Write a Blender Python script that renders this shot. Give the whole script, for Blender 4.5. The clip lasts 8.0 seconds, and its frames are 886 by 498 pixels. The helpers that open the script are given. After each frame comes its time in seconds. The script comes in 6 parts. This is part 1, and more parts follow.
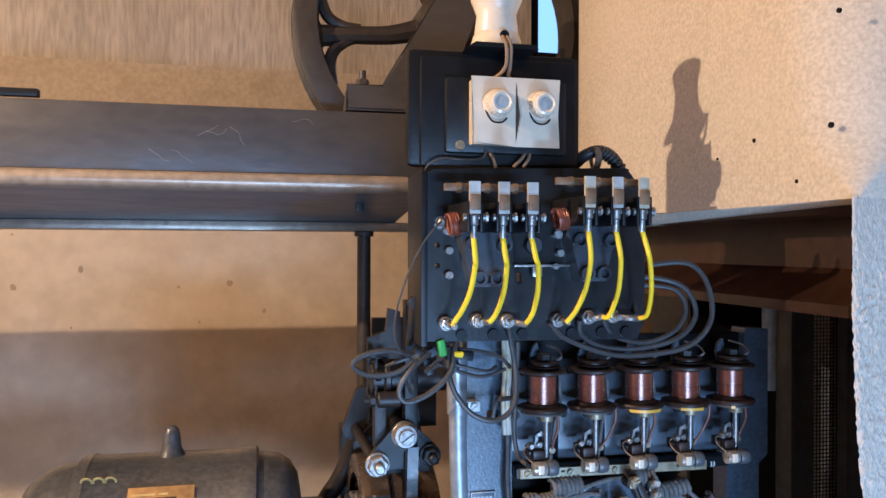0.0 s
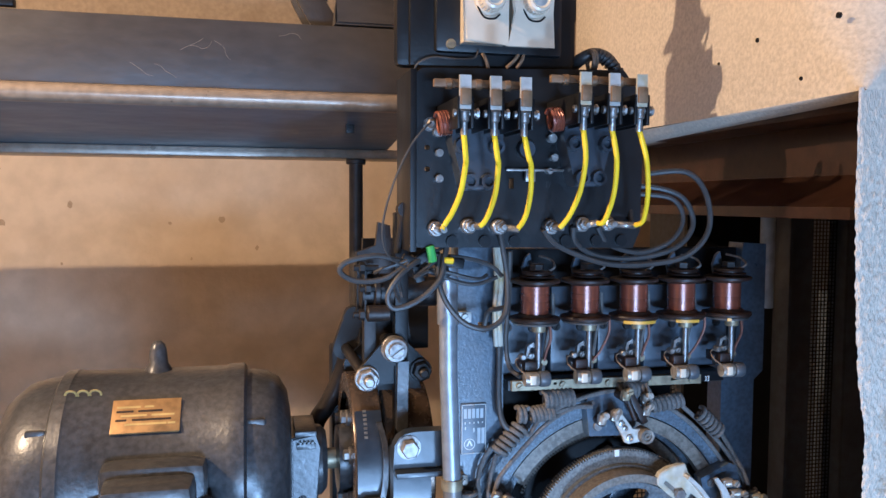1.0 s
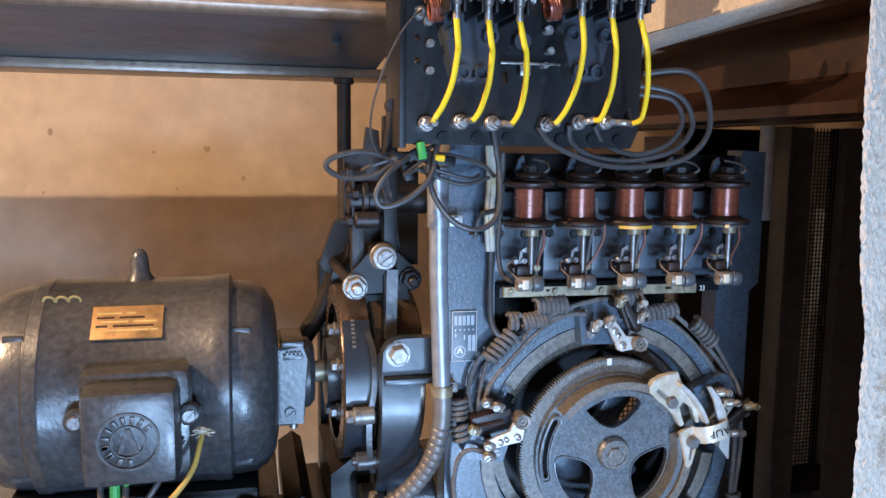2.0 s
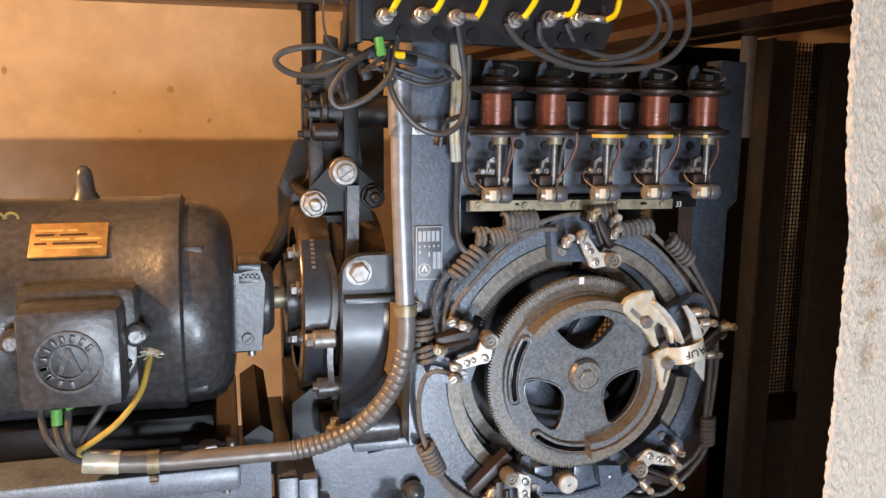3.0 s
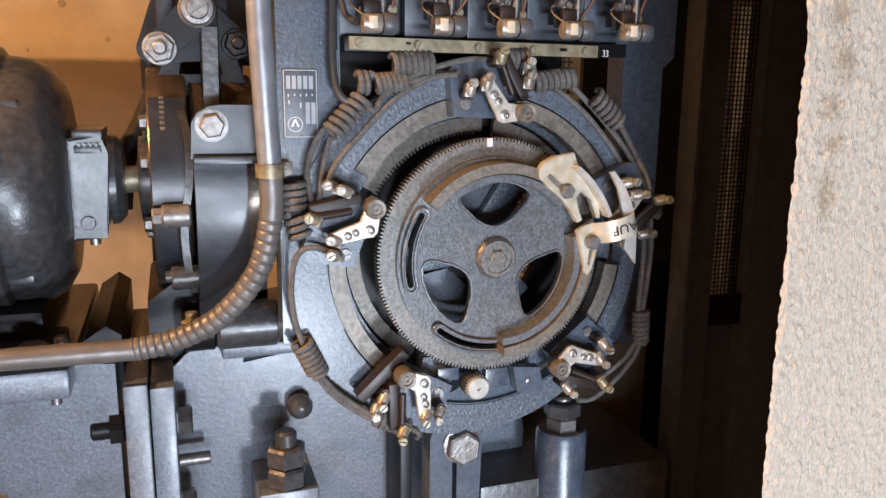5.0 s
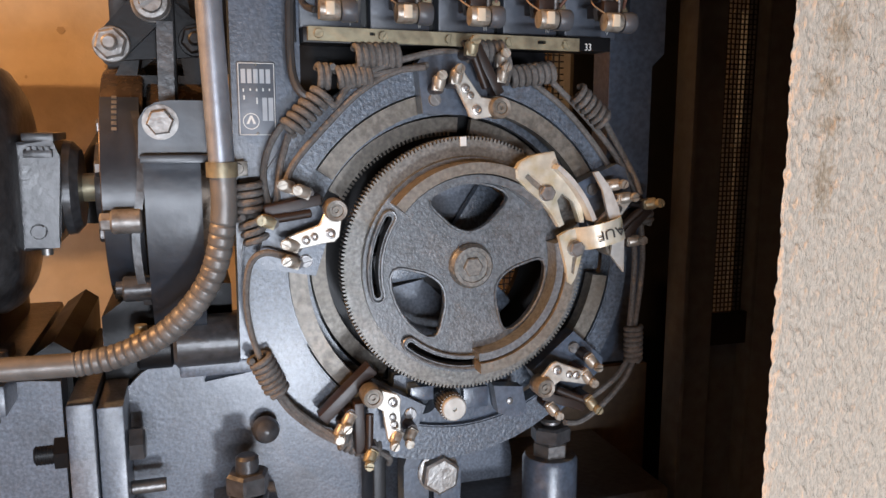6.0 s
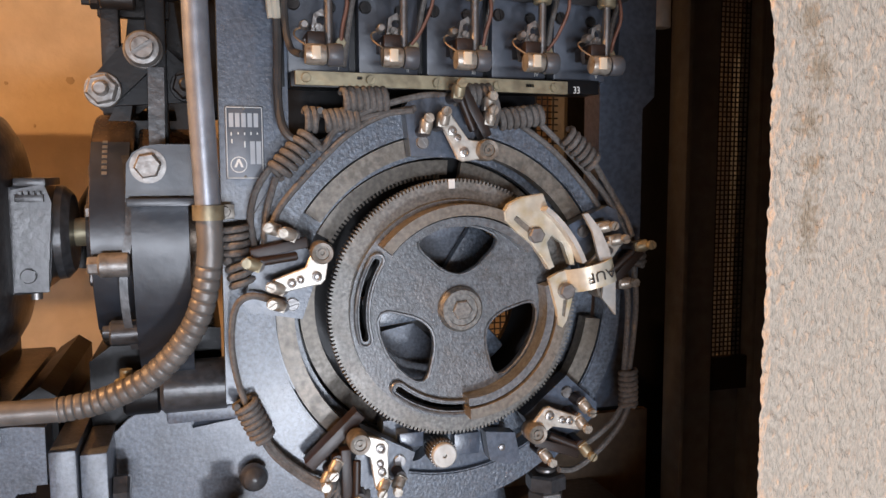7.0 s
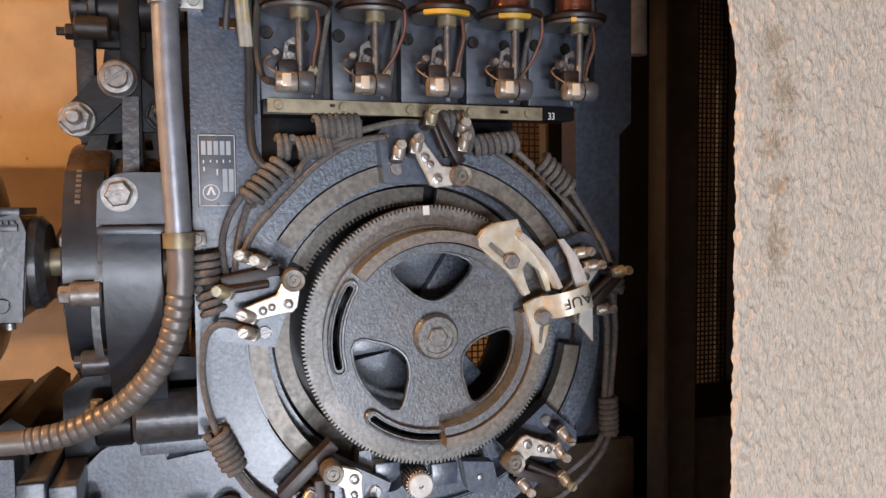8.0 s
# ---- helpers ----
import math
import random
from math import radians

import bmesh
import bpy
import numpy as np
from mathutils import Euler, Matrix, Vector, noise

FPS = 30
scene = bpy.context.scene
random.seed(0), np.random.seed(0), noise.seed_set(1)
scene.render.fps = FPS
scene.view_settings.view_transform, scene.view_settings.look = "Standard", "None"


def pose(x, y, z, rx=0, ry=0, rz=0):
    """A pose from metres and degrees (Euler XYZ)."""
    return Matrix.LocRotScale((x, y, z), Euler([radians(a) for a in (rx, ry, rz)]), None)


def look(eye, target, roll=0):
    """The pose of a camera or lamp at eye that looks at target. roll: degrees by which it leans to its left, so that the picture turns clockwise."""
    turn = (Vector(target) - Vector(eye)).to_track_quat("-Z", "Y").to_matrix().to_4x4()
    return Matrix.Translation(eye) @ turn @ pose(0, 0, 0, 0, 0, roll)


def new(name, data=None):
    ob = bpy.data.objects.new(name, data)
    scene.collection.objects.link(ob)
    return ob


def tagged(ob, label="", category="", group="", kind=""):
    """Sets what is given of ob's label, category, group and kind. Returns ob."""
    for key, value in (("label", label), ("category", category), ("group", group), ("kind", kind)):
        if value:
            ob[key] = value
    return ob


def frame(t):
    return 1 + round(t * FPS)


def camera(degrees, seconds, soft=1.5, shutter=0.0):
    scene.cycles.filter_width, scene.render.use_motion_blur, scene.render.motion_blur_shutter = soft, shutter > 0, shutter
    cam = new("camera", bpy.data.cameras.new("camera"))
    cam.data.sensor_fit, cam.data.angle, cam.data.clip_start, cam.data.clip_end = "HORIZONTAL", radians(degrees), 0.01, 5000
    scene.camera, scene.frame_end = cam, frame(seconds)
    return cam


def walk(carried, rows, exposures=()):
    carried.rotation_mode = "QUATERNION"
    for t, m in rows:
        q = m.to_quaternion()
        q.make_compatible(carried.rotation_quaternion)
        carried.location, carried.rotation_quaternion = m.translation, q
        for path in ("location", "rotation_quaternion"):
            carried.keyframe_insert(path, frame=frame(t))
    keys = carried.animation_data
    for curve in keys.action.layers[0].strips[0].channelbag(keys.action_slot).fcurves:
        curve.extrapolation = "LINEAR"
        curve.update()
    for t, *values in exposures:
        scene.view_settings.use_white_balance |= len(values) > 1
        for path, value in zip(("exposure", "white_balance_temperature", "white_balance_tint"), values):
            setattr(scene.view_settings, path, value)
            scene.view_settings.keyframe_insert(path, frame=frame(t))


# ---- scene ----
cam = camera(58.4, 8.0)

PATH = [
    (0, (-0.06, -0.004, 1.629), (0.386, 1.946, 1.625), 0.2),
    (0.5, (-0.052, 0.004, 1.599), (0.396, 1.953, 1.541), 0.3),
    (1, (-0.044, 0.023, 1.566), (0.408, 1.967, 1.447), 0.3),
    (1.5, (-0.041, 0.037, 1.536), (0.417, 1.975, 1.351), 0.4),
    (1.7, (-0.041, 0.042, 1.523), (0.424, 1.976, 1.312), 0.5),
    (3, (-0.006, 0.094, 1.43), (0.518, 1.995, 1.094), 0.6),
    (3.5, (0.013, 0.12, 1.397), (0.579, 2.002, 1.024), 0.7),
    (4, (0.043, 0.163, 1.356), (0.652, 2.025, 0.952), 0.8),
    (4.5, (0.078, 0.192, 1.314), (0.718, 2.039, 0.89), 0.8),
    (5.8, (0.164, 0.258, 1.238), (0.774, 2.133, 0.902), 0.1),
    (6, (0.177, 0.261, 1.234), (0.774, 2.144, 0.918), 0.1),
    (6.5, (0.188, 0.263, 1.229), (0.774, 2.157, 0.97), -0.0),
    (7, (0.2, 0.26, 1.229), (0.776, 2.165, 1.03), -0.2),
    (7.5, (0.214, 0.254, 1.231), (0.792, 2.163, 1.081), -0.4),
    (8, (0.226, 0.257, 1.224), (0.804, 2.168, 1.103), -0.6),
]
walk(cam, [(t, look(eye, target, roll)) for t, eye, target, roll in PATH],
     [(0.0, -0.1, 4680, 10), (1.7, 0.03, 4660, 10), (2.9, 0.12, 7050, 18), (4.5, 0.12, 6950, 20), (6.0, -0.24, 7400, 22), (8.0, -0.31, 7500, 24)])

# ---- world and light ----
world = bpy.data.worlds.new("world")
scene.world = world
world.use_nodes = True
world.node_tree.nodes["Background"].inputs[0].default_value = (0.55, 0.65, 0.8, 1)
world.node_tree.nodes["Background"].inputs[1].default_value = 0.004


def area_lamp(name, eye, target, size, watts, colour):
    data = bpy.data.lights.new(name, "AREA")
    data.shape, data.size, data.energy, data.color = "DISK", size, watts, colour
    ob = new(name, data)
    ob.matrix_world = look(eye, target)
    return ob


def bulb_lamp(name, eye, size, watts, colour):
    data = bpy.data.lights.new(name, "POINT")
    data.shadow_soft_size, data.energy, data.color = size, watts, colour
    ob = new(name, data)
    ob.location = eye
    return ob


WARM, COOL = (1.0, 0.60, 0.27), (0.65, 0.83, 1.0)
bulb_lamp("warm_bulb", (-1.30, 0.67, 2.265), 0.015, 180, WARM)
# unseen cool lamps: an added low fill, and one for sunlit ground outside
low = area_lamp("added_low_fill", (0.44, -0.66, 0.44), (0.50, 1.1, 0.98), 0.18, 21, COOL)
far = area_lamp("daylight_far", (-0.20, -2.6, 0.78), (0.30, 1.0, 1.30), 0.24, 80, COOL)
far.data.shape, far.data.size, far.data.size_y = "RECTANGLE", 1.4, 0.24
# unseen soft fill added in the doorway opening
daylight = area_lamp("doorway_fill", (0.42, -1.47, 0.54), (0.42, 1.0, 0.85), 1.0, 8, (0.60, 0.80, 1.0))
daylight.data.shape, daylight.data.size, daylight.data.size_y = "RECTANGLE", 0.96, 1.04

# ---- materials ----


def material(name, colour, rough=0.5, metal=0.0, grain=0.15, grain_size=60.0, stain=0.2, stain_size=6.0, dirt=None,
             bump=0.15, bump_size=180.0, coat=0.0, vary=0.0, stretch=(1, 1, 1), rough_vary=0.12, spec=0.5, depth=0.0):
    """A surface with fine grain, larger stains, uneven gloss and relief."""
    m = bpy.data.materials.new(name)
    m.use_nodes = True
    n, l = m.node_tree.nodes, m.node_tree.links
    p = n["Principled BSDF"]
    p.inputs["Metallic"].default_value = metal
    p.inputs["Specular IOR Level"].default_value = spec
    p.inputs["Coat Weight"].default_value = coat
    p.inputs["Coat Roughness"].default_value = 0.25
    mp = n.new("ShaderNodeMapping")
    mp.inputs["Scale"].default_value = stretch
    geo = n.new("ShaderNodeNewGeometry")
    l.new(geo.outputs["Position"], mp.inputs["Vector"])

    def noise_at(scale, detail=4.0):
        t = n.new("ShaderNodeTexNoise")
        t.inputs["Scale"].default_value = scale
        t.inputs["Detail"].default_value = detail
        l.new(mp.outputs[0], t.inputs["Vector"])
        return t.outputs["Fac"]

    def ramp(src, a, b):
        r = n.new("ShaderNodeMapRange")
        r.inputs["From Min"].default_value, r.inputs["From Max"].default_value = a, b
        l.new(src, r.inputs["Value"])
        return r.outputs[0]

    def mix(a, b, f, blend="MIX"):
        x = n.new("ShaderNodeMix")
        x.data_type, x.blend_type = "RGBA", blend
        for sock, v in ((x.inputs[6], a), (x.inputs[7], b), (x.inputs[0], f)):
            if isinstance(v, (tuple, float, int)):
                sock.default_value = (*v, 1) if isinstance(v, tuple) else v
            else:
                l.new(v, sock)
        return x.outputs[2]

    def scaled(src, k):
        x = n.new("ShaderNodeMath")
        x.operation = "MULTIPLY"
        x.inputs[1].default_value = k
        l.new(src, x.inputs[0])
        return x.outputs[0]

    dark = tuple(c * (1 - grain) for c in colour)
    light = tuple(min(1, c * (1 + grain)) for c in colour)
    col = mix(dark, light, ramp(noise_at(grain_size), 0.35, 0.65))
    dirt = dirt or tuple(c * 0.45 for c in colour)
    col = mix(col, dirt, scaled(ramp(noise_at(stain_size, 6), 0.48, 0.72), stain))
    if vary:
        info = n.new("ShaderNodeObjectInfo")
        col = mix(col, tuple(c * 0.6 for c in colour), scaled(info.outputs["Random"], vary))
    l.new(col, p.inputs["Base Color"])
    rr = n.new("ShaderNodeMapRange")
    rr.inputs["To Min"].default_value = max(0.03, rough - rough_vary)
    rr.inputs["To Max"].default_value = min(1, rough + rough_vary)
    l.new(noise_at(stain_size * 3), rr.inputs["Value"])
    l.new(rr.outputs[0], p.inputs["Roughness"])
    if bump:
        b = n.new("ShaderNodeBump")
        b.inputs["Strength"].default_value = bump
        b.inputs["Distance"].default_value = depth or 0.25 / bump_size
        l.new(noise_at(bump_size, 3), b.inputs["Height"])
        l.new(b.outputs[0], p.inputs["Normal"])
    return m


GREY = material("grey_machine_enamel", (0.072, 0.096, 0.132), 0.33, depth=0.0010, bump=0.38, bump_size=260, stain=0.5, stain_size=18, grain=0.22, grain_size=170, coat=0.5, dirt=(0.050, 0.055, 0.064), spec=0.55)
PITTED = material("pitted_grey_enamel", (0.098, 0.121, 0.152), 0.34, depth=0.0011, bump=0.75, bump_size=330, stain=0.65, stain_size=120, grain=0.42, grain_size=260, coat=0.45, dirt=(0.055, 0.060, 0.068), spec=0.55)
CAST = material("grey_enamel_on_casting", (0.118, 0.138, 0.172), 0.40, depth=0.0010, bump=0.42, bump_size=170, stain=0.6, stain_size=26, grain=0.30, grain_size=300, coat=0.4, dirt=(0.036, 0.039, 0.044), spec=0.6)
MOTOR = material("dark_grey_motor_enamel", (0.050, 0.050, 0.053), 0.33, bump=0.3, bump_size=130, stain=0.25, stain_size=14, coat=0.3, grain=0.3, grain_size=120, dirt=(0.066, 0.054, 0.042))
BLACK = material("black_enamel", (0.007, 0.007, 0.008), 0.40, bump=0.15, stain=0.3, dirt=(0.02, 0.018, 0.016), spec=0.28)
SLATE = material("black_insulating_board", (0.008, 0.0085, 0.010), 0.33, bump=0.12, stain=0.4, dirt=(0.034, 0.032, 0.032), spec=0.5)
IRON = material("black_iron", (0.013, 0.012, 0.012), 0.48, metal=0.2, bump=0.3, stain=0.5, dirt=(0.05, 0.03, 0.02))
STEEL = material("bare_steel", (0.26, 0.25, 0.245), 0.42, metal=0.8, stain=0.6, dirt=(0.10, 0.08, 0.06), stain_size=60, bump=0.3, rough_vary=0.2)
BRIGHT = material("pale_bare_sheet_steel", (0.52, 0.51, 0.48), 0.40, metal=0.25, stain=0.5, dirt=(0.30, 0.25, 0.18), stain_size=50, bump=0.15)
MOULD = material("dark_moulded_resin", (0.042, 0.048, 0.060), 0.34, stain=0.4, bump=0.1)
RUSTY = material("rust_stained_steel", (0.20, 0.125, 0.065), 0.5, metal=0.2, stain=0.7, dirt=(0.09, 0.048, 0.022), stain_size=80)
CAGE = material("blue_grey_cage_paint", (0.085, 0.100, 0.125), 0.34, stain=0.5, dirt=(0.035, 0.03, 0.028), stain_size=9)
RING = material("tarnished_gear_steel", (0.170, 0.162, 0.148), 0.40, metal=0.25, stain=0.5, stain_size=25, dirt=(0.11, 0.095, 0.07), grain=0.34, grain_size=300, bump=0.2)
SOILED = material("dirty_yellow_insulation", (0.42, 0.29, 0.05), 0.6, stain=0.6, dirt=(0.2, 0.13, 0.04), stain_size=50)
CHIP = material("bared_plaster", (0.40, 0.30, 0.195), 0.95, stain=0.4, stain_size=60)
DULL = material("dull_worn_steel", (0.180, 0.157, 0.130), 0.42, metal=0.25, stain=0.55, stain_size=30, dirt=(0.13, 0.10, 0.07), grain=0.30, grain_size=200, bump=0.15)
ZINC = material("zinc_plated_steel", (0.36, 0.345, 0.33), 0.38, metal=0.8, stain=0.7, dirt=(0.13, 0.10, 0.07), stain_size=70, bump=0.4, rough_vary=0.2)
TUBE = material("galvanised_conduit", (0.30, 0.325, 0.365), 0.36, metal=0.45, stain=0.5, dirt=(0.17, 0.16, 0.15), stain_size=14, bump=0.12)
FLEX = material("dusty_flexible_tube", (0.185, 0.172, 0.160), 0.42, metal=0.35, stain=0.55, dirt=(0.09, 0.07, 0.055), stain_size=30, bump=0.2)
RIM = material("brown_oiled_steel", (0.115, 0.082, 0.058), 0.26, metal=0.5, stain=0.5, stain_size=30, dirt=(0.05, 0.036, 0.026), bump=0.08)
ARM = material("blue_black_cast_arm", (0.024, 0.030, 0.040), 0.36, stain=0.4, stain_size=12, bump=0.12, bump_size=120, coat=0.3)
WHEEL = material("olive_grey_wheel_paint", (0.116, 0.125, 0.134), 0.36, depth=0.0008, bump=0.6, bump_size=380, stain=0.6, stain_size=70, grain=0.34, grain_size=240, coat=0.35, dirt=(0.068, 0.064, 0.056), spec=0.55)
NUT = material("dull_oily_nut_steel", (0.27, 0.255, 0.24), 0.42, metal=0.55, stain=0.7, stain_size=90, dirt=(0.07, 0.05, 0.04), bump=0.3, rough_vary=0.2)
CLAMP = material("oily_terminal_metal", (0.40, 0.365, 0.315), 0.38, metal=0.5, stain=0.8, dirt=(0.13, 0.085, 0.05), stain_size=130, bump=0.2)
BRASS = material("tarnished_brass", (0.33, 0.285, 0.19), 0.45, metal=0.5, stain=0.65, dirt=(0.13, 0.10, 0.065), stain_size=70)
GREASY = material("yellowed_greasy_steel", (0.56, 0.53, 0.44), 0.34, metal=0.2, stain=0.75, dirt=(0.42, 0.31, 0.10), stain_size=45)
COPPER = material("enamelled_copper_winding", (0.26, 0.078, 0.044), 0.28, metal=0.4, stain=0.5, dirt=(0.05, 0.026, 0.024), stain_size=18, bump=0.8, bump_size=600, stretch=(0.02, 0.02, 1), coat=0.9)
BAKELITE = material("brown_bakelite", (0.026, 0.014, 0.010), 0.45, stain=0.35, dirt=(0.016, 0.012, 0.01))
NICKEL = material("tarnished_nickel_plate", (0.60, 0.57, 0.51), 0.36, metal=0.4, stain=0.55, dirt=(0.20, 0.155, 0.11), stain_size=90, bump=0.2, rough_vary=0.15)
FIBRE = material("grey_fibre", (0.085, 0.09, 0.10), 0.4, stain=0.4, stain_size=60, bump=0.1)
PORCELAIN = material("cream_porcelain", (0.66, 0.57, 0.44), 0.25, grain=0.04, stain=0.3, dirt=(0.45, 0.35, 0.22), bump=0.04, coat=0.3)
GLASS_EYE = material("cloudy_glass_window", (0.34, 0.36, 0.36), 0.12, grain=0.2, coat=0.6, bump=0)
RUBBER = material("grey_black_cable_rubber", (0.050, 0.047, 0.046), 0.45, stain=0.4, dirt=(0.09, 0.075, 0.06), bump=0.2)
COTTON = material("cotton_braided_wire", (0.140, 0.129, 0.120), 0.8, stain=0.6, dirt=(0.07, 0.055, 0.045), bump=0.9, bump_size=900, stain_size=60, grain=0.25, grain_size=300)
CORD = material("brown_fabric_cord", (0.26, 0.17, 0.10), 0.8, stain=0.4, bump=0.8, bump_size=900)
YELLOW = material("yellow_plastic_insulation", (0.84, 0.57, 0.005), 0.45, grain=0.05, stain=0.2, dirt=(0.5, 0.30, 0.01), bump=0.05, spec=0.35)
AMBER = material("amber_insulating_paper", (0.60, 0.34, 0.04), 0.42, grain=0.1, stain=0.2, bump=0.1)
GREEN = material("green_adhesive_tape", (0.11, 0.40, 0.08), 0.5, grain=0.08, stain=0.2, bump=0.1)
WHITE_INK = material("white_ink", (0.75, 0.75, 0.72), 0.6, grain=0.05, stain=0.2, bump=0)
PALE_INK = material("faded_white_ink", (0.46, 0.48, 0.50), 0.55, grain=0.1, stain=0.4, stain_size=60, bump=0)
BLACK_INK = material("black_ink", (0.02, 0.02, 0.02), 0.6, bump=0)
GOLD_INK = material("gold_paint", (0.55, 0.38, 0.12), 0.45, stain=0.4, bump=0)
PLATE_BRASS = material("worn_brass_nameplate", (0.42, 0.25, 0.09), 0.42, metal=0.5, stain=0.6, dirt=(0.10, 0.06, 0.03), stain_size=40)
PLATE_GREY = material("etched_grey_plate", (0.10, 0.112, 0.13), 0.42, metal=0.1, grain=0.1)
PLASTER = material("ochre_tinted_plaster_wall", (0.58, 0.47, 0.34), 0.85, grain=0.08, grain_size=14, stain=0.45, stain_size=5, dirt=(0.47, 0.34, 0.21), bump=0.4, bump_size=40, spec=0.25)
CONCRETE = material("board_marked_concrete", (0.45, 0.38, 0.31), 0.9, grain=0.16, grain_size=90, stain=0.45, stain_size=5, bump=0.7, bump_size=110, depth=0.004, stretch=(1, 1, 0.14))
CONCRETE_PALE = material("pale_worn_concrete", (0.43, 0.35, 0.27), 0.9, grain=0.10, grain_size=60, stain=0.5, stain_size=11, dirt=(0.33, 0.26, 0.19), bump=0.5, bump_size=80, depth=0.003)
ROUGHCAST = material("rough_textured_plaster", (0.575, 0.49, 0.40), 0.95, grain=0.14, grain_size=620, stain=0.14, stain_size=9, dirt=(0.40, 0.31, 0.21), bump=1.0, bump_size=620, depth=0.0026, stretch=(1, 1, 0.34), spec=0.15)


def brown_patches(m, spots, colour):
    """Adds soft-edged brown stains at given places of a wall that faces -y: (x, z, half width, half height)."""
    n, l = m.node_tree.nodes, m.node_tree.links
    p = n["Principled BSDF"]
    base = p.inputs["Base Color"].links[0].from_socket
    geo = n.new("ShaderNodeNewGeometry")
    wob = n.new("ShaderNodeTexNoise")
    wob.inputs["Scale"].default_value, wob.inputs["Detail"].default_value = 260, 5
    l.new(geo.outputs["Position"], wob.inputs["Vector"])
    for x, z, w, h in spots:
        mp = n.new("ShaderNodeMapping")
        mp.vector_type = "POINT"
        mp.inputs["Scale"].default_value = (1 / w, 0.0, 1 / h)
        mp.inputs["Location"].default_value = (-x / w, 0, -z / h)
        l.new(geo.outputs["Position"], mp.inputs["Vector"])
        d = n.new("ShaderNodeVectorMath")
        d.operation = "LENGTH"
        l.new(mp.outputs[0], d.inputs[0])
        a = n.new("ShaderNodeMath")
        a.operation = "MULTIPLY_ADD"
        a.inputs[1].default_value = 2.6
        l.new(wob.outputs["Fac"], a.inputs[0])
        l.new(d.outputs["Value"], a.inputs[2])
        r = n.new("ShaderNodeMapRange")
        r.inputs["From Min"].default_value, r.inputs["From Max"].default_value = 2.35, 1.5
        r.inputs["To Max"].default_value = 0.7
        l.new(a.outputs[0], r.inputs["Value"])
        x6 = n.new("ShaderNodeMix")
        x6.data_type = "RGBA"
        l.new(r.outputs[0], x6.inputs[0])
        l.new(base, x6.inputs[6])
        x6.inputs[7].default_value = (*colour, 1)
        base = x6.outputs[2]
    l.new(base, p.inputs["Base Color"])


brown_patches(ROUGHCAST, [(0.617, 1.335, 0.014, 0.016), (0.627, 1.300, 0.016, 0.022), (0.618, 1.262, 0.014, 0.014), (0.624, 1.232, 0.012, 0.012), (0.622, 1.19, 0.012, 0.03)], (0.34, 0.24, 0.15))
GRIT = material("gritty_smoothed_plaster", (0.53, 0.46, 0.37), 0.95, grain=0.13, grain_size=200, stain=0.35, stain_size=6, dirt=(0.60, 0.52, 0.42), bump=0.7, bump_size=230, depth=0.0010, spec=0.2)
RUST = material("rust_brown_steel_primer", (0.030, 0.013, 0.007), 0.36, metal=0.1, grain=0.25, stain=0.5, stain_size=7, dirt=(0.075, 0.033, 0.015), bump=0.15, coat=0.2)
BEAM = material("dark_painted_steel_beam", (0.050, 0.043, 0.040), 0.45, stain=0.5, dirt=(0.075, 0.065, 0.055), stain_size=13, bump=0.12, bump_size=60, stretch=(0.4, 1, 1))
# blue daylight on the beam's sloped underside is put into this colour
DAYLIT_WEB = material("daylit_blue_web", (0.10, 0.125, 0.160), 0.34, stain=0.5, stain_size=8, dirt=(0.05, 0.05, 0.055), stretch=(0.4, 1, 1))
# tan holds the lamplight on the beam edges; the scratches use it too
BEAM_TAN = material("tan_lamplit_edge_and_scratch", (0.30, 0.24, 0.18), 0.32, metal=0.3, stain=0.4, stain_size=10)
LIT_BROWN = material("lit_backdrop_brown", (0.20, 0.14, 0.095), 0.6, stain=0.5, stain_size=8, bump=0.2)
BRAID = material("copper_braid", (0.20, 0.085, 0.055), 0.6, metal=0.3, stain=0.5, stain_size=80, bump=0.6, bump_size=900)
# dark only to cut light bounced off the side and rear walls
DIM = material("dark_bounce_cutting_wall", (0.12, 0.11, 0.10), 0.9, stain=0.3, stain_size=2, bump=0.3)
FLOOR_MAT = material("grey_concrete_floor", (0.24, 0.235, 0.225), 0.85, stain=0.4, stain_size=3, bump=0.4)
PALE_PIPE = material("pale_painted_pipe", (0.50, 0.52, 0.52), 0.5, stain=0.5, dirt=(0.25, 0.22, 0.18), stain_size=20)

# ---- mesh helpers ----


def part(name, bm, mat, parent=None, label="", smooth=35):
    """Links a bmesh as one mesh object, under its thing if one is given."""
    bmesh.ops.recalc_face_normals(bm, faces=bm.faces)
    if smooth:
        for f in bm.faces:
            f.smooth = True
        for e in bm.edges:
            if len(e.link_faces) == 2 and e.calc_face_angle(0) > radians(smooth):
                e.smooth = False
    me = bpy.data.meshes.new(name)
    bm.to_mesh(me)
    bm.free()
    me.materials.append(mat)
    ob = new(name, me)
    if parent:
        ob.parent = parent
    if label:
        ob["label"] = label
    return ob


def thing(name, label, category, group="", kind="", at=(0, 0, 0)):
    ob = new(name)
    ob.empty_display_size = 0.02
    return tagged(ob, label, category, group, kind)


def B():
    return bmesh.new()


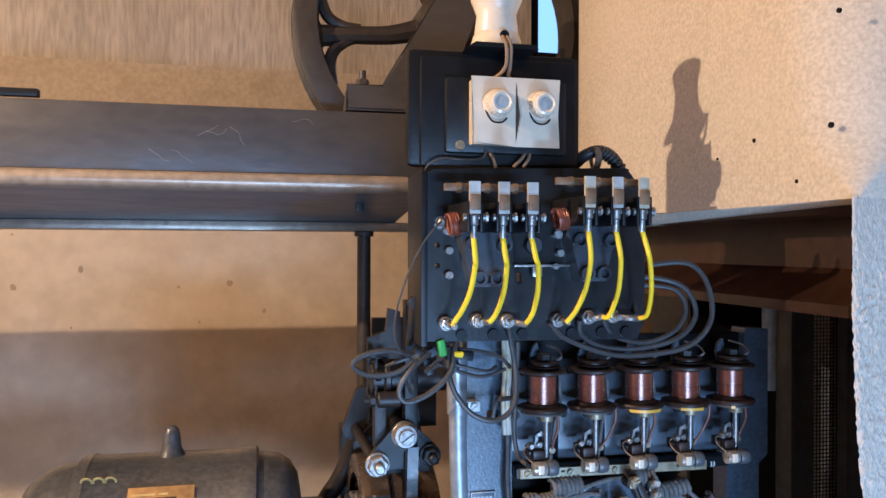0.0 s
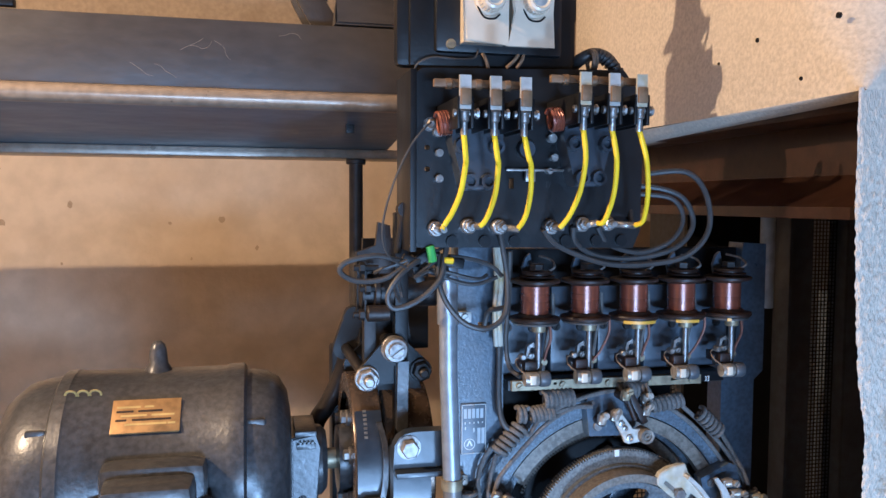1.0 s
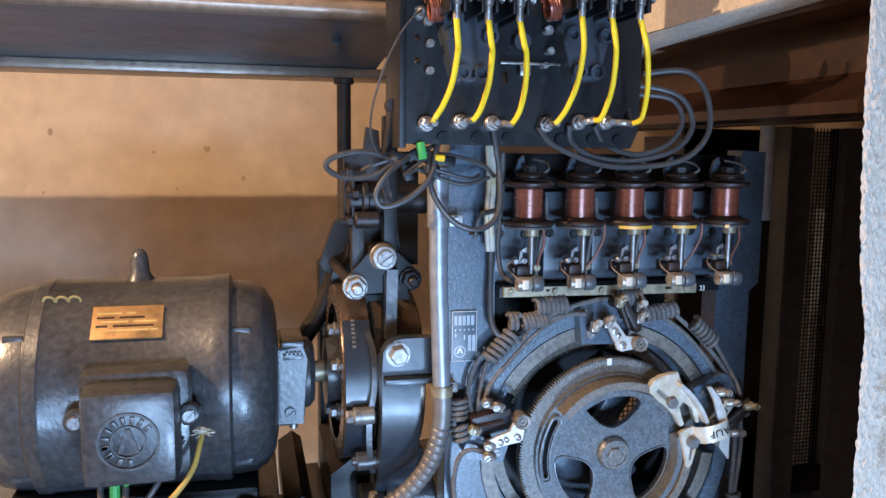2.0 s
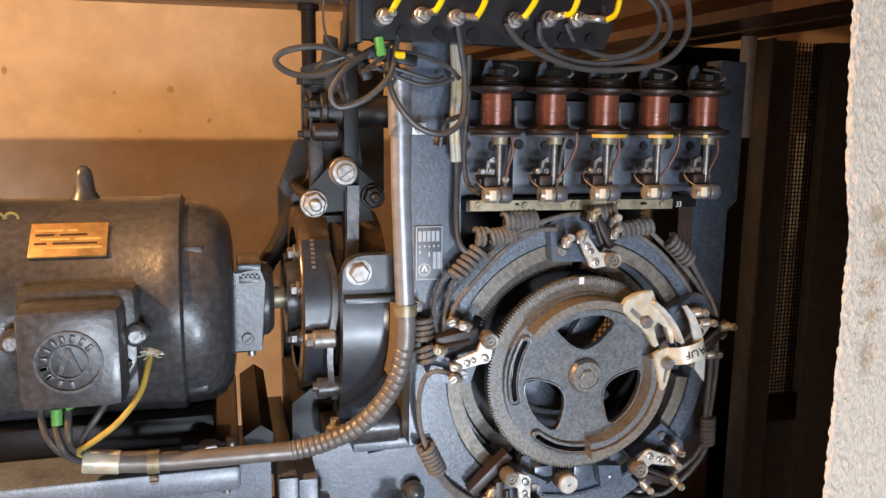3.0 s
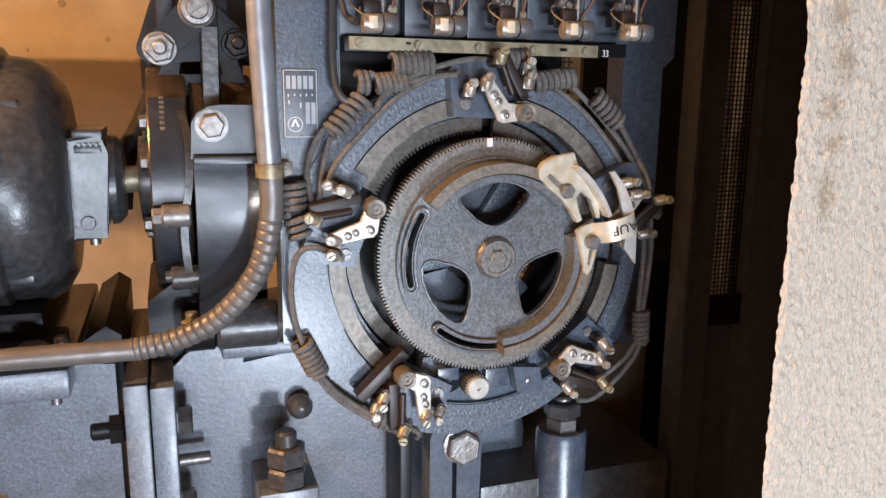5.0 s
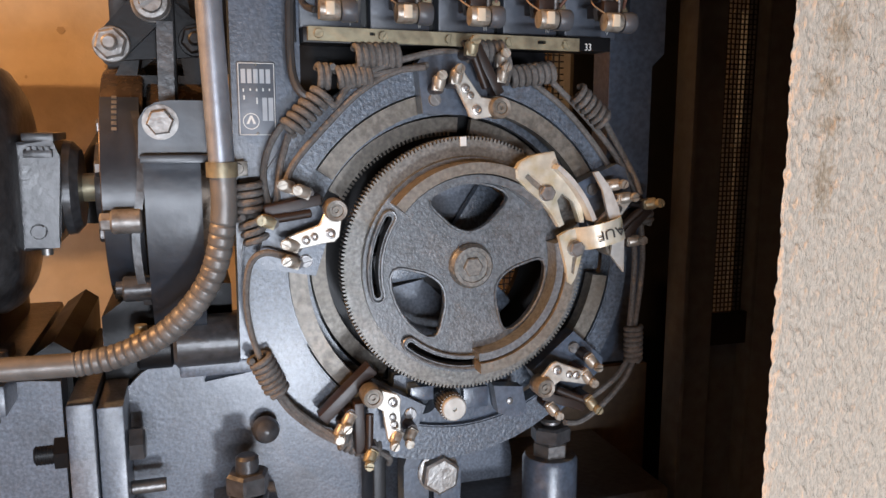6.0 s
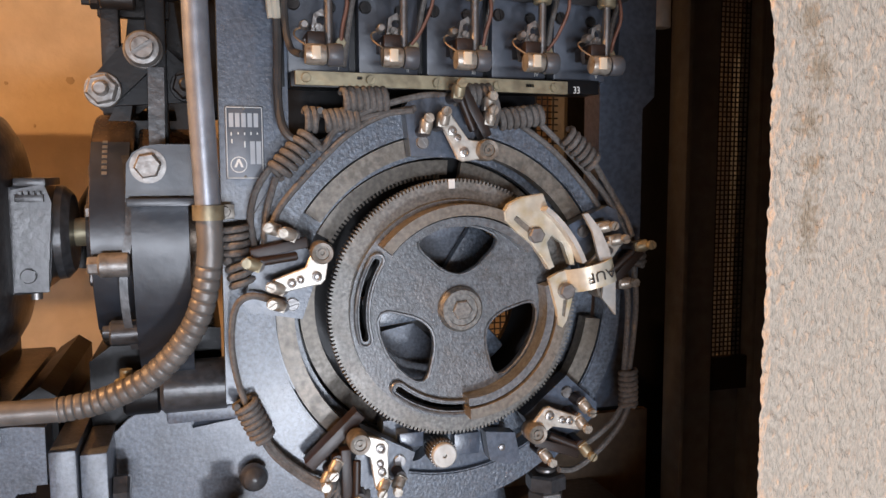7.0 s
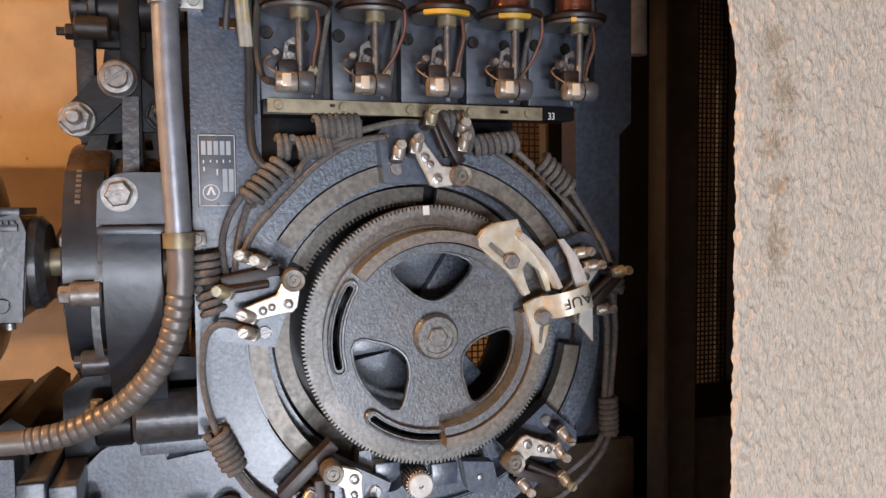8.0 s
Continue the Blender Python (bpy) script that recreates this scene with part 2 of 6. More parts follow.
def box(bm, x0, x1, y0, y1, z0, z1, bevel=0.0, m=None):
    r = bmesh.ops.create_cube(bm, size=1)["verts"]
    bmesh.ops.scale(bm, vec=(x1 - x0, y1 - y0, z1 - z0), verts=r)
    bmesh.ops.translate(bm, vec=((x0 + x1) / 2, (y0 + y1) / 2, (z0 + z1) / 2), verts=r)
    if bevel:
        es = list({e for v in r for e in v.link_edges})
        made = bmesh.ops.bevel(bm, geom=es, offset=bevel, segments=2, affect="EDGES", profile=0.6)
        r = list({v for f in made["faces"] for v in f.verts} | {v for v in r if v.is_valid})
    if m:
        bmesh.ops.transform(bm, matrix=m, verts=r)
    return bm


def basis(axis):
    a = Vector(axis).normalized()
    u = a.orthogonal().normalized() if abs(a.z) < 0.99 else Vector((1, 0, 0))
    if abs(a.y) > 0.99:
        u = Vector((1, 0, 0))
    return a, u, a.cross(u)


def lathe(bm, origin, axis, profile, seg=28, a0=0.0, a1=360.0, caps=True):
    """Turns (distance along the axis, radius) pairs round the axis."""
    a, u, v = basis(axis)
    o = Vector(origin)
    full = abs(a1 - a0) >= 359.9
    count = seg if full else seg + 1
    rings = []
    for d, r in profile:
        ring = []
        for k in range(count):
            t = radians(a0 + (a1 - a0) * k / seg)
            ring.append(bm.verts.new(o + a * d + (u * math.cos(t) + v * math.sin(t)) * max(r, 1e-5)))
        rings.append(ring)
    for p, q in zip(rings, rings[1:]):
        for k in range(seg):
            j = (k + 1) % count
            bm.faces.new((p[k], p[j], q[j], q[k]))
    if full and caps:
        bm.faces.new(rings[0][::-1])
        bm.faces.new(rings[-1])
    elif not full:
        bm.faces.new([r[0] for r in rings])
        bm.faces.new([r[-1] for r in rings][::-1])
    return bm


def cyl(bm, p0, p1, r, seg=20, bevel=0.0):
    p0, p1 = Vector(p0), Vector(p1)
    h = (p1 - p0).length
    b = min(bevel, h / 3, r / 2)
    prof = [(0, r), (h, r)] if not b else [(0, r - b), (b, r), (h - b, r), (h, r - b)]
    return lathe(bm, p0, p1 - p0, prof, seg)


def smooth_path(pts, closed=False, steps=8):
    pts = [Vector(p) for p in pts]
    out = []
    n = len(pts)
    for i in range(n if closed else n - 1):
        p = [pts[(i + k) % n] if closed else pts[min(max(i + k, 0), n - 1)] for k in (-1, 0, 1, 2)]
        for s in range(steps):
            t = s / steps
            out.append(0.5 * (2 * p[1] + (p[2] - p[0]) * t + (2 * p[0] - 5 * p[1] + 4 * p[2] - p[3]) * t * t
                              + (3 * p[1] - p[0] - 3 * p[2] + p[3]) * t ** 3))
    if not closed:
        out.append(pts[-1])
    return out


def sweep(bm, pts, r, seg=8, closed=False, radii=None):
    """A round rod along a line of points."""
    n = len(pts)
    rings, u = [], None
    for i, p in enumerate(pts):
        a = pts[(i + 1) % n] if closed or i < n - 1 else pts[i]
        b = pts[i - 1] if closed or i > 0 else pts[i]
        t = (a - b).normalized()
        u = t.orthogonal().normalized() if u is None else (u - t * u.dot(t)).normalized()
        v = t.cross(u)
        k = radii[i] if radii else r
        rings.append([bm.verts.new(p + (u * math.cos(6.28318 * j / seg) + v * math.sin(6.28318 * j / seg)) * k) for j in range(seg)])
    for i in range(n if closed else n - 1):
        p, q = rings[i], rings[(i + 1) % n]
        for j in range(seg):
            bm.faces.new((p[j], p[(j + 1) % seg], q[(j + 1) % seg], q[j]))
    if not closed:
        bm.faces.new(rings[0][::-1])
        bm.faces.new(rings[-1])
    return bm


def wire(bm, pts, r, seg=8, closed=False, steps=8):
    return sweep(bm, smooth_path(pts, closed, steps), r, seg, closed)


def coil(bm, p0, p1, r, wire_r, turns, seg=6):
    p0, p1 = Vector(p0), Vector(p1)
    a, u, v = basis(p1 - p0)
    n = int(turns * 12)
    pts = [p0 + (p1 - p0) * (i / n) + (u * math.cos(6.28318 * turns * i / n) + v * math.sin(6.28318 * turns * i / n)) * r for i in range(n + 1)]
    return sweep(bm, pts, wire_r, seg)


def plate(bm, outline, y0, y1, holes=()):
    """A flat plate in the xz plane between the depths y0 and y1, with holes."""
    loops = [outline, *holes]
    edges, rims = [], []
    for lp in loops:
        vs = [bm.verts.new((x, y0, z)) for x, z in lp]
        es = [bm.edges.new((vs[i], vs[(i + 1) % len(vs)])) for i in range(len(vs))]
        edges += es
        rims.append(vs)
    made = bmesh.ops.triangle_fill(bm, use_beauty=True, use_dissolve=False, edges=edges, normal=(0, -1, 0))
    faces = [g for g in made["geom"] if isinstance(g, bmesh.types.BMFace)]
    backs = {}
    for vs in rims:
        for v in vs:
            backs[v] = bm.verts.new((v.co.x, y1, v.co.z))
    for f in faces:
        bm.faces.new([backs[v] for v in reversed(f.verts)])
    for vs in rims:
        for i in range(len(vs)):
            a, b = vs[i], vs[(i + 1) % len(vs)]
            bm.faces.new((a, b, backs[b], backs[a]))
    return bm


def arc(cx, cz, r, a0, a1, n):
    return [(cx + r * math.cos(radians(a0 + (a1 - a0) * i / n)), cz + r * math.sin(radians(a0 + (a1 - a0) * i / n))) for i in range(n + 1)]


def circle(cx, cz, r, n=24):
    return arc(cx, cz, r, 0, 360 - 360 / n, n - 1)


def sector(bm, cx, cz, r0, r1, a0, a1, y0, y1, n=0):
    n = n or max(4, int(abs(a1 - a0) / 2))
    if abs(a1 - a0) >= 359.9:
        return plate(bm, circle(cx, cz, r1, n), y0, y1, [circle(cx, cz, r0, n)])
    return plate(bm, arc(cx, cz, r1, a0, a1, n) + arc(cx, cz, r0, a1, a0, n), y0, y1)


def slotted(bm, at, r, h, turn=30, axis=(0, -1, 0)):
    """A slotted screw head: a disc with two raised half moons."""
    a, u, v = basis(axis)
    o = Vector(at)
    lathe(bm, o, a, [(0, r), (h * 0.55, r)], 16)
    w = r * 0.2
    for s in (0, 180):
        bot, top = [], []
        start = math.degrees(math.asin(0.2))
        for i in range(9):
            t = radians(turn + s + start + (180 - 2 * start) * i / 8)
            d = u * math.cos(t) + v * math.sin(t)
            bot.append(bm.verts.new(o + a * h * 0.5 + d * r * 0.98))
            top.append(bm.verts.new(o + a * h + d * r * 0.86))
        bm.faces.new(top)
        bm.faces.new(bot[::-1])
        for i in range(9):
            j = (i + 1) % 9
            bm.faces.new((bot[i], bot[j], top[j], top[i]))
    return bm


def hexagon(bm, at, axis, r, h, turn=0):
    """A hexagon nut or bolt head with a chamfered face."""
    a, u, v = basis(axis)
    o = Vector(at)
    rings = []
    for d, k in ((0, 1), (h * 0.85, 1), (h, 0.86)):
        rings.append([bm.verts.new(o + a * d + (u * math.cos(radians(turn + 60 * i)) + v * math.sin(radians(turn + 60 * i))) * r * k) for i in range(6)])
    for p, q in zip(rings, rings[1:]):
        for i in range(6):
            bm.faces.new((p[i], p[(i + 1) % 6], q[(i + 1) % 6], q[i]))
    bm.faces.new(rings[0][::-1])
    bm.faces.new(rings[-1])
    return bm


def words(name, text, size, m, mat, parent, label=""):
    cu = bpy.data.curves.new(name, "FONT")
    cu.body, cu.size, cu.extrude, cu.align_x, cu.align_y = text, size, 0.0003, "CENTER", "CENTER"
    tmp = bpy.data.objects.new(name, cu)
    scene.collection.objects.link(tmp)
    dg = bpy.context.evaluated_depsgraph_get()
    me = bpy.data.meshes.new_from_object(tmp.evaluated_get(dg))
    bpy.data.objects.remove(tmp)
    me.transform(m)
    me.materials.clear()
    me.materials.append(mat)
    ob = new(name, me)
    ob.parent = parent
    if label:
        ob["label"] = label
    return ob


FACE = Matrix.Rotation(radians(90), 4, "X")  # lays writing on a wall that faces the camera's side

# ---- the room ----


def slab(name, label, mat, *dims, category="wall", bevel=0.0):
    ob = part(name, box(B(), *dims, bevel=bevel), mat)
    return tagged(ob, label, category, kind="structure")


tagged(part("floor", box(B(), -2.6, 2.6, -1.6, 3.06, -0.1, 0.0), FLOOR_MAT), "grey concrete floor of the machine room", "floor", kind="structure")
tagged(part("ceiling", box(B(), -2.6, 2.6, -1.6, 3.06, 3.2, 3.3), CONCRETE), "grey concrete ceiling of the machine room", "ceiling", kind="structure")
bm = B()
plate(bm, [(-2.5, 0), (2.5, 0), (2.5, 1.90), (-2.5, 1.90)], 2.9, 3.05)
band = B()
plate(band, [(-2.5, 1.90), (2.5, 1.90), (2.5, 2.262), (-2.5, 2.262)], 2.897, 3.05)
tagged(part("wall_back_band", band, CONCRETE_PALE), "paler concrete band of the back wall above the beam", "wall", kind="structure")
tagged(part("wall_back", bm, PLASTER), "ochre plastered back wall in warm lamplight", "wall", kind="structure")
bm = B()
plate(bm, [(-2.5, 2.262), (2.5, 2.262), (2.5, 3.2), (-2.5, 3.2)], 2.93, 3.05, [[(0.96, 2.36), (1.5, 2.36), (1.5, 2.95), (0.96, 2.95)]])
tagged(part("wall_back_upper", bm, CONCRETE), "board-marked concrete upper wall with a window opening", "wall", kind="structure")
slab("wall_left", "plain plastered side wall", PLASTER, -2.6, -2.5, -1.5, 3.05, 0, 3.2)
slab("wall_right", "far side wall, dark to cut bounced light", DIM, 2.5, 2.6, -1.5, 3.05, 0, 3.2)
# unseen wall behind the viewer; its opening is sized to shape the daylight
bm = B()
plate(bm, [(-2.6, 0), (2.6, 0), (2.6, 3.2), (-2.6, 3.2)], -1.6, -1.5, [[(-0.64, 0.01), (1.1, 0.01), (1.1, 1.13), (-0.64, 1.13)]])
tagged(part("wall_behind", bm, DIM), "unseen dark wall, its low opening sized to shape daylight", "wall", kind="structure")

rng = random.Random(21)
for k in range(11):
    x, z = rng.uniform(-0.95, 0.15), rng.uniform(1.35, 1.75)
    if k < 3:
        x, z = ((-0.87, 1.49), (-0.17, 1.50), (-0.66, 1.55))[k]
    r = rng.uniform(0.003, 0.009) if k >= 3 else 0.012
    a0 = rng.uniform(0, 6)
    bm = B()
    plate(bm, [(x + r * (0.5 + 0.5 * abs(math.sin(2.3 * j + a0))) * math.cos(j * 0.785), z + r * (0.6 + 0.6 * abs(math.cos(1.7 * j + a0))) * math.sin(j * 0.785)) for j in range(8)], 2.898, 2.9005)
    tagged(part("plaster_chip", bm, CHIP), "small dark chip in the wall plaster", "plaster chip", "chips in the wall", "structure")

# the window, with a pale sky behind it
win = thing("window_1", "small high window with pale daylight outside", "window", kind="structure")
bm = B()
plate(bm, [(0.96, 2.36), (1.5, 2.36), (1.5, 2.95), (0.96, 2.95)], 2.96, 3.0,
      [[(1.0, 2.40), (1.46, 2.40), (1.46, 2.64), (1.0, 2.64)], [(1.0, 2.67), (1.46, 2.67), (1.46, 2.91), (1.0, 2.91)]])
part("window_frame", bm, BLACK, win)
SKY = bpy.data.materials.new("daylight_sky")
SKY.use_nodes = True
bsdf = SKY.node_tree.nodes["Principled BSDF"]
bsdf.inputs["Base Color"].default_value = (0.1, 0.2, 0.4, 1)
bsdf.inputs["Emission Color"].default_value = (0.50, 0.72, 1.0, 1)
bsdf.inputs["Emission Strength"].default_value = 1.2
bm = B()
box(bm, 0.6, 1.9, 3.4, 3.42, 2.0, 3.3)
tagged(part("backdrop", bm, SKY), "pale blue daylight sky outside the window", "sky", kind="structure")

# right-hand wall: a front skin, and a deep header over a cut-out
EDGE = ((0.0, 0.589), (0.9, 0.589), (1.05, 0.587), (1.22, 0.588), (1.32, 0.587), (1.38, 0.577), (1.45, 0.571), (1.56, 0.566), (1.68, 0.565), (1.80, 0.566), (2.1, 0.566))
FRONT = 0.735


def rough_wall():
    """The front plaster skin: a fine relief near its arris, a plain slab beyond."""
    rs = np.random.RandomState(3)
    step, z0, z1, wide = 0.0013, 0.80, 1.687, 0.22
    nx, nz = int(wide / step), int((z1 - z0) / step)
    h = np.zeros((nz, nx))
    for ax, az, amp, passes in ((1, 4, 1.0, 1), (0, 3, 0.4, 1)):
        f = rs.randn(nz, nx)
        for _ in range(passes):
            for k in range(ax):
                f = (f + np.roll(f, 1, 1) + np.roll(f, -1, 1)) / 3
            for k in range(az):
                f = (f + np.roll(f, 1, 0) + np.roll(f, -1, 0)) / 3
        h += amp * f / f.std()
    h = np.clip(h / h.std(), -1.6, 1.6) * 0.00082
    zs = np.linspace(z0, z1, nz)
    ex = np.interp(zs, [e[0] for e in EDGE], [e[1] for e in EDGE])
    u = np.linspace(0, wide, nx)
    jag = np.interp(np.arange(nz), np.arange(0, nz, 3), rs.randn(len(range(0, nz, 3))) * 0.0003)
    h *= np.clip((1.69 - zs) / 0.10, 0.15, 1.0)[:, None]
    X = ex[:, None] + u[None, :] + jag[:, None] * (1 - u[None, :] / wide)
    X[:, -1] = 0.86
    Y = FRONT - h
    Y[:, :4] += np.array([0.0014, 0.0005, 0.0001, 0.0])[None, :]
    Z = np.repeat(zs[:, None], nx, 1)
    front = np.stack([X, Y, Z], -1).reshape(-1, 3)
    back = np.stack([ex + 0.07, np.full(nz, FRONT + 0.05), zs], -1)
    verts = np.vstack([front, front.reshape(nz, nx, 3)[:, 0], back])
    a = np.arange((nz - 1) * nx).reshape(nz - 1, nx)[:, :-1].ravel()
    faces = np.stack([a, a + 1, a + nx + 1, a + nx], 1)
    e = np.arange(nz - 1)
    side = np.stack([e, e + 1, nz + e + 1, nz + e], 1) + nz * nx
    me = bpy.data.meshes.new("wall_front")
    me.from_pydata(verts.tolist(), [], np.vstack([faces, side]).tolist())
    me.polygons.foreach_set("use_smooth", [True] * len(me.polygons))
    me.materials.append(ROUGHCAST)
    return new("wall_front", me)


tagged(rough_wall(), "rough textured cream plaster wall with brown stains", "wall", kind="structure")
slab("wall_front_side", "rough textured cream plaster wall", ROUGHCAST, 0.858, 2.5, FRONT + 0.001, FRONT + 0.05, 0, 1.684)
slab("wall_front_foot", "rough textured cream plaster wall foot", ROUGHCAST, 0.589, 0.858, FRONT + 0.001, FRONT + 0.05, 0, 0.80)


def header_wall():
    """The deep wall above the cut-out, with a softly rounded front arris and a slightly ragged lower lip."""
    rs = random.Random(4)
    x0, y0, y1 = 0.567, FRONT - 0.001, 1.535
    bm = bmesh.new()
    rings = []
    for z, r in ((1.685, 0.006), (1.689, 0.012), (1.70, 0.022), (1.715, 0.04), (1.74, 0.07), (1.78, 0.10), (1.9, 0.13), (2.1, 0.14), (2.5, 0.14), (3.2, 0.14)):
        outline = [(2.5, y0), (0.9, y0)]
        outline += [(x0 + r - r * math.sin(radians(a)), y0 + r - r * math.cos(radians(a))) for a in range(0, 91, 9)]
        outline += [(x0, y) for y in (0.9, 1.05, 1.2, 1.35, 1.5)] + [(x0 + 0.012, y1), (2.5, y1)]
        rings.append([bm.verts.new((x, y, z + (rs.uniform(-0.0015, 0.0015) if z < 1.69 else 0))) for x, y in outline])
    n = len(outline)
    for p, q in zip(rings, rings[1:]):
        for k in range(n):
            bm.faces.new((p[k], p[(k + 1) % n], q[(k + 1) % n], q[k]))
    bm.faces.new(rings[0][::-1])
    bm.faces.new(rings[-1])
    return part("wall_header", bm, GRIT, smooth=50)


tagged(header_wall(), "gritty cream plaster reveal over the machine opening", "wall", kind="structure")
# small nail holes in the reveal
for k, (y, z, r) in enumerate([(0.772, 1.769, 0.0035), (0.915, 1.77, 0.003), (0.76, 1.895, 0.003), (0.83, 1.71, 0.0025), (1.0, 1.755, 0.002)]):
    pit = part("nail_hole", cyl(B(), (0.5655, y, z), (0.5685, y, z), r, 8), BLACK)
    tagged(pit, "small dark nail hole in the plaster reveal", "nail hole", "nail holes in the plaster", "structure")

# lip added under the header for its lit underside, tapered to fit the view
bm = B()
vs = [bm.verts.new(p) for p in ((0.568, 0.742, 1.6845), (0.66, 0.742, 1.6845), (0.66, 1.53, 1.6845), (0.568, 1.53, 1.6845), (0.585, 0.742, 1.682), (0.64, 0.742, 1.682), (0.64, 1.53, 1.664), (0.585, 1.53, 1.664))]
for q in ((0, 1, 2, 3), (7, 6, 5, 4), (0, 4, 5, 1), (1, 5, 6, 2), (2, 6, 7, 3), (3, 7, 4, 0)):
    bm.faces.new([vs[i] for i in q])
tagged(part("trim", bm, GRIT), "plaster lip added for the lit strip under the reveal", "trim", kind="structure")

# rust-brown steel beam under the header
bm = B()
box(bm, 0.690, 0.702, 0.79, 2.88, 1.545, 1.683, 0.002)
plate(bm, [(0.605, 1.548), (0.775, 1.548), (0.775, 1.560), (0.702, 1.585), (0.690, 1.603), (0.682, 1.596), (0.605, 1.562)], 0.79, 2.88)
box(bm, 0.612, 0.78, 0.79, 2.88, 1.670, 1.683, 0.003)
tagged(part("steel_lintel", bm, RUST), "rust-brown primed steel beam under the plaster reveal", "steel beam", kind="structure")

# ---- overhead beam, pole and sheave ----
beam = thing("overhead_beam", "dark painted steel channel beam with scratched face", "steel beam")
bm = B()
box(bm, -1.9, 0.245, 1.500, 1.56, 1.765, 1.886, 0.003)
part("upper_web", bm, BEAM, beam)
bm = B()
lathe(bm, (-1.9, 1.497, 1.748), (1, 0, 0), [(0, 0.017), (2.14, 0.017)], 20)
part("rolled_edge", bm, BEAM_TAN, beam, "rounded upper edge, lamplight put into its tan")
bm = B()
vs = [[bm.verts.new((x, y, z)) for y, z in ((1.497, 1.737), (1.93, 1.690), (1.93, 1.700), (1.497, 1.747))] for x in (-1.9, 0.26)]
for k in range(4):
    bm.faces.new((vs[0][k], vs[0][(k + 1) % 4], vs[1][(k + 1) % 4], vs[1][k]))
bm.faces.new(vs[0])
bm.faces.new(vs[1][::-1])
part("lower_web", bm, DAYLIT_WEB, beam, "lower web, blue daylight put into its colour")
rng = random.Random(11)
for k in range(6):
    x, z = rng.uniform(-0.32, 0.0), rng.uniform(1.785, 1.865)
    pts, a = [], rng.uniform(-0.6, 0.6)
    for j in range(5):
        pts.append((x, 1.4995, z))
        x, z = x + 0.011 * math.cos(a), z + 0.011 * math.sin(a)
        a += rng.uniform(-0.7, 0.7)
    bm = B()
    wire(bm, pts, 0.0004, 4, steps=3)
    part("scratch", bm, BEAM_TAN, beam)
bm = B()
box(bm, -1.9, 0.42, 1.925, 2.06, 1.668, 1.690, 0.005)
part("lower_flange", bm, BEAM_TAN, beam, "lower flange, lamplight put into its tan")
bm = B()
box(bm, 0.130, 0.146, 1.640, 1.648, 1.704, 1.726, 0.001)
cyl(bm, (0.138, 1.642, 1.715), (0.138, 1.636, 1.715), 0.004, 10)
part("fixing_clip", bm, IRON, beam)
bm = B()
box(bm, -1.9, -0.44, 1.495, 1.515, 1.889, 1.903, 0.003)
part("top_plate", bm, BLACK, beam)
pole = thing("support_pole", "slim dark steel pole below the beam", "pole")
bm = B()
cyl(bm, (0.187, 1.955, 0.0), (0.187, 1.955, 1.669), 0.0168, 18)
part("tube", bm, BEAM, pole)
bm = B()
cyl(bm, (0.187, 1.955, 1.655), (0.187, 1.955, 1.668), 0.024, 18, 0.002)
part("collar", bm, BEAM, pole)

SHEAVE = material("brown_black_sheave_paint", (0.030, 0.023, 0.019), 0.42, bump=0.2, bump_size=70, stain=0.5, stain_size=9, dirt=(0.06, 0.045, 0.034))
sheave = thing("rope_sheave", "large dark iron rope sheave with curved spokes", "sheave wheel")
SX, SZ, SR = 0.335, 2.115, 0.335
bm = B()
lathe(bm, (SX, 1.66, SZ), (0, 1, 0), [(0, 0.285), (0, SR - 0.012), (0.004, SR), (0.014, SR), (0.02, SR - 0.02), (0.05, SR - 0.035), (0.08, SR - 0.02), (0.086, SR), (0.096, SR), (0.10, SR - 0.012), (0.10, 0.285), (0.07, 0.278), (0.03, 0.278), (0, 0.285)], 72, caps=False)
part("rim", bm, SHEAVE, sheave)
bm = B()
lathe(bm, (SX, 1.62, SZ), (0, 1, 0), [(0, 0.03), (0, 0.055), (0.02, 0.07), (0.16, 0.07), (0.18, 0.055), (0.18, 0.03)], 32)
part("hub", bm, SHEAVE, sheave)
for k in range(5):
    a = radians(187 + 72 * k)
    d, q = Vector((math.cos(a), 0, math.sin(a))), Vector((-math.sin(a), 0, math.cos(a)))
    o = Vector((SX, 1.71, SZ))
    bm = B()
    pts = smooth_path([o + d * 0.05, o + d * 0.13 + q * 0.008, o + d * 0.22 + q * 0.002, o + d * 0.295])
    sweep(bm, pts, 0.02, 10, radii=[0.027 - 0.007 * math.sin(3.1416 * i / (len(pts) - 1)) + (0.022 if i > len(pts) - 4 else 0) for i in range(len(pts))])
    part("spoke", bm, SHEAVE, sheave)
for k in range(5):
    for side in (-1, 1):
        bm = B()
        # curved web that fills the corner between spoke and rim
        pts = []
        for f, da, r in ((0.0, 2, 0.19), (0.3, 4, 0.225), (0.6, 8, 0.255), (0.85, 14, 0.272), (1.0, 22, 0.284)):
            t = radians(187 + 72 * k + side * da)
            pts.append((SX + r * math.cos(t), 1.708, SZ + r * math.sin(t)))
        wire(bm, pts, 0.013, 8, steps=5)
        part("fillet", bm, SHEAVE, sheave)
bearing = thing("sheave_bearing", "dark cast bearing bracket bolted on the beam", "bearing bracket")
bm = B()
plate(bm, [(0.095, 1.890), (0.28, 1.890), (0.36, 2.12), (0.30, 2.16), (0.20, 2.00), (0.165, 1.94), (0.10, 1.935)], 1.50, 1.57)
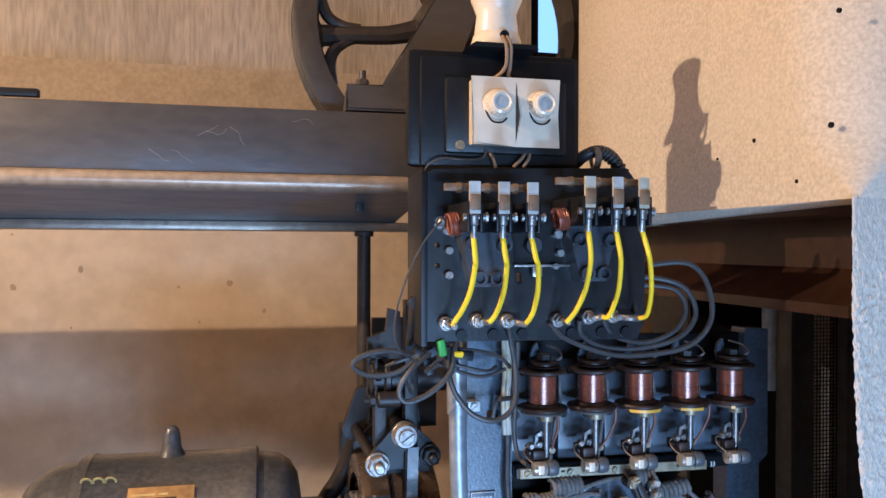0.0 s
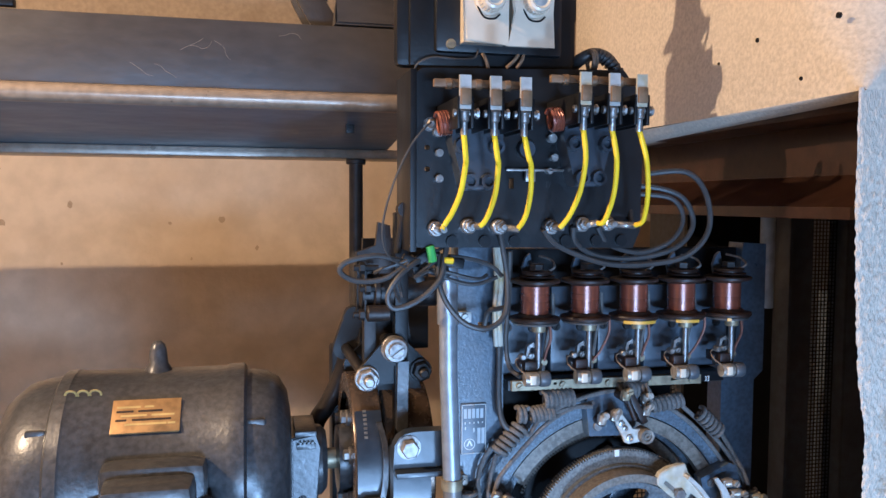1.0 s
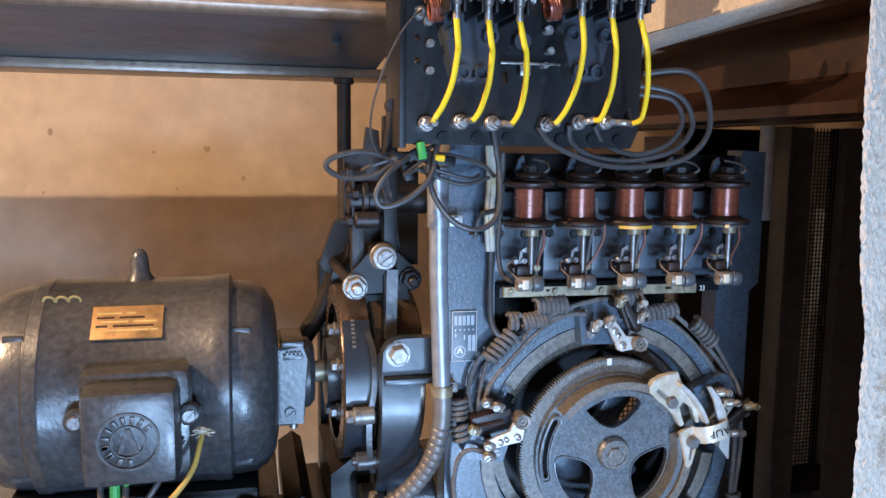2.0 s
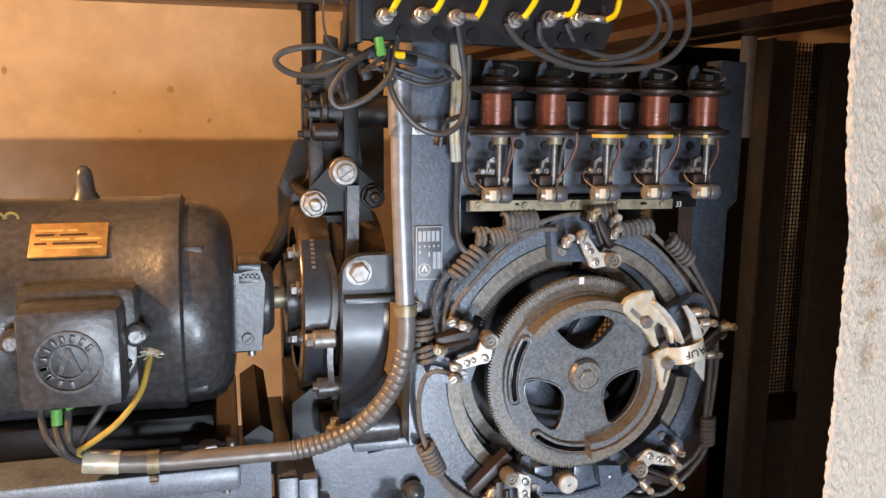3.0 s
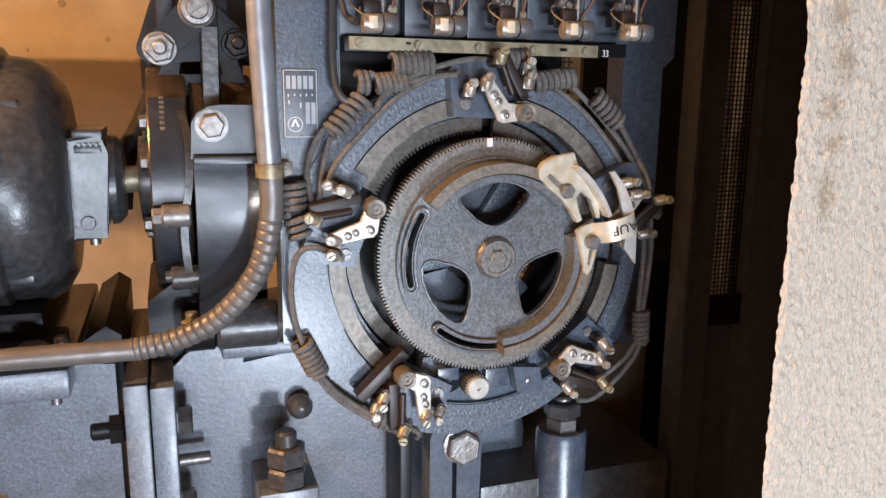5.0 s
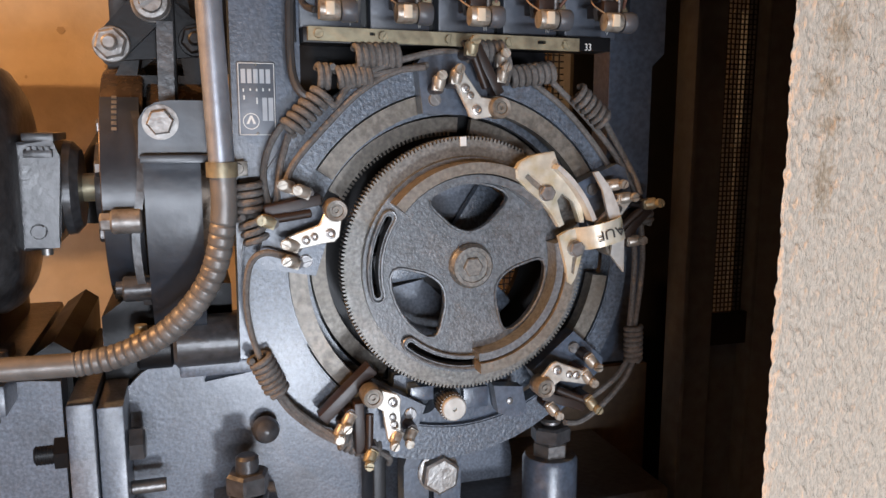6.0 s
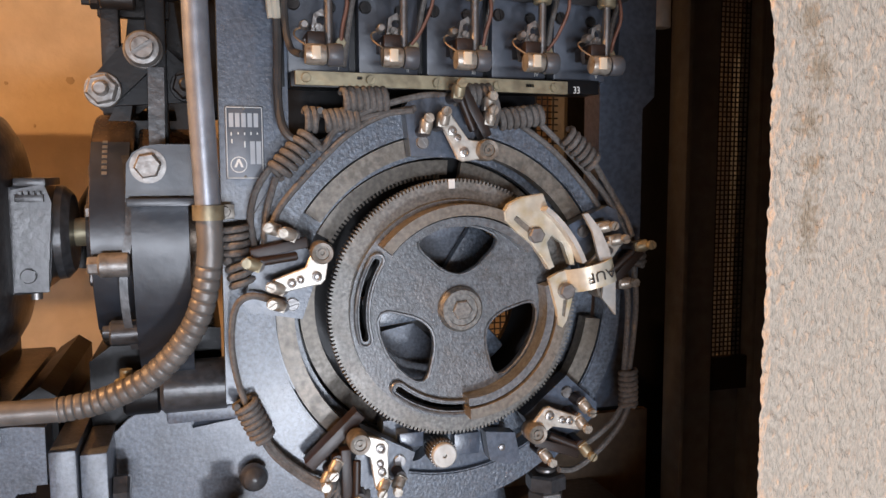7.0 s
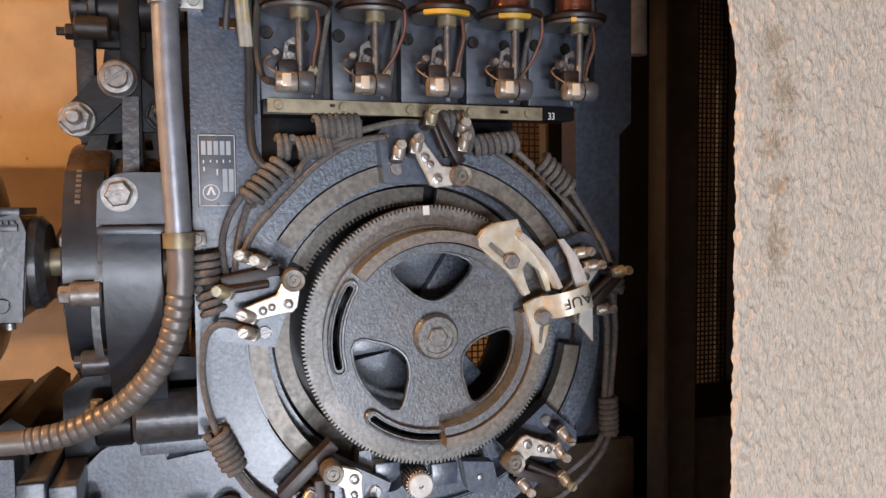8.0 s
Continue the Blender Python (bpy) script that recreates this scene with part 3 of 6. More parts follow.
bmesh.ops.bevel(bm, geom=[e for e in bm.edges if abs(e.verts[0].co.y - e.verts[1].co.y) < 1e-6 and len(e.link_faces) == 2 and e.calc_face_angle(0) > 0.8], offset=0.004, segments=2, affect="EDGES")
part("bracket", bm, BEAM, bearing)
bm = B()
hexagon(bm, (0.130, 1.535, 1.935), (0, 0, 1), 0.013, 0.02)
cyl(bm, (0.130, 1.535, 1.95), (0.130, 1.535, 1.972), 0.007, 12, 0.001)
part("bolt", bm, BEAM, bearing)

# ---- fuse box and lamp holder ----
fuse_box = thing("fuse_box", "black enamelled metal fuse box with two porcelain fuses", "fuse box")
bm = B()
box(bm, 0.124, 0.365, 1.012, 1.036, 1.735, 1.890, 0.010)
part("housing", bm, BLACK, fuse_box)
bm = B()
box(bm, 0.140, 0.357, 1.004, 1.014, 1.735, 1.880, 0.005)
part("door", bm, BLACK, fuse_box)
bm = B()
box(bm, 0.171, 0.338, 0.994, 1.010, 1.752, 1.851, 0.006)
part("fuse_carrier", bm, SLATE, fuse_box)
bm = B()
slotted(bm, (0.1905, 0.994, 1.7615), 0.0065, 0.004, 10)
part("carrier_screw", bm, BRASS, fuse_box, "brass slotted screw")
for k, (cx, tilt) in enumerate(((0.230, 0.5), (0.288, -0.6))):
    bm = B()
    plate(bm, [(cx - 0.0275, 1.762), (cx + 0.0265, 1.762), (cx + 0.0285, 1.80), (cx + 0.0265, 1.845), (cx - 0.0275, 1.845)] if k == 0 else
          [(cx - 0.0265, 1.762), (cx + 0.0285, 1.762), (cx + 0.027, 1.80), (cx + 0.0285, 1.845), (cx - 0.0265, 1.845), (cx - 0.0245, 1.80)], 0.966, 0.996)
    for v in bm.verts:
        if v.co.y < 0.97:
            v.co.y += 0.006 * (abs(v.co.z - 1.806) / 0.04) ** 2
    bmesh.ops.bevel(bm, geom=[e for e in bm.edges if len(e.link_faces) == 2 and e.calc_face_angle(0) > 0.7], offset=0.003, segments=3, affect="EDGES")
    base = part("porcelain_base", bm, PORCELAIN, fuse_box, "cream porcelain fuse base")
    bm = B()
    lathe(bm, (cx + 0.003, 0.970, 1.812), (0, -1, 0), [(0, 0.0195), (0.005, 0.0195), (0.007, 0.0165), (0.018, 0.0158), (0.023, 0.0145), (0.0245, 0.0115), (0.023, 0.010), (0.022, 0)], 32)
    for j in range(24):
        a = 6.28318 * j / 24
        cyl(bm, (cx + 0.003 + 0.0163 * math.cos(a), 0.963, 1.812 + 0.0163 * math.sin(a)), (cx + 0.003 + 0.0157 * math.cos(a), 0.952, 1.812 + 0.0157 * math.sin(a)), 0.0011, 6)
    cap = part("fuse_cap", bm, PORCELAIN, base, "cream ribbed screw cap")
    bm = B()
    lathe(bm, (cx + 0.003, 0.9485, 1.812), (0, -1, 0), [(0, 0.0095), (0.0015, 0.0085), (0.0025, 0)], 24)
    part("cap_window", bm, GLASS_EYE, base, "cloudy round glass window")
    bm = B()
    wire(bm, [(cx - 0.014, 0.966, 1.805), (cx - 0.006, 0.962, 1.790), (cx + 0.006, 0.960, 1.788), (cx + 0.014, 0.962, 1.794)], 0.0012, 6)
    part("seal_wire", bm, BLACK, base)

lamp_holder = thing("lamp_holder", "cream porcelain lamp holder on a dark bracket", "lamp holder")
bm = B()
lathe(bm, (0.245, 1.015, 1.893), (0, 0, 1), [(0, 0.030), (0, 0.0345), (0.004, 0.035), (0.018, 0.031), (0.020, 0.029), (0.022, 0.0295), (0.045, 0.0265), (0.055, 0.030), (0.066, 0.0345), (0.073, 0.032), (0.078, 0.022), (0.079, 0)], 36)
part("socket", bm, PORCELAIN, lamp_holder)
bm = B()
cyl(bm, (0.246, 0.985, 1.905), (0.246, 0.979, 1.905), 0.006, 16)
part("cord_hole", bm, BLACK, lamp_holder)
bm = B()
plate(bm, [(0.197, 1.886), (0.290, 1.886), (0.286, 1.892), (0.205, 1.892)], 0.972, 1.06)
part("bracket_plate", bm, BLACK, lamp_holder)
lamp_cord = thing("lamp_cable", "twin brown fabric lamp cord running to the fuses", "cord")
for dx, ex in ((-0.003, 0.222), (0.003, 0.275)):
    bm = B()
    wire(bm, [(0.246 + dx, 0.985, 1.905), (0.246 + dx, 0.974, 1.898), (0.248 + dx, 0.968, 1.886), (0.250 + dx, 0.978, 1.864), (0.248 + dx * 3, 0.995, 1.853), (ex, 1.0, 1.848)], 0.0024, 8)
    part("strand", bm, CORD, lamp_cord)

# ---- contact panel with the yellow leads ----
panel = thing("contactor_panel", "black insulating contactor panel above the relay frame", "contactor panel")
bm = B()
plate(bm, [(0.140, 1.510), (0.432, 1.507), (0.442, 1.53), (0.444, 1.700), (0.415, 1.736), (0.150, 1.728), (0.140, 1.72)], 0.975, 1.000,
      [circle(0.157, 1.632, 0.0035, 10), circle(0.157, 1.606, 0.0035, 10), [(0.262, 1.583), (0.268, 1.583), (0.268, 1.596), (0.262, 1.596)]])
part("board", bm, SLATE, panel)
bm = B()
box(bm, 0.134, 0.142, 0.965, 1.06, 1.505, 1.725, 0.001)
part("side_frame", bm, BLACK, panel)
bm = B()
slotted(bm, (0.160, 0.975, 1.660), 0.0085, 0.004, 20)
lathe(bm, (0.160, 0.971, 1.660), (0, -1, 0), [(0, 0.006), (0.006, 0.006), (0.008, 0.004)], 6)
part("corner_nut", bm, ZINC, panel, "zinc nut and washer")
POLES = [0.178, 0.213, 0.248, 0.3195, 0.355, 0.389]
for g, (a, b, z) in enumerate(((0.150, 0.262, 1.702), (0.290, 0.405, 1.712))):
    bm = B()
    box(bm, a, b, 0.905, 0.913, z - 0.006, z + 0.003, 0.001)
    part("contact_shaft", bm, RUSTY, panel, "brown stained cross shaft")
    for k in range(3):
        bm = B()
        x = POLES[g * 3 + k]
        lathe(bm, (x - 0.014, 0.909, z - 0.002), (1, 0, 0), [(0, 0.006), (0.006, 0.0065), (0.008, 0.005)], 16)
        part("shaft_collar", bm, RUSTY, panel)
ENDS = [(0.168, 0.935, 1.533), (0.215, 0.940, 1.537), (0.264, 0.945, 1.533), (0.317, 0.940, 1.535), (0.368, 0.950, 1.541), (0.421, 0.955, 1.537)]
NUTS = [(0.166, 1.533), (0.208, 1.536), (0.247, 1.535), (0.315, 1.535), (0.357, 1.538), (0.392, 1.539)]
for k, x in enumerate(POLES):
    z = 1.702 if k < 3 else 1.711
    finger = part("contact_finger", plate(B(), [(x - 0.0065, z - 0.034), (x + 0.0065, z - 0.034), (x + 0.0065, z + 0.003), (x - 0.0065, z + 0.003)], 0.872, 0.876), GREASY if k in (3, 5) else BRIGHT, panel, "worn plated contact finger")
    bm = B()
    box(bm, x - 0.006, x + 0.006, 0.868, 0.874, z - 0.030, z - 0.012, 0.0015)
    part("contact_tip", bm, RUSTY, finger, "tarnished contact tip")
    bm = B()
    box(bm, x - 0.009, x - 0.0055, 0.872, 0.975, z - 0.055, z - 0.020, 0.001)
    box(bm, x + 0.0065, x + 0.010, 0.872, 0.975, z - 0.055, z - 0.020, 0.001)
    part("contact_cheek", bm, BLACK, panel)
    bm = B()
    cyl(bm, (x - 0.012, 0.880, z - 0.038), (x + 0.014, 0.880, z - 0.038), 0.0045, 12)
    lathe(bm, (x + 0.014, 0.880, z - 0.038), (1, 0, 0), [(0, 0.006), (0.003, 0.006)], 6)
    part("pivot_bolt", bm, ZINC, panel)
    bm = B()
    lathe(bm, (x, 0.878, z - 0.036), (0.02 if k else 0.03, 0.1, -1), [(0, 0.0055), (0.010, 0.006), (0.012, 0.0042), (0.026, 0.0042)], 14)
    part("cable_lug", bm, ZINC, panel, "crimped cable lug")
    e = ENDS[k]
    lead = thing("yellow_lead", "bright yellow insulated lead curving down the panel", "wire", "yellow leads on the panel")
    bm = B()
    dx = e[0] - x
    wire(bm, [(x, 0.880, z - 0.058), (x + 0.15 * dx + 0.004, 0.880, z - 0.085), (x + 0.3 * dx + 0.008, 0.890, 1.606), (x + 0.55 * dx + 0.009, 0.905, 1.577), (x + 0.82 * dx + 0.006, 0.922, 1.553), (x + 0.95 * dx + 0.002, 0.932, 1.541), (e[0] - 0.002, e[1] - 0.004, e[2])], 0.0032, 10, steps=8)
    part("insulation", bm, YELLOW, lead)
    bm = B()
    nx, nz = NUTS[k]
    wire(bm, [(e[0], e[1] - 0.006, e[2]), ((e[0] + nx) / 2, 0.945, (e[2] + nz) / 2), (nx, 0.958, nz)], 0.0042, 8)
    part("end_lug", bm, ZINC, lead)
    bm = B()
    cyl(bm, (nx, 0.975, nz), (nx, 0.962, nz), 0.0095, 16, 0.001)
    hexagon(bm, (nx, 0.962, nz), (0, -1, 0), 0.0075, 0.007, 10 + 13 * k)
    cyl(bm, (nx, 0.956, nz), (nx, 0.944, nz), 0.0035, 10)
    part("terminal_stud", bm, ZINC, panel, "zinc terminal nut")
    bm = B()
    cyl(bm, (nx + 0.022, 0.975, 1.517), (nx + 0.022, 0.970, 1.517), 0.0075, 16)
    part("blank_bush", bm, BLACK, panel)
# moulded arc supports between the poles
for cx, up in ((0.212, 0.0), (0.354, 0.006)):
    bm = B()
    plate(bm, [(cx - 0.030, 1.672 + up), (cx + 0.030, 1.672 + up), (cx + 0.032, 1.640 + up), (cx + 0.016, 1.580 + up), (cx - 0.016, 1.580 + up), (cx - 0.032, 1.640 + up)], 0.943, 0.975)
    support = part("moulded_support", bm, MOULD, panel, "black moulded insulating support")
    for dx, dz in ((-0.020, 1.632), (0.022, 1.632), (-0.010, 1.590), (0.012, 1.590)):
        bm = B()
        lathe(bm, (cx + dx, 0.943, dz + up), (0, -1, 0), [(0, 0.0100), (0.010, 0.0092), (0.010, 0.0058), (0.002, 0.0054), (0.002, 0)], 20)
        part("boss", bm, MOULD, support)
    bm = B()
    box(bm, cx - 0.016, cx + 0.016, 0.936, 0.944, 1.581 + up, 1.586 + up, 0.001)
    part("rib", bm, MOULD, support)
# blow-out coils, name disc and latch
for x, z in ((0.165, 1.668), (0.302, 1.676)):
    bm = B()
    coil(bm, (x - 0.006, 0.925, z - 0.012), (x + 0.008, 0.925, z - 0.010), 0.013, 0.0024, 4, 6)
    part("blowout_coil", bm, COPPER, panel, "copper blow-out coil")
bm = B()
cyl(bm, (0.283, 0.975, 1.632), (0.283, 0.968, 1.632), 0.0125, 24, 0.002)
part("inspection_plug", bm, SLATE, panel)
bm = B()
cyl(bm, (0.283, 0.9685, 1.632), (0.283, 0.966, 1.632), 0.0105, 24)
part("plug_ring", bm, MOULD, panel)
for x, z, r in ((0.168, 1.650, 0.006), (0.170, 1.625, 0.005), (0.170, 1.594, 0.005), (0.315, 1.646, 0.006), (0.318, 1.622, 0.005), (0.312, 1.605, 0.004)):
    bm = B()
    slotted(bm, (x, 0.966, z), r, 0.004, 50 + x * 900)
    cyl(bm, (x, 0.975, z), (x, 0.966, z), r * 0.8, 10)
    part("small_screw", bm, ZINC, panel)
bm = B()
box(bm, 0.255, 0.330, 0.962, 0.966, 1.6045, 1.6075, 0.0005)
box(bm, 0.279, 0.292, 0.961, 0.968, 1.5915, 1.605, 0.001)
part("catch_strip", bm, ZINC, panel, "thin plated catch strip")
words("panel_mark", "1/", 0.011, Matrix.Translation((0.313, 0.9745, 1.588)) @ FACE, BLACK_INK, panel)
bm = B()
wire(bm, [(0.160, 0.965, 1.662), (0.150, 0.955, 1.654), (0.132, 0.950, 1.632), (0.114, 0.950, 1.595), (0.101, 0.952, 1.552), (0.099, 0.955, 1.522), (0.108, 0.960, 1.500), (0.130, 0.968, 1.486)], 0.0014, 6)
tagged(part("thin_wire", bm, RUBBER), "thin dark wire looped beside the panel", "wire")
bm = B()
wire(bm, [(0.225, 0.99, 1.755), (0.218, 0.985, 1.744), (0.195, 0.98, 1.741), (0.165, 0.98, 1.742), (0.148, 0.985, 1.735), (0.143, 0.99, 1.726)], 0.0014, 6)
tagged(part("thin_wire", bm, RUBBER), "thin dark wire from fuse box to panel", "wire")
for pts in ([(0.232, 1.0, 1.755), (0.234, 0.99, 1.745), (0.238, 0.99, 1.733)], [(0.282, 1.0, 1.756), (0.272, 0.99, 1.745), (0.262, 0.99, 1.735)], [(0.288, 1.0, 1.756), (0.282, 0.99, 1.745), (0.275, 0.99, 1.735)]):
    bm = B()
    wire(bm, pts, 0.0022, 8)
    tagged(part("fuse_wire", bm, CORD), "short brown wire under the fuses", "wire", "short wires under the fuses")
cable_arch = thing("cable_arch", "black corrugated cable looping behind the panel top", "cable")
bm = B()
wire(bm, [(0.368, 1.06, 1.740), (0.375, 1.03, 1.755), (0.392, 1.02, 1.763), (0.412, 1.02, 1.758), (0.428, 1.025, 1.742), (0.438, 1.03, 1.722)], 0.0085, 12)
part("sheath", bm, RUBBER, cable_arch)
for k in range(9):
    t = k / 8
    bm = B()
    p = Vector((0.395 + 0.04 * t, 1.018, 1.763 - 0.03 * t * t - 0.006 * t))
    lathe(bm, p, (0.8, 0.05, -0.4 - t), [(0, 0.0095), (0.0028, 0.0095)], 12)
    part("rib", bm, RUBBER, cable_arch)
bm = B()
coil(bm, (0.382, 1.01, 1.752), (0.388, 1.01, 1.752), 0.013, 0.003, 1.6)
part("tie", bm, DULL, cable_arch)

# ---- relay frame ----
relay_frame = thing("relay_stand", "grey enamelled cast frame carrying relays and selector", "machine frame")
bm = B()
plate(bm, [(0.216, 0.998), (0.283, 0.998), (0.283, 1.555), (0.222, 1.555), (0.218, 1.50)], 1.058, 1.10, [[(0.246, 1.392), (0.263, 1.392), (0.263, 1.402), (0.246, 1.402)]])
part("leg", bm, GREY, relay_frame)
bm = B()
plate(bm, [(0.633, 0.95), (0.680, 0.95), (0.688, 1.16), (0.688, 1.298), (0.703, 1.312), (0.703, 1.505), (0.664, 1.507), (0.660, 1.47), (0.655, 1.34), (0.633, 1.335)], 1.078, 1.115)
part("leg", bm, GREY, relay_frame)
bm = B()
box(bm, 0.283, 0.66, 1.088, 1.11, 1.327, 1.50, 0.003)
part("back_plate", bm, BLACK, relay_frame)
# black sheets added between the legs to stand for the dark gaps
bm = B()
box(bm, 0.284, 0.575, 1.125, 1.135, 1.18, 1.327, 0.001)
box(bm, 0.31, 0.485, 1.125, 1.135, 0.99, 1.1795, 0.001)
part("dark_sheet", bm, BLACK, relay_frame)
for a in (57, 187, 312):
    t = radians(a)
    bm = B()
    box(bm, 0.0, 0.090, 1.085, 1.10, -0.018, 0.018, 0.006, Matrix.Translation((0.449, 0, 1.086)) @ Matrix.Rotation(-t, 4, "Y"))
    part("spider_arm", bm, PITTED, relay_frame)
bm = B()
box(bm, 0.272, 0.280, 1.055, 1.06, 1.31, 1.42, 0.001)
part("edge_strip", bm, BLACK, relay_frame)
# rating plate
bm = B()
box(bm, 0.2225, 0.2585, 1.0545, 1.058, 1.2205, 1.2905, 0.0008)
rating = part("rating_plate", bm, PLATE_GREY, relay_frame, "etched grey rating plate with white fields")
for x0, x1, z0, z1 in ((0.2235, 0.2575, 1.2890, 1.2896), (0.2235, 0.2575, 1.2214, 1.2220), (0.2235, 0.2241, 1.2214, 1.2896), (0.2569, 0.2575, 1.2214, 1.2896)):
    part("border", box(B(), x0, x1, 1.0540, 1.0546, z0, z1), WHITE_INK, rating, smooth=0)
for k in range(5):
    part("field", box(B(), 0.2262 + 0.0058 * k, 0.2262 + 0.0058 * k + 0.0042, 1.0540, 1.0546, 1.2705, 1.2838), PALE_INK, rating, smooth=0)
for x0 in (0.2455, 0.2513):
    part("field", box(B(), x0, x0 + 0.0044, 1.0540, 1.0546, 1.2350, 1.2570), PALE_INK, rating, smooth=0)
for x, z, h in ((0.2275, 1.2655, 0.003), (0.234, 1.2655, 0.002), (0.240, 1.2655, 0.0025), (0.246, 1.2660, 0.003), (0.252, 1.2655, 0.002), (0.228, 1.259, 0.004), (0.240, 1.2570, 0.006)):
    part("print_bar", box(B(), x, x + 0.0012, 1.0540, 1.0546, z - h, z), WHITE_INK, rating, smooth=0)
bm = B()
sector(bm, 0.2345, 1.2345, 0.0070, 0.0078, 0, 360, 1.0540, 1.0546, 28)
part("emblem", bm, WHITE_INK, rating)
bm = B()
plate(bm, [(0.2300, 1.2320), (0.2325, 1.2320), (0.2345, 1.2375), (0.2365, 1.2320), (0.2390, 1.2320), (0.2355, 1.2400), (0.2335, 1.2400)], 1.0540, 1.0546)
part("emblem_mark", bm, WHITE_INK, rating)
for x, z in ((0.2405, 1.2880), (0.2405, 1.2228)):
    part("rivet", lathe(B(), (x, 1.0546, z), (0, -1, 0), [(0, 0.0015), (0.001, 0.0010)], 10), DULL, rating)

# brass cross rail under the relays
rail = thing("cross_rail", "yellowed brass rail along the foot of the relays", "rail")
bm = B()
box(bm, 0.284, 0.612, 1.040, 1.078, 1.309, 1.3235, 0.001)
part("backing_bar", bm, BLACK, rail)
bm = B()
plate(bm, [(0.288, 1.3105), (0.572, 1.3078), (0.572, 1.3208), (0.288, 1.3235)], 1.034, 1.0405, [[(0.3475, 1.3165), (0.3525, 1.3165), (0.3525, 1.3195), (0.3475, 1.3195)], [(0.5245, 1.3140), (0.5335, 1.3140), (0.5335, 1.3175), (0.5245, 1.3175)]])
part("brass_strip", bm, BRASS, rail)
for k, x in enumerate((0.298, 0.3605, 0.428, 0.492, 0.556)):
    bm = B()
    slotted(bm, (x, 1.034, 1.3170 - 0.0008 * k), 0.0048, 0.0035, 30 + 25 * k)
    part("rail_screw", bm, BRASS, rail)
words("rail_number", "33", 0.0105, Matrix.Translation((0.5850, 1.0395, 1.3125)) @ FACE @ Matrix.Diagonal((0.8, 1, 1, 1)), WHITE_INK, rail)

# ---- relays ----


def relay(cx, n):
    r = thing("relay", "electromagnet relay with copper coil between brown flanges", "relay", "row of five relays")
    top, bot, y = 1.462, 1.410, 1.022
    part("mount_plate", box(B(), cx - 0.031, cx + 0.031, 1.068, 1.088, 1.325, 1.448, 0.002), CAGE, r, "dark blue-grey mounting plate")
    winding = part("winding", lathe(B(), (cx, y, bot + 0.004), (0, 0, 1), [(0, 0.0188), (top - bot - 0.008, 0.0188)], 32), COPPER, r, "copper wire winding")
    lower = part("lower_flange", lathe(B(), (cx, y, bot), (0, 0, 1), [(-0.002, 0.028), (-0.002, 0.0335), (0.001, 0.0345), (0.003, 0.0335), (0.004, 0.025), (0.0075, 0.0220), (0.008, 0.018)], 36), BAKELITE, r, "brown bakelite flange")
    part("steel_disc", lathe(B(), (cx, y, bot - 0.0065), (0, 0, 1), [(0, 0.02), (0, 0.030), (0.0025, 0.0315), (0.004, 0.030), (0.004, 0.02)], 32), STEEL, r)
    if n in (2, 3, 4):
        part("paper_slip", lathe(B(), (cx, y, bot - 0.0018), (0, 0, 1), [(-0.0056, 0.0280), (-0.0052, 0.0322), (-0.0010, 0.0326), (-0.0010, 0.0290)], 14, 200 + 10 * n, (330, 300, 280, 240)[n - 1] + 10), AMBER, r, "amber insulating paper")
    upper = part("upper_flange", lathe(B(), (cx, y, top), (0, 0, 1), [(-0.008, 0.018), (-0.006, 0.0215), (-0.003, 0.0325), (0, 0.0335), (0.0015, 0.0320), (0.0015, 0.02)], 36), BAKELITE, r, "brown bakelite flange")
    part("top_disc", lathe(B(), (cx + 0.003, y, top + 0.004), (0, 0, 1), [(0, 0.0), (0, 0.022), (0.002, 0.023), (0.003, 0.018), (0.005, 0.018), (0.006, 0.021), (0.008, 0.020), (0.0085, 0.0)], 28), BAKELITE, r)
    part("top_nut", hexagon(B(), (cx + 0.002, y, top + 0.014), (0, 0, 1), 0.010, 0.008, 12 * n), IRON, r)
    bm = B()
    wire(bm, [(cx + 0.016, y - 0.004, top + 0.012), (cx + 0.023, y - 0.010, top + 0.018), (cx + 0.026, y + 0.01, top + 0.026), (cx + 0.016, y + 0.03, top + 0.030)], 0.0016, 6)
    part("coil_tail", bm, COTTON, r)
    bm = B()
    plate(bm, [(cx - 0.010, top + 0.002), (cx - 0.004, top + 0.002), (cx + 0.001, top + 0.022), (cx - 0.002, top + 0.035), (cx - 0.008, top + 0.030), (cx - 0.013, top + 0.016)], y + 0.016, y + 0.022)
    part("top_bracket", bm, GREY, r, "grey bent top bracket")
    part("core_bush", lathe(B(), (cx + 0.002, y - 0.010, bot - 0.016), (0, 0, 1), [(0, 0.0085), (0.001, 0.0095), (0.012, 0.0095)], 20), BRASS, r, "brass bush under the coil")
    part("core_rod", cyl(B(), (cx + 0.002, y - 0.010, 1.338), (cx + 0.002, y - 0.010, bot - 0.012), 0.0040, 14), STEEL, r, "steel plunger rod")
    # contact arm with a tipped block and a black roller
    roller_bm = B()
    lathe(roller_bm, (cx + 0.002, y - 0.024, 1.334), (1, 0, 0), [(-0.004, 0.004), (-0.004, 0.0095), (-0.002, 0.0105), (0.008, 0.0105), (0.010, 0.0095), (0.010, 0.004)], 22)
    part("roller", roller_bm, FIBRE, r, "grey insulating roller")
    bm = B()
    lathe(bm, (cx - 0.022, y - 0.024, 1.334), (1, 0, 0), [(0, 0.005), (0.0, 0.0088), (0.003, 0.0095), (0.016, 0.0095), (0.019, 0.0085), (0.019, 0.005)], 20)
    barrel = part("contact_barrel", bm, CLAMP, r, "plated contact barrel")
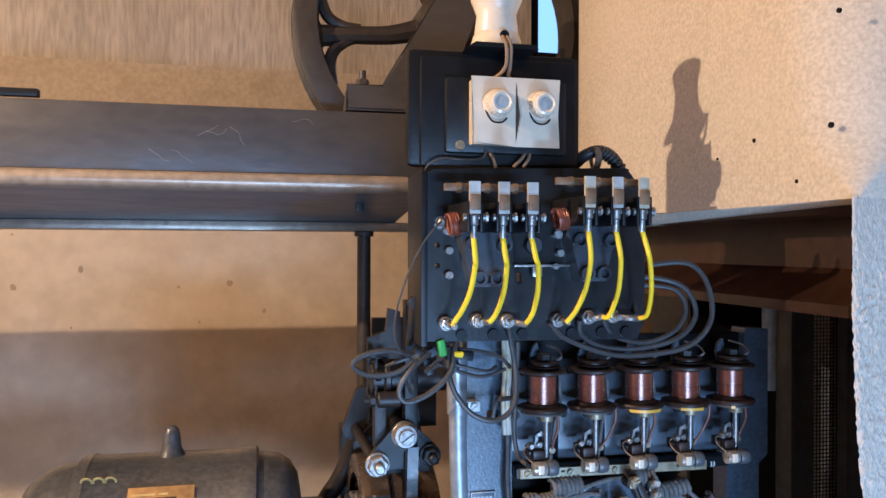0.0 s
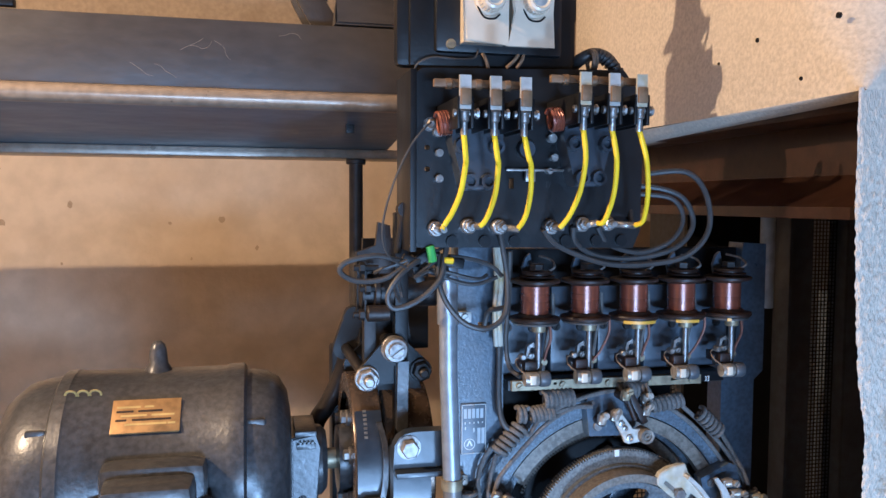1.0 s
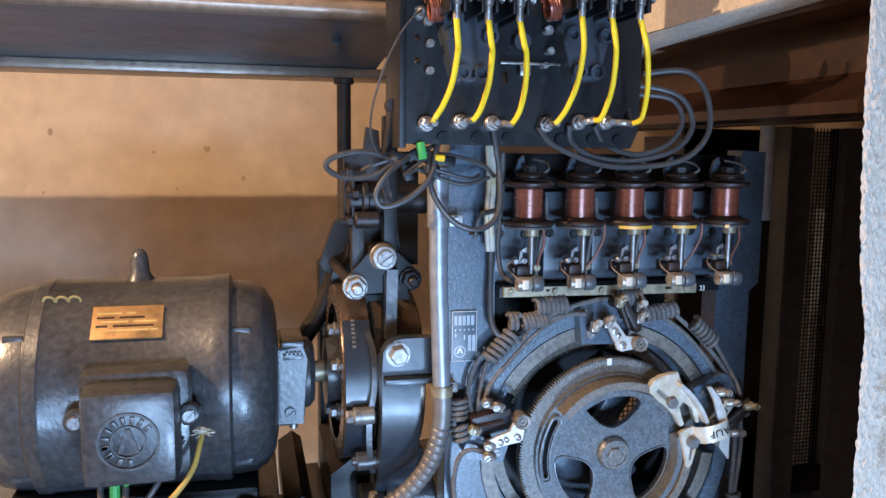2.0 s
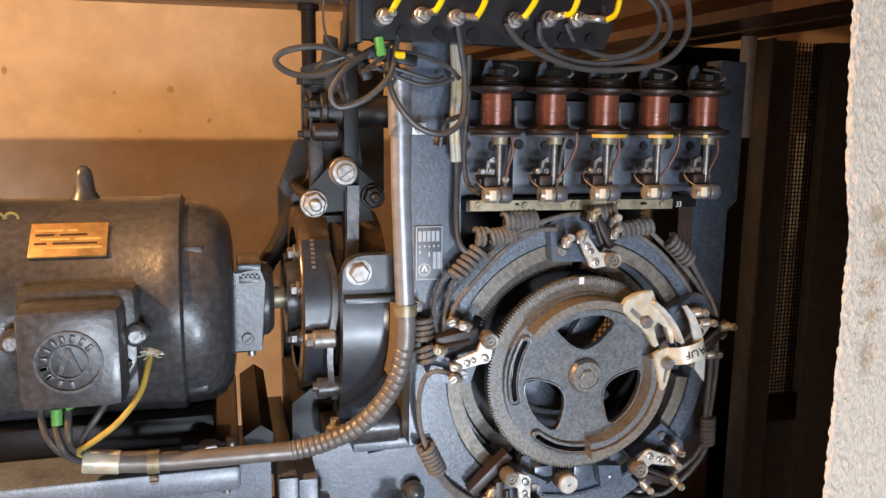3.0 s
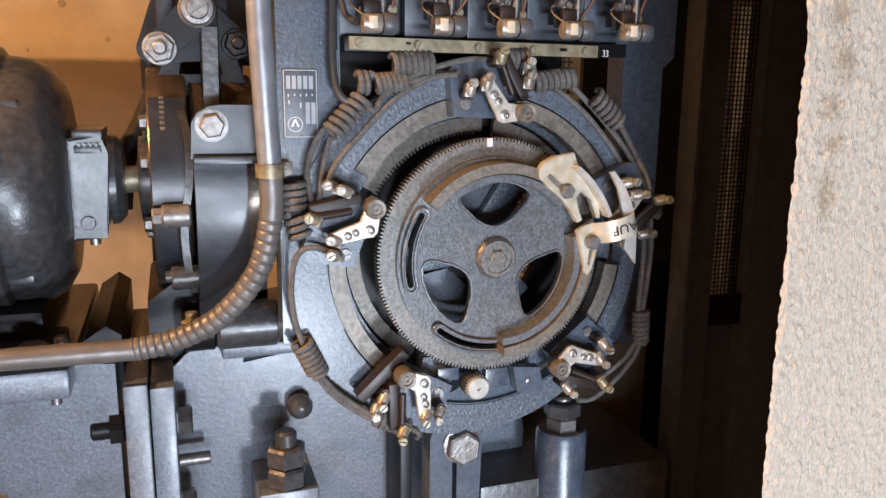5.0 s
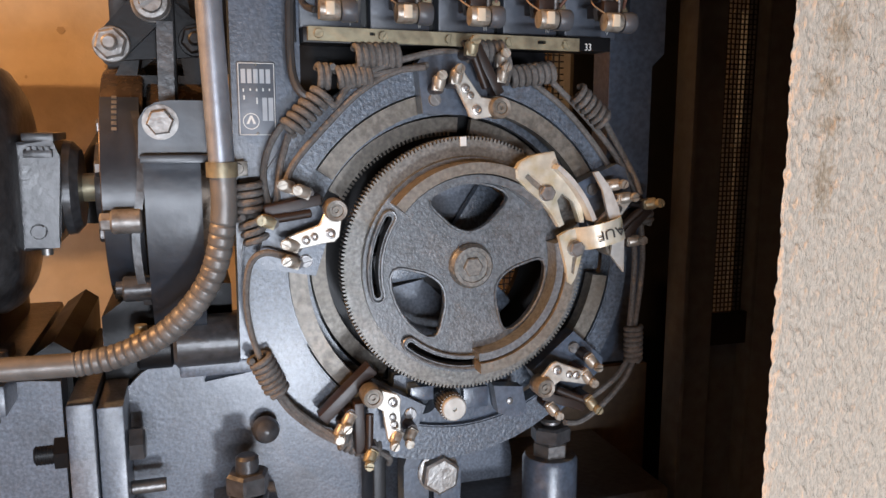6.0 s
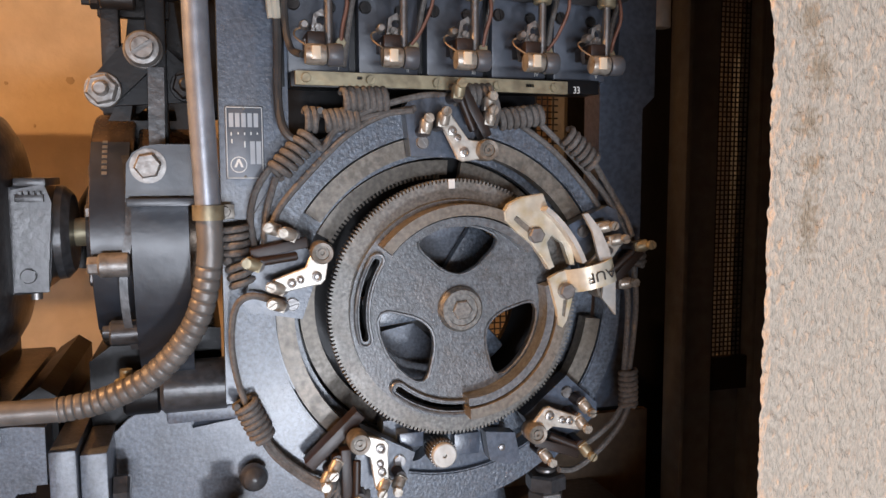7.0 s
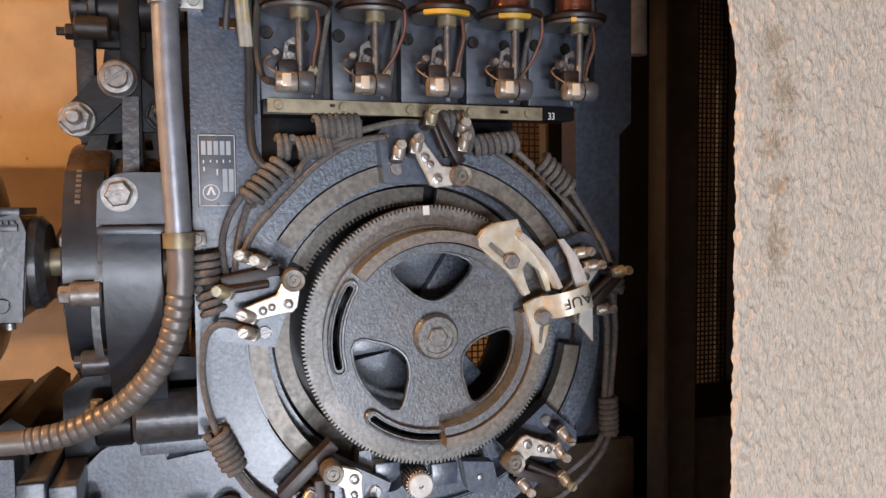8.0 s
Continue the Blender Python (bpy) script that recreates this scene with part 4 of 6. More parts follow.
    part("contact_face", box(B(), cx - 0.017, cx - 0.009, y - 0.0345, y - 0.031, 1.3285, 1.3405, 0.0008), PORCELAIN, barrel, "bright contact face")
    bm = B()
    plate(bm, [(cx - 0.018, 1.338), (cx - 0.006, 1.338), (cx + 0.002, 1.352), (cx + 0.004, 1.372), (cx - 0.003, 1.379), (cx - 0.011, 1.374), (cx - 0.013, 1.360), (cx - 0.020, 1.350)], y - 0.004, y + 0.004, [circle(cx - 0.004, 1.368, 0.0045, 12)])
    part("contact_arm", bm, ZINC, r, "plated bent contact arm")
    part("arm_block", box(B(), cx - 0.019, cx - 0.002, y - 0.018, y + 0.02, 1.342, 1.356, 0.002), BAKELITE, r, "brown moulded arm block")
    bm = B()
    slotted(bm, (cx - 0.007, y - 0.005, 1.361), 0.004, 0.004, 60)
    part("arm_screw", bm, ZINC, r)
    part("arm_nut", lathe(B(), (cx - 0.021, y - 0.008, 1.362), (0, -1, 0), [(0, 0.0045), (0.008, 0.0045), (0.010, 0.003)], 8), ZINC, r)
    bm = B()
    hexagon(bm, (cx + 0.016, y + 0.01, 1.350), (0, -1, 0), 0.0055, 0.006, 15 * n)
    cyl(bm, (cx + 0.016, y + 0.046, 1.350), (cx + 0.016, y + 0.01, 1.350), 0.004, 10)
    part("terminal", bm, BRASS, r)
    bm = B()
    slotted(bm, (cx - 0.024, 1.068, 1.392), 0.0065, 0.004, 40 + 20 * n)
    part("plate_screw", bm, IRON, r)
    bm = B()
    slotted(bm, (cx + 0.012, 1.068, 1.390), 0.0060, 0.004, 110 + 20 * n)
    part("plate_screw", bm, IRON, r)
    bm = B()
    wire(bm, [(cx - 0.022, y - 0.026, 1.342), (cx - 0.030, y - 0.018, 1.350), (cx - 0.028, y - 0.008, 1.358), (cx - 0.016, y - 0.006, 1.362)], 0.0009, 5)
    part("pigtail", bm, CORD, r, "thin fabric pigtail")
    bm = B()
    if n % 2 == 0:
        wire(bm, [(cx + 0.018, y - 0.006, bot - 0.002), (cx + 0.020, y - 0.008, 1.385), (cx + 0.017, y + 0.0, 1.365), (cx + 0.016, y + 0.005, 1.352)], 0.0020, 6)
    else:
        wire(bm, [(cx + 0.030, y - 0.012, bot + 0.004), (cx + 0.031, y - 0.010, 1.390), (cx + 0.022, y - 0.004, 1.365), (cx + 0.012, y + 0.0, 1.350)], 0.0018, 6)
    part("copper_tail", bm, BRAID, r, "braided copper tail")
    bm = B()
    wire(bm, [(cx + 0.036, 1.05, 1.44), (cx + 0.034, 1.045, 1.41), (cx + 0.030, 1.050, 1.385), (cx + 0.026, 1.05, 1.36), (cx + 0.022, 1.05, 1.33)], 0.0028, 6)
    part("side_wire", bm, COTTON, r)
    words("relay_numeral", ("I", "II", "III", "IV", "V")[n], 0.006, Matrix.Translation((cx + 0.020, 1.0672, 1.331)) @ FACE, WHITE_INK, r)
    return r


for k in range(5):
    relay(0.315 + 0.0718 * k, k)

# ---- floor selector: ring plate, wheel, contacts ----
CX, CZ = 0.449, 1.086
selector = thing("floor_selector", "round grey floor selector with steel slip rings", "floor selector")
bm = B()
plate(bm, circle(0.434, 1.081, 0.2145, 90), 1.050, 1.072, [circle(CX - 0.003, CZ, 0.182, 90)])
bmesh.ops.bevel(bm, geom=[e for e in bm.edges if len(e.link_faces) == 2 and e.calc_face_angle(0) > 0.7], offset=0.0015, segments=2, affect="EDGES")
part("ring_plate", bm, PITTED, selector, smooth=0)
for a0, a1 in ((88, 146), (160, 238), (305, 352), (20, 78)):
    part("outer_slip_ring", sector(B(), CX - 0.003, CZ, 0.1620, 0.1800, a0, a1, 1.0525, 1.070), DULL, selector, "dull worn steel slip ring")
part("ring_web", sector(B(), CX - 0.003, CZ, 0.1560, 0.1825, 0, 360, 1.081, 1.093, 120), PITTED, selector)
for a0, a1 in ((86, 150), (160, 240), (250, 306), (318, 352), (18, 80)):
    part("inner_slip_ring", sector(B(), CX - 0.002, CZ, 0.1375, 0.1535, a0, a1, 1.0940, 1.104), DULL, selector, "dull worn steel slip ring")
# black ring added behind the wheel to make its gap dark
part("backing_ring", sector(B(), CX - 0.002, CZ, 0.100, 0.1600, 0, 360, 1.120, 1.130, 80), BLACK, selector)
for k in range(46):
    a = 64 + 2.0 * k
    if 80 < a < 90:
        continue
    t = radians(a)
    o = (CX - 0.002 + 0.1365 * math.cos(t), CZ + 0.1365 * math.sin(t))
    part("inner_tooth", box(B(), -0.0030, 0.0022, 1.0942, 1.101, -0.0012, 0.0012, 0, Matrix.Translation((o[0], 0, o[1])) @ Matrix.Rotation(-t, 4, "Y")), DULL, selector, smooth=0)
bm = B()
plate(bm, [(0.372, 0.93), (0.40, 0.905), (0.385, 0.86), (0.385, 0.70), (0.447, 0.70), (0.452, 0.86), (0.475, 0.895), (0.505, 0.92), (0.505, 0.965), (0.375, 0.965)], 1.058, 1.085,
      [[(0.4135, 0.70 + 0.01), (0.4195, 0.71), (0.4195, 0.835), (0.4135, 0.835)], arc(0.408, 0.935, 0.017, 180, 360, 8) + [(0.425, 0.948), (0.391, 0.948)]])
bracket = part("adjusting_bracket", bm, GREY, selector)
bm = B()
lathe(bm, (0.424, 1.058, 0.850), (0, -1, 0), [(0, 0.0235), (0.003, 0.0235), (0.004, 0.0215)], 28)
hexagon(bm, (0.424, 1.054, 0.850), (0, -1, 0), 0.0215, 0.013, 22)
part("hex_bolt", bm, ZINC, bracket, "large zinc hexagon bolt")

# the turning wheel, at one standing position
wheel = thing("cam_gear", "toothed grey selector wheel with three openings", "gear wheel")
teeth = 200
pts = []
for k in range(teeth):
    for f, r in ((0.0, 0.1305), (0.25, 0.1305), (0.4, 0.1340), (0.75, 0.1340)):
        t = 6.28318 * (k + f) / teeth
        pts.append((CX + r * math.cos(t), CZ + r * math.sin(t)))
bm = B()
# toothed ring as a strip of quads
fr, bk, inn, inb = [], [], [], []
for x, z in pts:
    d = Vector((x - CX, 0, z - CZ)).normalized()
    fr.append(bm.verts.new((x, 1.034, z)))
    bk.append(bm.verts.new((x, 1.048, z)))
    inn.append(bm.verts.new((CX + d.x * 0.112, 1.034, CZ + d.z * 0.112)))
    inb.append(bm.verts.new((CX + d.x * 0.112, 1.048, CZ + d.z * 0.112)))
m = len(pts)
for i in range(m):
    j = (i + 1) % m
    bm.faces.new((fr[i], fr[j], inn[j], inn[i]))
    bm.faces.new((fr[j], fr[i], bk[i], bk[j]))
    bm.faces.new((bk[i], inb[i], inb[j], bk[j]))
    bm.faces.new((inn[i], inn[j], inb[j], inb[i]))
part("toothed_ring", bm, RING, wheel)


def opening(mid):
    """A rounded three-sided hole in the wheel."""
    spec = ((-26, 0.0860), (-18, 0.0868), (-9, 0.087), (0, 0.087), (9, 0.087), (18, 0.0868), (26, 0.0860), (31, 0.0825), (32.5, 0.077), (32, 0.070), (29.5, 0.060), (26, 0.050), (19, 0.042), (10, 0.0375),
            (0, 0.036), (-10, 0.0375), (-19, 0.042), (-26, 0.050), (-29.5, 0.060), (-32, 0.070), (-32.5, 0.077), (-31, 0.0825))
    return [(CX + r * math.cos(radians(mid + a)), CZ + r * math.sin(radians(mid + a))) for a, r in spec]


def kidney(a0, a1, r0, r1):
    rm, w = (r0 + r1) / 2, (r1 - r0) / 2
    end = lambda a, s: [(CX + rm * math.cos(radians(a)) + w * math.cos(radians(a + s * q)), CZ + rm * math.sin(radians(a)) + w * math.sin(radians(a + s * q))) for q in (30, 60, 90, 120, 150)]
    return arc(CX, CZ, r1, a0, a1, 8) + end(a1, 1) + arc(CX, CZ, r0, a1, a0, 8) + [(x, z) for x, z in end(a0, -1)][::-1]


SLOTS = [(154, 198), (235, 277)]
OPEN = (96, 216, 336)
bm = B()
plate(bm, circle(CX, CZ, 0.1135, 96), 1.026, 1.036, [opening(a) for a in OPEN] + [kidney(a, b, 0.0985, 0.1055) for a, b in SLOTS] + [circle(CX, CZ, 0.006, 12)])
part("disc", bm, WHEEL, wheel)
for a in OPEN:
    bm = B()
    ring = [Vector((x, 1.0255, z)) for x, z in opening(a)]
    sweep(bm, ring, 0.0016, 6, True)
    part("opening_lip", bm, WHEEL, wheel)
for a, b in SLOTS:
    bm = B()
    o, i = kidney(a - 1.5, b + 1.5, 0.0945, 0.1095), kidney(a, b, 0.0985, 0.1055)
    plate(bm, o, 1.0215, 1.027, [i])
    part("slot_collar", bm, WHEEL, wheel)
    bm = B()
    sweep(bm, [Vector((x, 1.0205, z)) for x, z in kidney(a - 1, b + 1, 0.0955, 0.1085)], 0.0017, 6, True)
    part("slot_lip", bm, WHEEL, wheel)
for a0, a1 in ((46, 146), (-83, 20)):
    part("rim_segment", sector(B(), CX, CZ, 0.0980, 0.1090, a0, a1, 1.000, 1.027), DULL, wheel, "raised steel rim segment")
    part("rim_step", sector(B(), CX, CZ, 0.0885, 0.0965, a0, a1, 1.004, 1.027), WHEEL, wheel)
bm = B()
lathe(bm, (CX, 1.026, CZ + 0.001), (0, -1, 0), [(0, 0.0235), (0.005, 0.0235), (0.007, 0.022), (0.010, 0.0205), (0.010, 0.0165), (0.0085, 0.016), (0.0085, 0.0)], 36)
hub = part("hub", bm, RING, wheel, "turned steel hub washer")
bm = B()
hexagon(bm, (CX, 1.0176, CZ + 0.001), (0, -1, 0), 0.0105, 0.004, 10)
part("hub_nut", bm, RING, hub, smooth=0)
# the white mark on the teeth
part("white_mark", sector(B(), CX, CZ, 0.124, 0.1335, 96, 99, 1.0332, 1.0345), WHITE_INK, wheel)



def polar(r, a):
    return (CX + r * math.cos(radians(a)), CZ + r * math.sin(radians(a)))


bm = B()
K = 0.975
cam_out = [polar(r * K, a) for r, a in ((0.103, 72), (0.110, 74), (0.120, 73), (0.131, 69), (0.147, 61), (0.1394, 56), (0.138, 46), (0.134, 35), (0.128, 26), (0.1233, 27), (0.126, 38), (0.121, 45), (0.112, 44), (0.107, 36), (0.106, 30), (0.0995, 30), (0.0985, 40), (0.0985, 50), (0.098, 62))]
slot = [polar(0.110, 67), polar(0.105, 67.5), polar(0.1025, 62), polar(0.1025, 53), polar(0.108, 53), polar(0.1085, 61)]
plate(bm, cam_out, 0.998, 1.008, [slot])
bmesh.ops.bevel(bm, geom=[e for e in bm.edges if len(e.link_faces) == 2 and e.calc_face_angle(0) > 0.7 and abs(e.verts[0].co.y - e.verts[1].co.y) < 1e-6], offset=0.0012, segments=2, affect="EDGES")
cam_lobe = part("cam_plate", bm, GREASY, wheel, "yellowed greasy steel cam plate")
bm = B()
x, z = polar(0.1055, 52)
cyl(bm, (x, 1.012, z), (x, 0.996, z), 0.0085, 18)
hexagon(bm, (x, 0.998, z), (0, -1, 0), 0.0085, 0.006, 10)
part("cam_bolt", bm, STEEL, cam_lobe)
part("cam_flange", sector(B(), CX, CZ, 0.1275, 0.1325, 27, 58, 0.984, 0.999), BRIGHT, cam_lobe, "raised bare steel edge")
# second tab with the hand-lettered word, bent outwards
bm = B()
plate(bm, [polar(0.093, 25), polar(0.106, 26), polar(0.116, 25), polar(0.1155, 12), polar(0.112, 6), polar(0.1085, -2), polar(0.105, -6), polar(0.100, -5), polar(0.097, 4)], 0.998, 1.004, [[polar(0.109, 10), polar(0.104, 10), polar(0.1025, 1), polar(0.106, 0)]])
tab = part("slotted_tab", bm, GREASY, wheel, "yellowed slotted steel tab")
bm = B()
x, z = polar(0.107, 15)
cyl(bm, (x, 1.006, z), (x, 0.992, z), 0.0085, 18)
hexagon(bm, (x, 0.995, z), (0, -1, 0), 0.0085, 0.006, 20)
part("tab_bolt", bm, STEEL, tab)
bm = B()
dirs = [(0.112, 0.999), (0.116, 0.992), (0.122, 0.986), (0.131, 0.982), (0.142, 0.980), (0.152, 0.981), (0.160, 0.985), (0.163, 0.990)]
rows = []
for r, y in dirs:
    half = math.degrees(0.0122 / r)
    rows.append([(polar(r, 19.5 + half), y), (polar(r, 19.5 - half), y)])
v = [[bm.verts.new((p[0], y, p[1])) for p, y in row] for row in rows]
w = [[bm.verts.new((p[0], y + 0.002, p[1])) for p, y in row] for row in rows]
for i in range(len(v) - 1):
    bm.faces.new((v[i][0], v[i + 1][0], v[i + 1][1], v[i][1]))
    bm.faces.new((w[i][0], w[i][1], w[i + 1][1], w[i + 1][0]))
    bm.faces.new((v[i][0], w[i][0], w[i + 1][0], v[i + 1][0]))
    bm.faces.new((v[i][1], v[i + 1][1], w[i + 1][1], w[i][1]))
bm.faces.new((v[0][0], v[0][1], w[0][1], w[0][0]))
bm.faces.new((v[-1][0], w[-1][0], w[-1][1], v[-1][1]))
strip = part("bent_strip", bm, GREASY, wheel, "bent bare steel strip with hand lettering")
mid = polar(0.1425, 19.5)
words("tab_lettering", "AUF", 0.0145, Matrix.Translation((mid[0], 0.9794, mid[1])) @ FACE @ Matrix.Rotation(radians(199), 4, "Z") @ Matrix.Diagonal((1.2, 1, 1, 1)), BLACK_INK, strip)
bm = B()
plate(bm, [polar(r, a) for r, a in ((0.155, 44), (0.160, 43), (0.1625, 35), (0.1625, 27), (0.161, 15), (0.1595, 2), (0.1435, 9.3), (0.150, 18), (0.149, 28), (0.1535, 36))], 0.989, 0.993)
part("trip_blade", bm, BRIGHT, wheel, "bare steel trip blade")

# the wheel stands a few degrees on
hub = Matrix.Translation((CX, 0, CZ))
wheel.matrix_world = hub @ Matrix.Rotation(radians(5), 4, "Y") @ hub.inverted() @ wheel.matrix_world

# drive pinion
pinion = thing("drive_pinion", "small steel pinion meshing below the selector wheel", "pinion")
pts = []
for k in range(26):
    for f, r in ((0, 0.0125), (0.3, 0.0125), (0.45, 0.0150), (0.8, 0.0150)):
        a = 6.28318 * (k + f) / 26
        pts.append((0.4315 + r * math.cos(a), 0.934 + r * math.sin(a)))
part("toothed_body", plate(B(), pts, 1.026, 1.050), STEEL, pinion)
part("face_disc", lathe(B(), (0.4315, 1.026, 0.934), (0, -1, 0), [(0, 0.0135), (0.004, 0.0132), (0.005, 0.012), (0.005, 0.0025), (0.002, 0.0022), (0.002, 0)], 26), BRIGHT, pinion)
bm = B()
box(bm, 0.388, 0.414, 1.040, 1.058, 0.940, 0.956, 0.002)
part("bearing_block", bm, GREY, pinion)
bm = B()
box(bm, 0.449, 0.478, 1.044, 1.058, 0.924, 0.948, 0.002)
part("bearing_block", bm, GREY, pinion)


def contact_set(roll, turn=0.0, far=True):
    """A hinged contact beside the wheel. From the roller, u runs counter-clockwise along the ring and v outwards."""
    c = thing("selector_contact", "roller contact on a grey block beside the selector wheel", "contact", "roller contacts round the selector")
    ang = math.atan2(roll[1] - CZ, roll[0] - CX) + radians(turn)
    v = Vector((math.cos(ang), 0, math.sin(ang)))
    u = Vector((-math.sin(ang), 0, math.cos(ang)))
    o = Vector((roll[0], 0, roll[1]))

    def P(p, q):
        w = o + u * p + v * q
        return (w.x, w.z)

    def Q(p, q, y):
        w = o + u * p + v * q
        return (w.x, y, w.z)

    part("mount_block", plate(B(), [P(0.004, -0.008), P(0.068, -0.014), P(0.080, 0.034), P(0.074, 0.044), P(0.006, 0.054), P(0.002, 0.050)], 1.030, 1.050), GREY, c)
    bm = B()
    slotted(bm, Q(0.058, 0.001, 1.030), 0.0066, 0.003, math.degrees(ang) + 40)
    part("block_screw", bm, STEEL, c)
    bm = B()
    plate(bm, [P(-0.006, -0.004), P(0.004, -0.009), P(0.022, -0.014), P(0.028, -0.012), P(0.032, -0.005), P(0.051, 0.022), P(0.049, 0.029), P(0.041, 0.031), P(0.019, 0.008), P(0.004, 0.008), P(-0.005, 0.005)], 1.002, 1.007)
    bmesh.ops.bevel(bm, geom=[e for e in bm.edges if len(e.link_faces) == 2 and e.calc_face_angle(0) > 0.7 and abs(e.verts[0].co.y - e.verts[1].co.y) < 1e-6], offset=0.0008, segments=1, affect="EDGES")
    arm = part("hinged_arm", bm, NICKEL, c, "bright nickelled hinged arm")
    for p, q, r in ((0.0225, -0.005, 0.0048), (0.031, 0.008, 0.0036), (0.037, 0.014, 0.0042)):
        bm = B()
        lathe(bm, Q(p, q, 1.002), (0, -1, 0), [(0, r), (0.003, r), (0.0035, r * 0.6), (0.002, r * 0.4), (0.002, 0)], 14)
        part("arm_rivet", bm, ZINC, arm)
    bm = B()
    lathe(bm, (roll[0], 1.016, roll[1]), (0, -1, 0), [(0, 0.006), (0.0, 0.0095), (0.002, 0.0108), (0.020, 0.0108), (0.023, 0.0098), (0.0225, 0.0065), (0.0205, 0.006), (0.0205, 0.0045), (0.022, 0.0042), (0.022, 0.002), (0.020, 0.0015), (0.020, 0)], 26)
    part("roller", bm, DULL, arm, "grey fibre contact roller")
    spots = [(0.047, 0.027, 1.000, 0), (0.062, 0.019, 1.006, 0), (0.035, 0.056, 1.000, 1), (-0.003, 0.036, 1.008, 2)]
    if far:
        spots.append((-0.002, 0.050, 1.012, 2))
    for i, (p, q, y1, kind) in enumerate(spots):
        bm = B()
        d0, d1 = Vector(Q(p - 0.001, q - 0.011, y1 + 0.006)), Vector(Q(p, q + 0.007, y1))
        lathe(bm, d0, d1 - d0, [(0.003, 0.0045), (0.004, 0.0058), (0.008, 0.0062), (0.0135, 0.0062), (0.0155, 0.0056), (0.0165, 0.004)], 16)
        box(bm, -0.0066, 0.0066, -0.003, 0.0065, -0.005, 0.005, 0.001, Matrix.Translation(Q(p, q - 0.004, y1 + 0.004)) @ Matrix.Rotation(-ang, 4, "Y"))
        clamp = part("terminal_clamp", bm, BRASS if kind == 1 else CLAMP, c, "tarnished terminal clamp")
        bm = B()
        slotted(bm, Q(p, q + 0.004, y1 - 0.0045), 0.0050, 0.005, math.degrees(ang) + 55 * i)
        part("clamp_screw", bm, BRASS if kind == 1 else CLAMP, clamp)
        bm = B()
        cyl(bm, Q(p - 0.001, q - 0.008, y1 + 0.004), Q(p - 0.001, q - 0.008, 1.032), 0.0058, 12)
        part("clamp_post", bm, BAKELITE, c, "brown insulating post")
    bm = B()
    d0, d1 = Vector(Q(0.033, 0.052, 1.008)), Vector(Q(0.012, 0.018, 1.012))
    cyl(bm, d0, d1, 0.0042, 12, 0.001)
    part("spring_finger", bm, BAKELITE, c, "brown spring finger")
    bm = B()
    d = (Vector(Q(0.030, 0.048, 0)) - Vector(Q(0.004, 0.012, 0)))
    box(bm, -0.027, 0.027, -0.010, 0.010, -0.005, 0.005, 0.0015, Matrix.Translation(Q(0.012, 0.036, 1.020)) @ Matrix.Rotation(-math.atan2(d.z, d.x), 4, "Y"))
    part("insulator_bar", bm, BAKELITE, c, "dark brown bar on the block")
    return c


contact_set((0.305, 1.152))
contact_set((0.469, 1.248))
contact_set((0.338, 0.965), 8)
contact_set((0.524, 0.956), 4, False)
contact_set((0.598, 1.105), 2, False)

bm = B()
box(bm, -0.036, 0.036, -0.010, 0.010, -0.006, 0.006, 0.0015, Matrix.Translation((0.318, 1.030, 0.962)) @ Matrix.Rotation(radians(-43), 4, "Y"))
tagged(part("insulator_strip", bm, BAKELITE), "dark brown strip beside the lower contact", "insulator")
stop = thing("stop_bracket", "small grey riveted bracket below the selector", "bracket")
bm = B()
plate(bm, [(0.481, 0.950), (0.515, 0.946), (0.522, 0.916), (0.510, 0.910), (0.487, 0.918)], 1.036, 1.052)
part("bracket_plate", bm, GREY, stop)
part("rivet", lathe(B(), (0.500, 1.036, 0.931), (0, -1, 0), [(0, 0.004), (0.002, 0.0035), (0.003, 0)], 12), STEEL, stop)

# ---- gear base, motor bed ----
gear_case = thing("gear_case", "grey enamelled cast worm gear case", "gear case")
bm = B()
plate(bm, [(0.100, 0.40), (0.72, 0.40), (0.70, 0.62), (0.56, 0.70), (0.55, 0.80), (0.53, 0.90), (0.50, 0.955), (0.30, 0.968), (0.185, 0.952), (0.165, 0.975), (0.120, 0.950), (0.100, 0.93)], 1.17, 1.45)
bmesh.ops.bevel(bm, geom=[e for e in bm.edges if len(e.link_faces) == 2 and e.calc_face_angle(0) > 0.3 and min(v.co.y for v in e.verts) < 1.2], offset=0.010, segments=3, affect="EDGES")
part("casting", bm, CAST, gear_case)
bm = B()
box(bm, 0.155, 0.34, 1.145, 1.20, 0.955, 0.972, 0.004)
part("top_ledge", bm, CAST, gear_case)
rng = random.Random(8)
for k in range(26):
    z = 0.94 - 0.007 * k
    x = 0.178 - 0.0012 * k + rng.uniform(-0.004, 0.004)
    bm = B()
    lathe(bm, (x, 1.1705, z), (0, -1, 0), [(0, 0.006 + rng.uniform(0, 0.004)), (0.0015, 0.004), (0.002, 0)], 9)
    bmesh.ops.scale(bm, vec=(0.4, 0.6, 1.5), space=Matrix.Translation((-x, 0, -z)), verts=bm.verts)
    part("weld_bead", bm, CAST, gear_case)
bm = B()
cyl(bm, (0.150, 1.155, 0.995), (0.222, 1.155, 0.995), 0.0285, 28, 0.004)
part("bearing_boss", bm, MOTOR, gear_case, "dark round bearing boss")
bm = B()
cyl(bm, (0.112, 1.16, 0.990), (0.150, 1.16, 0.990), 0.024, 24, 0.003)
part("bearing_sleeve", bm, BLACK, gear_case)
bm = B()
box(bm, 0.048, 0.073, 1.085, 1.40, 0.45, 0.957, 0.002)
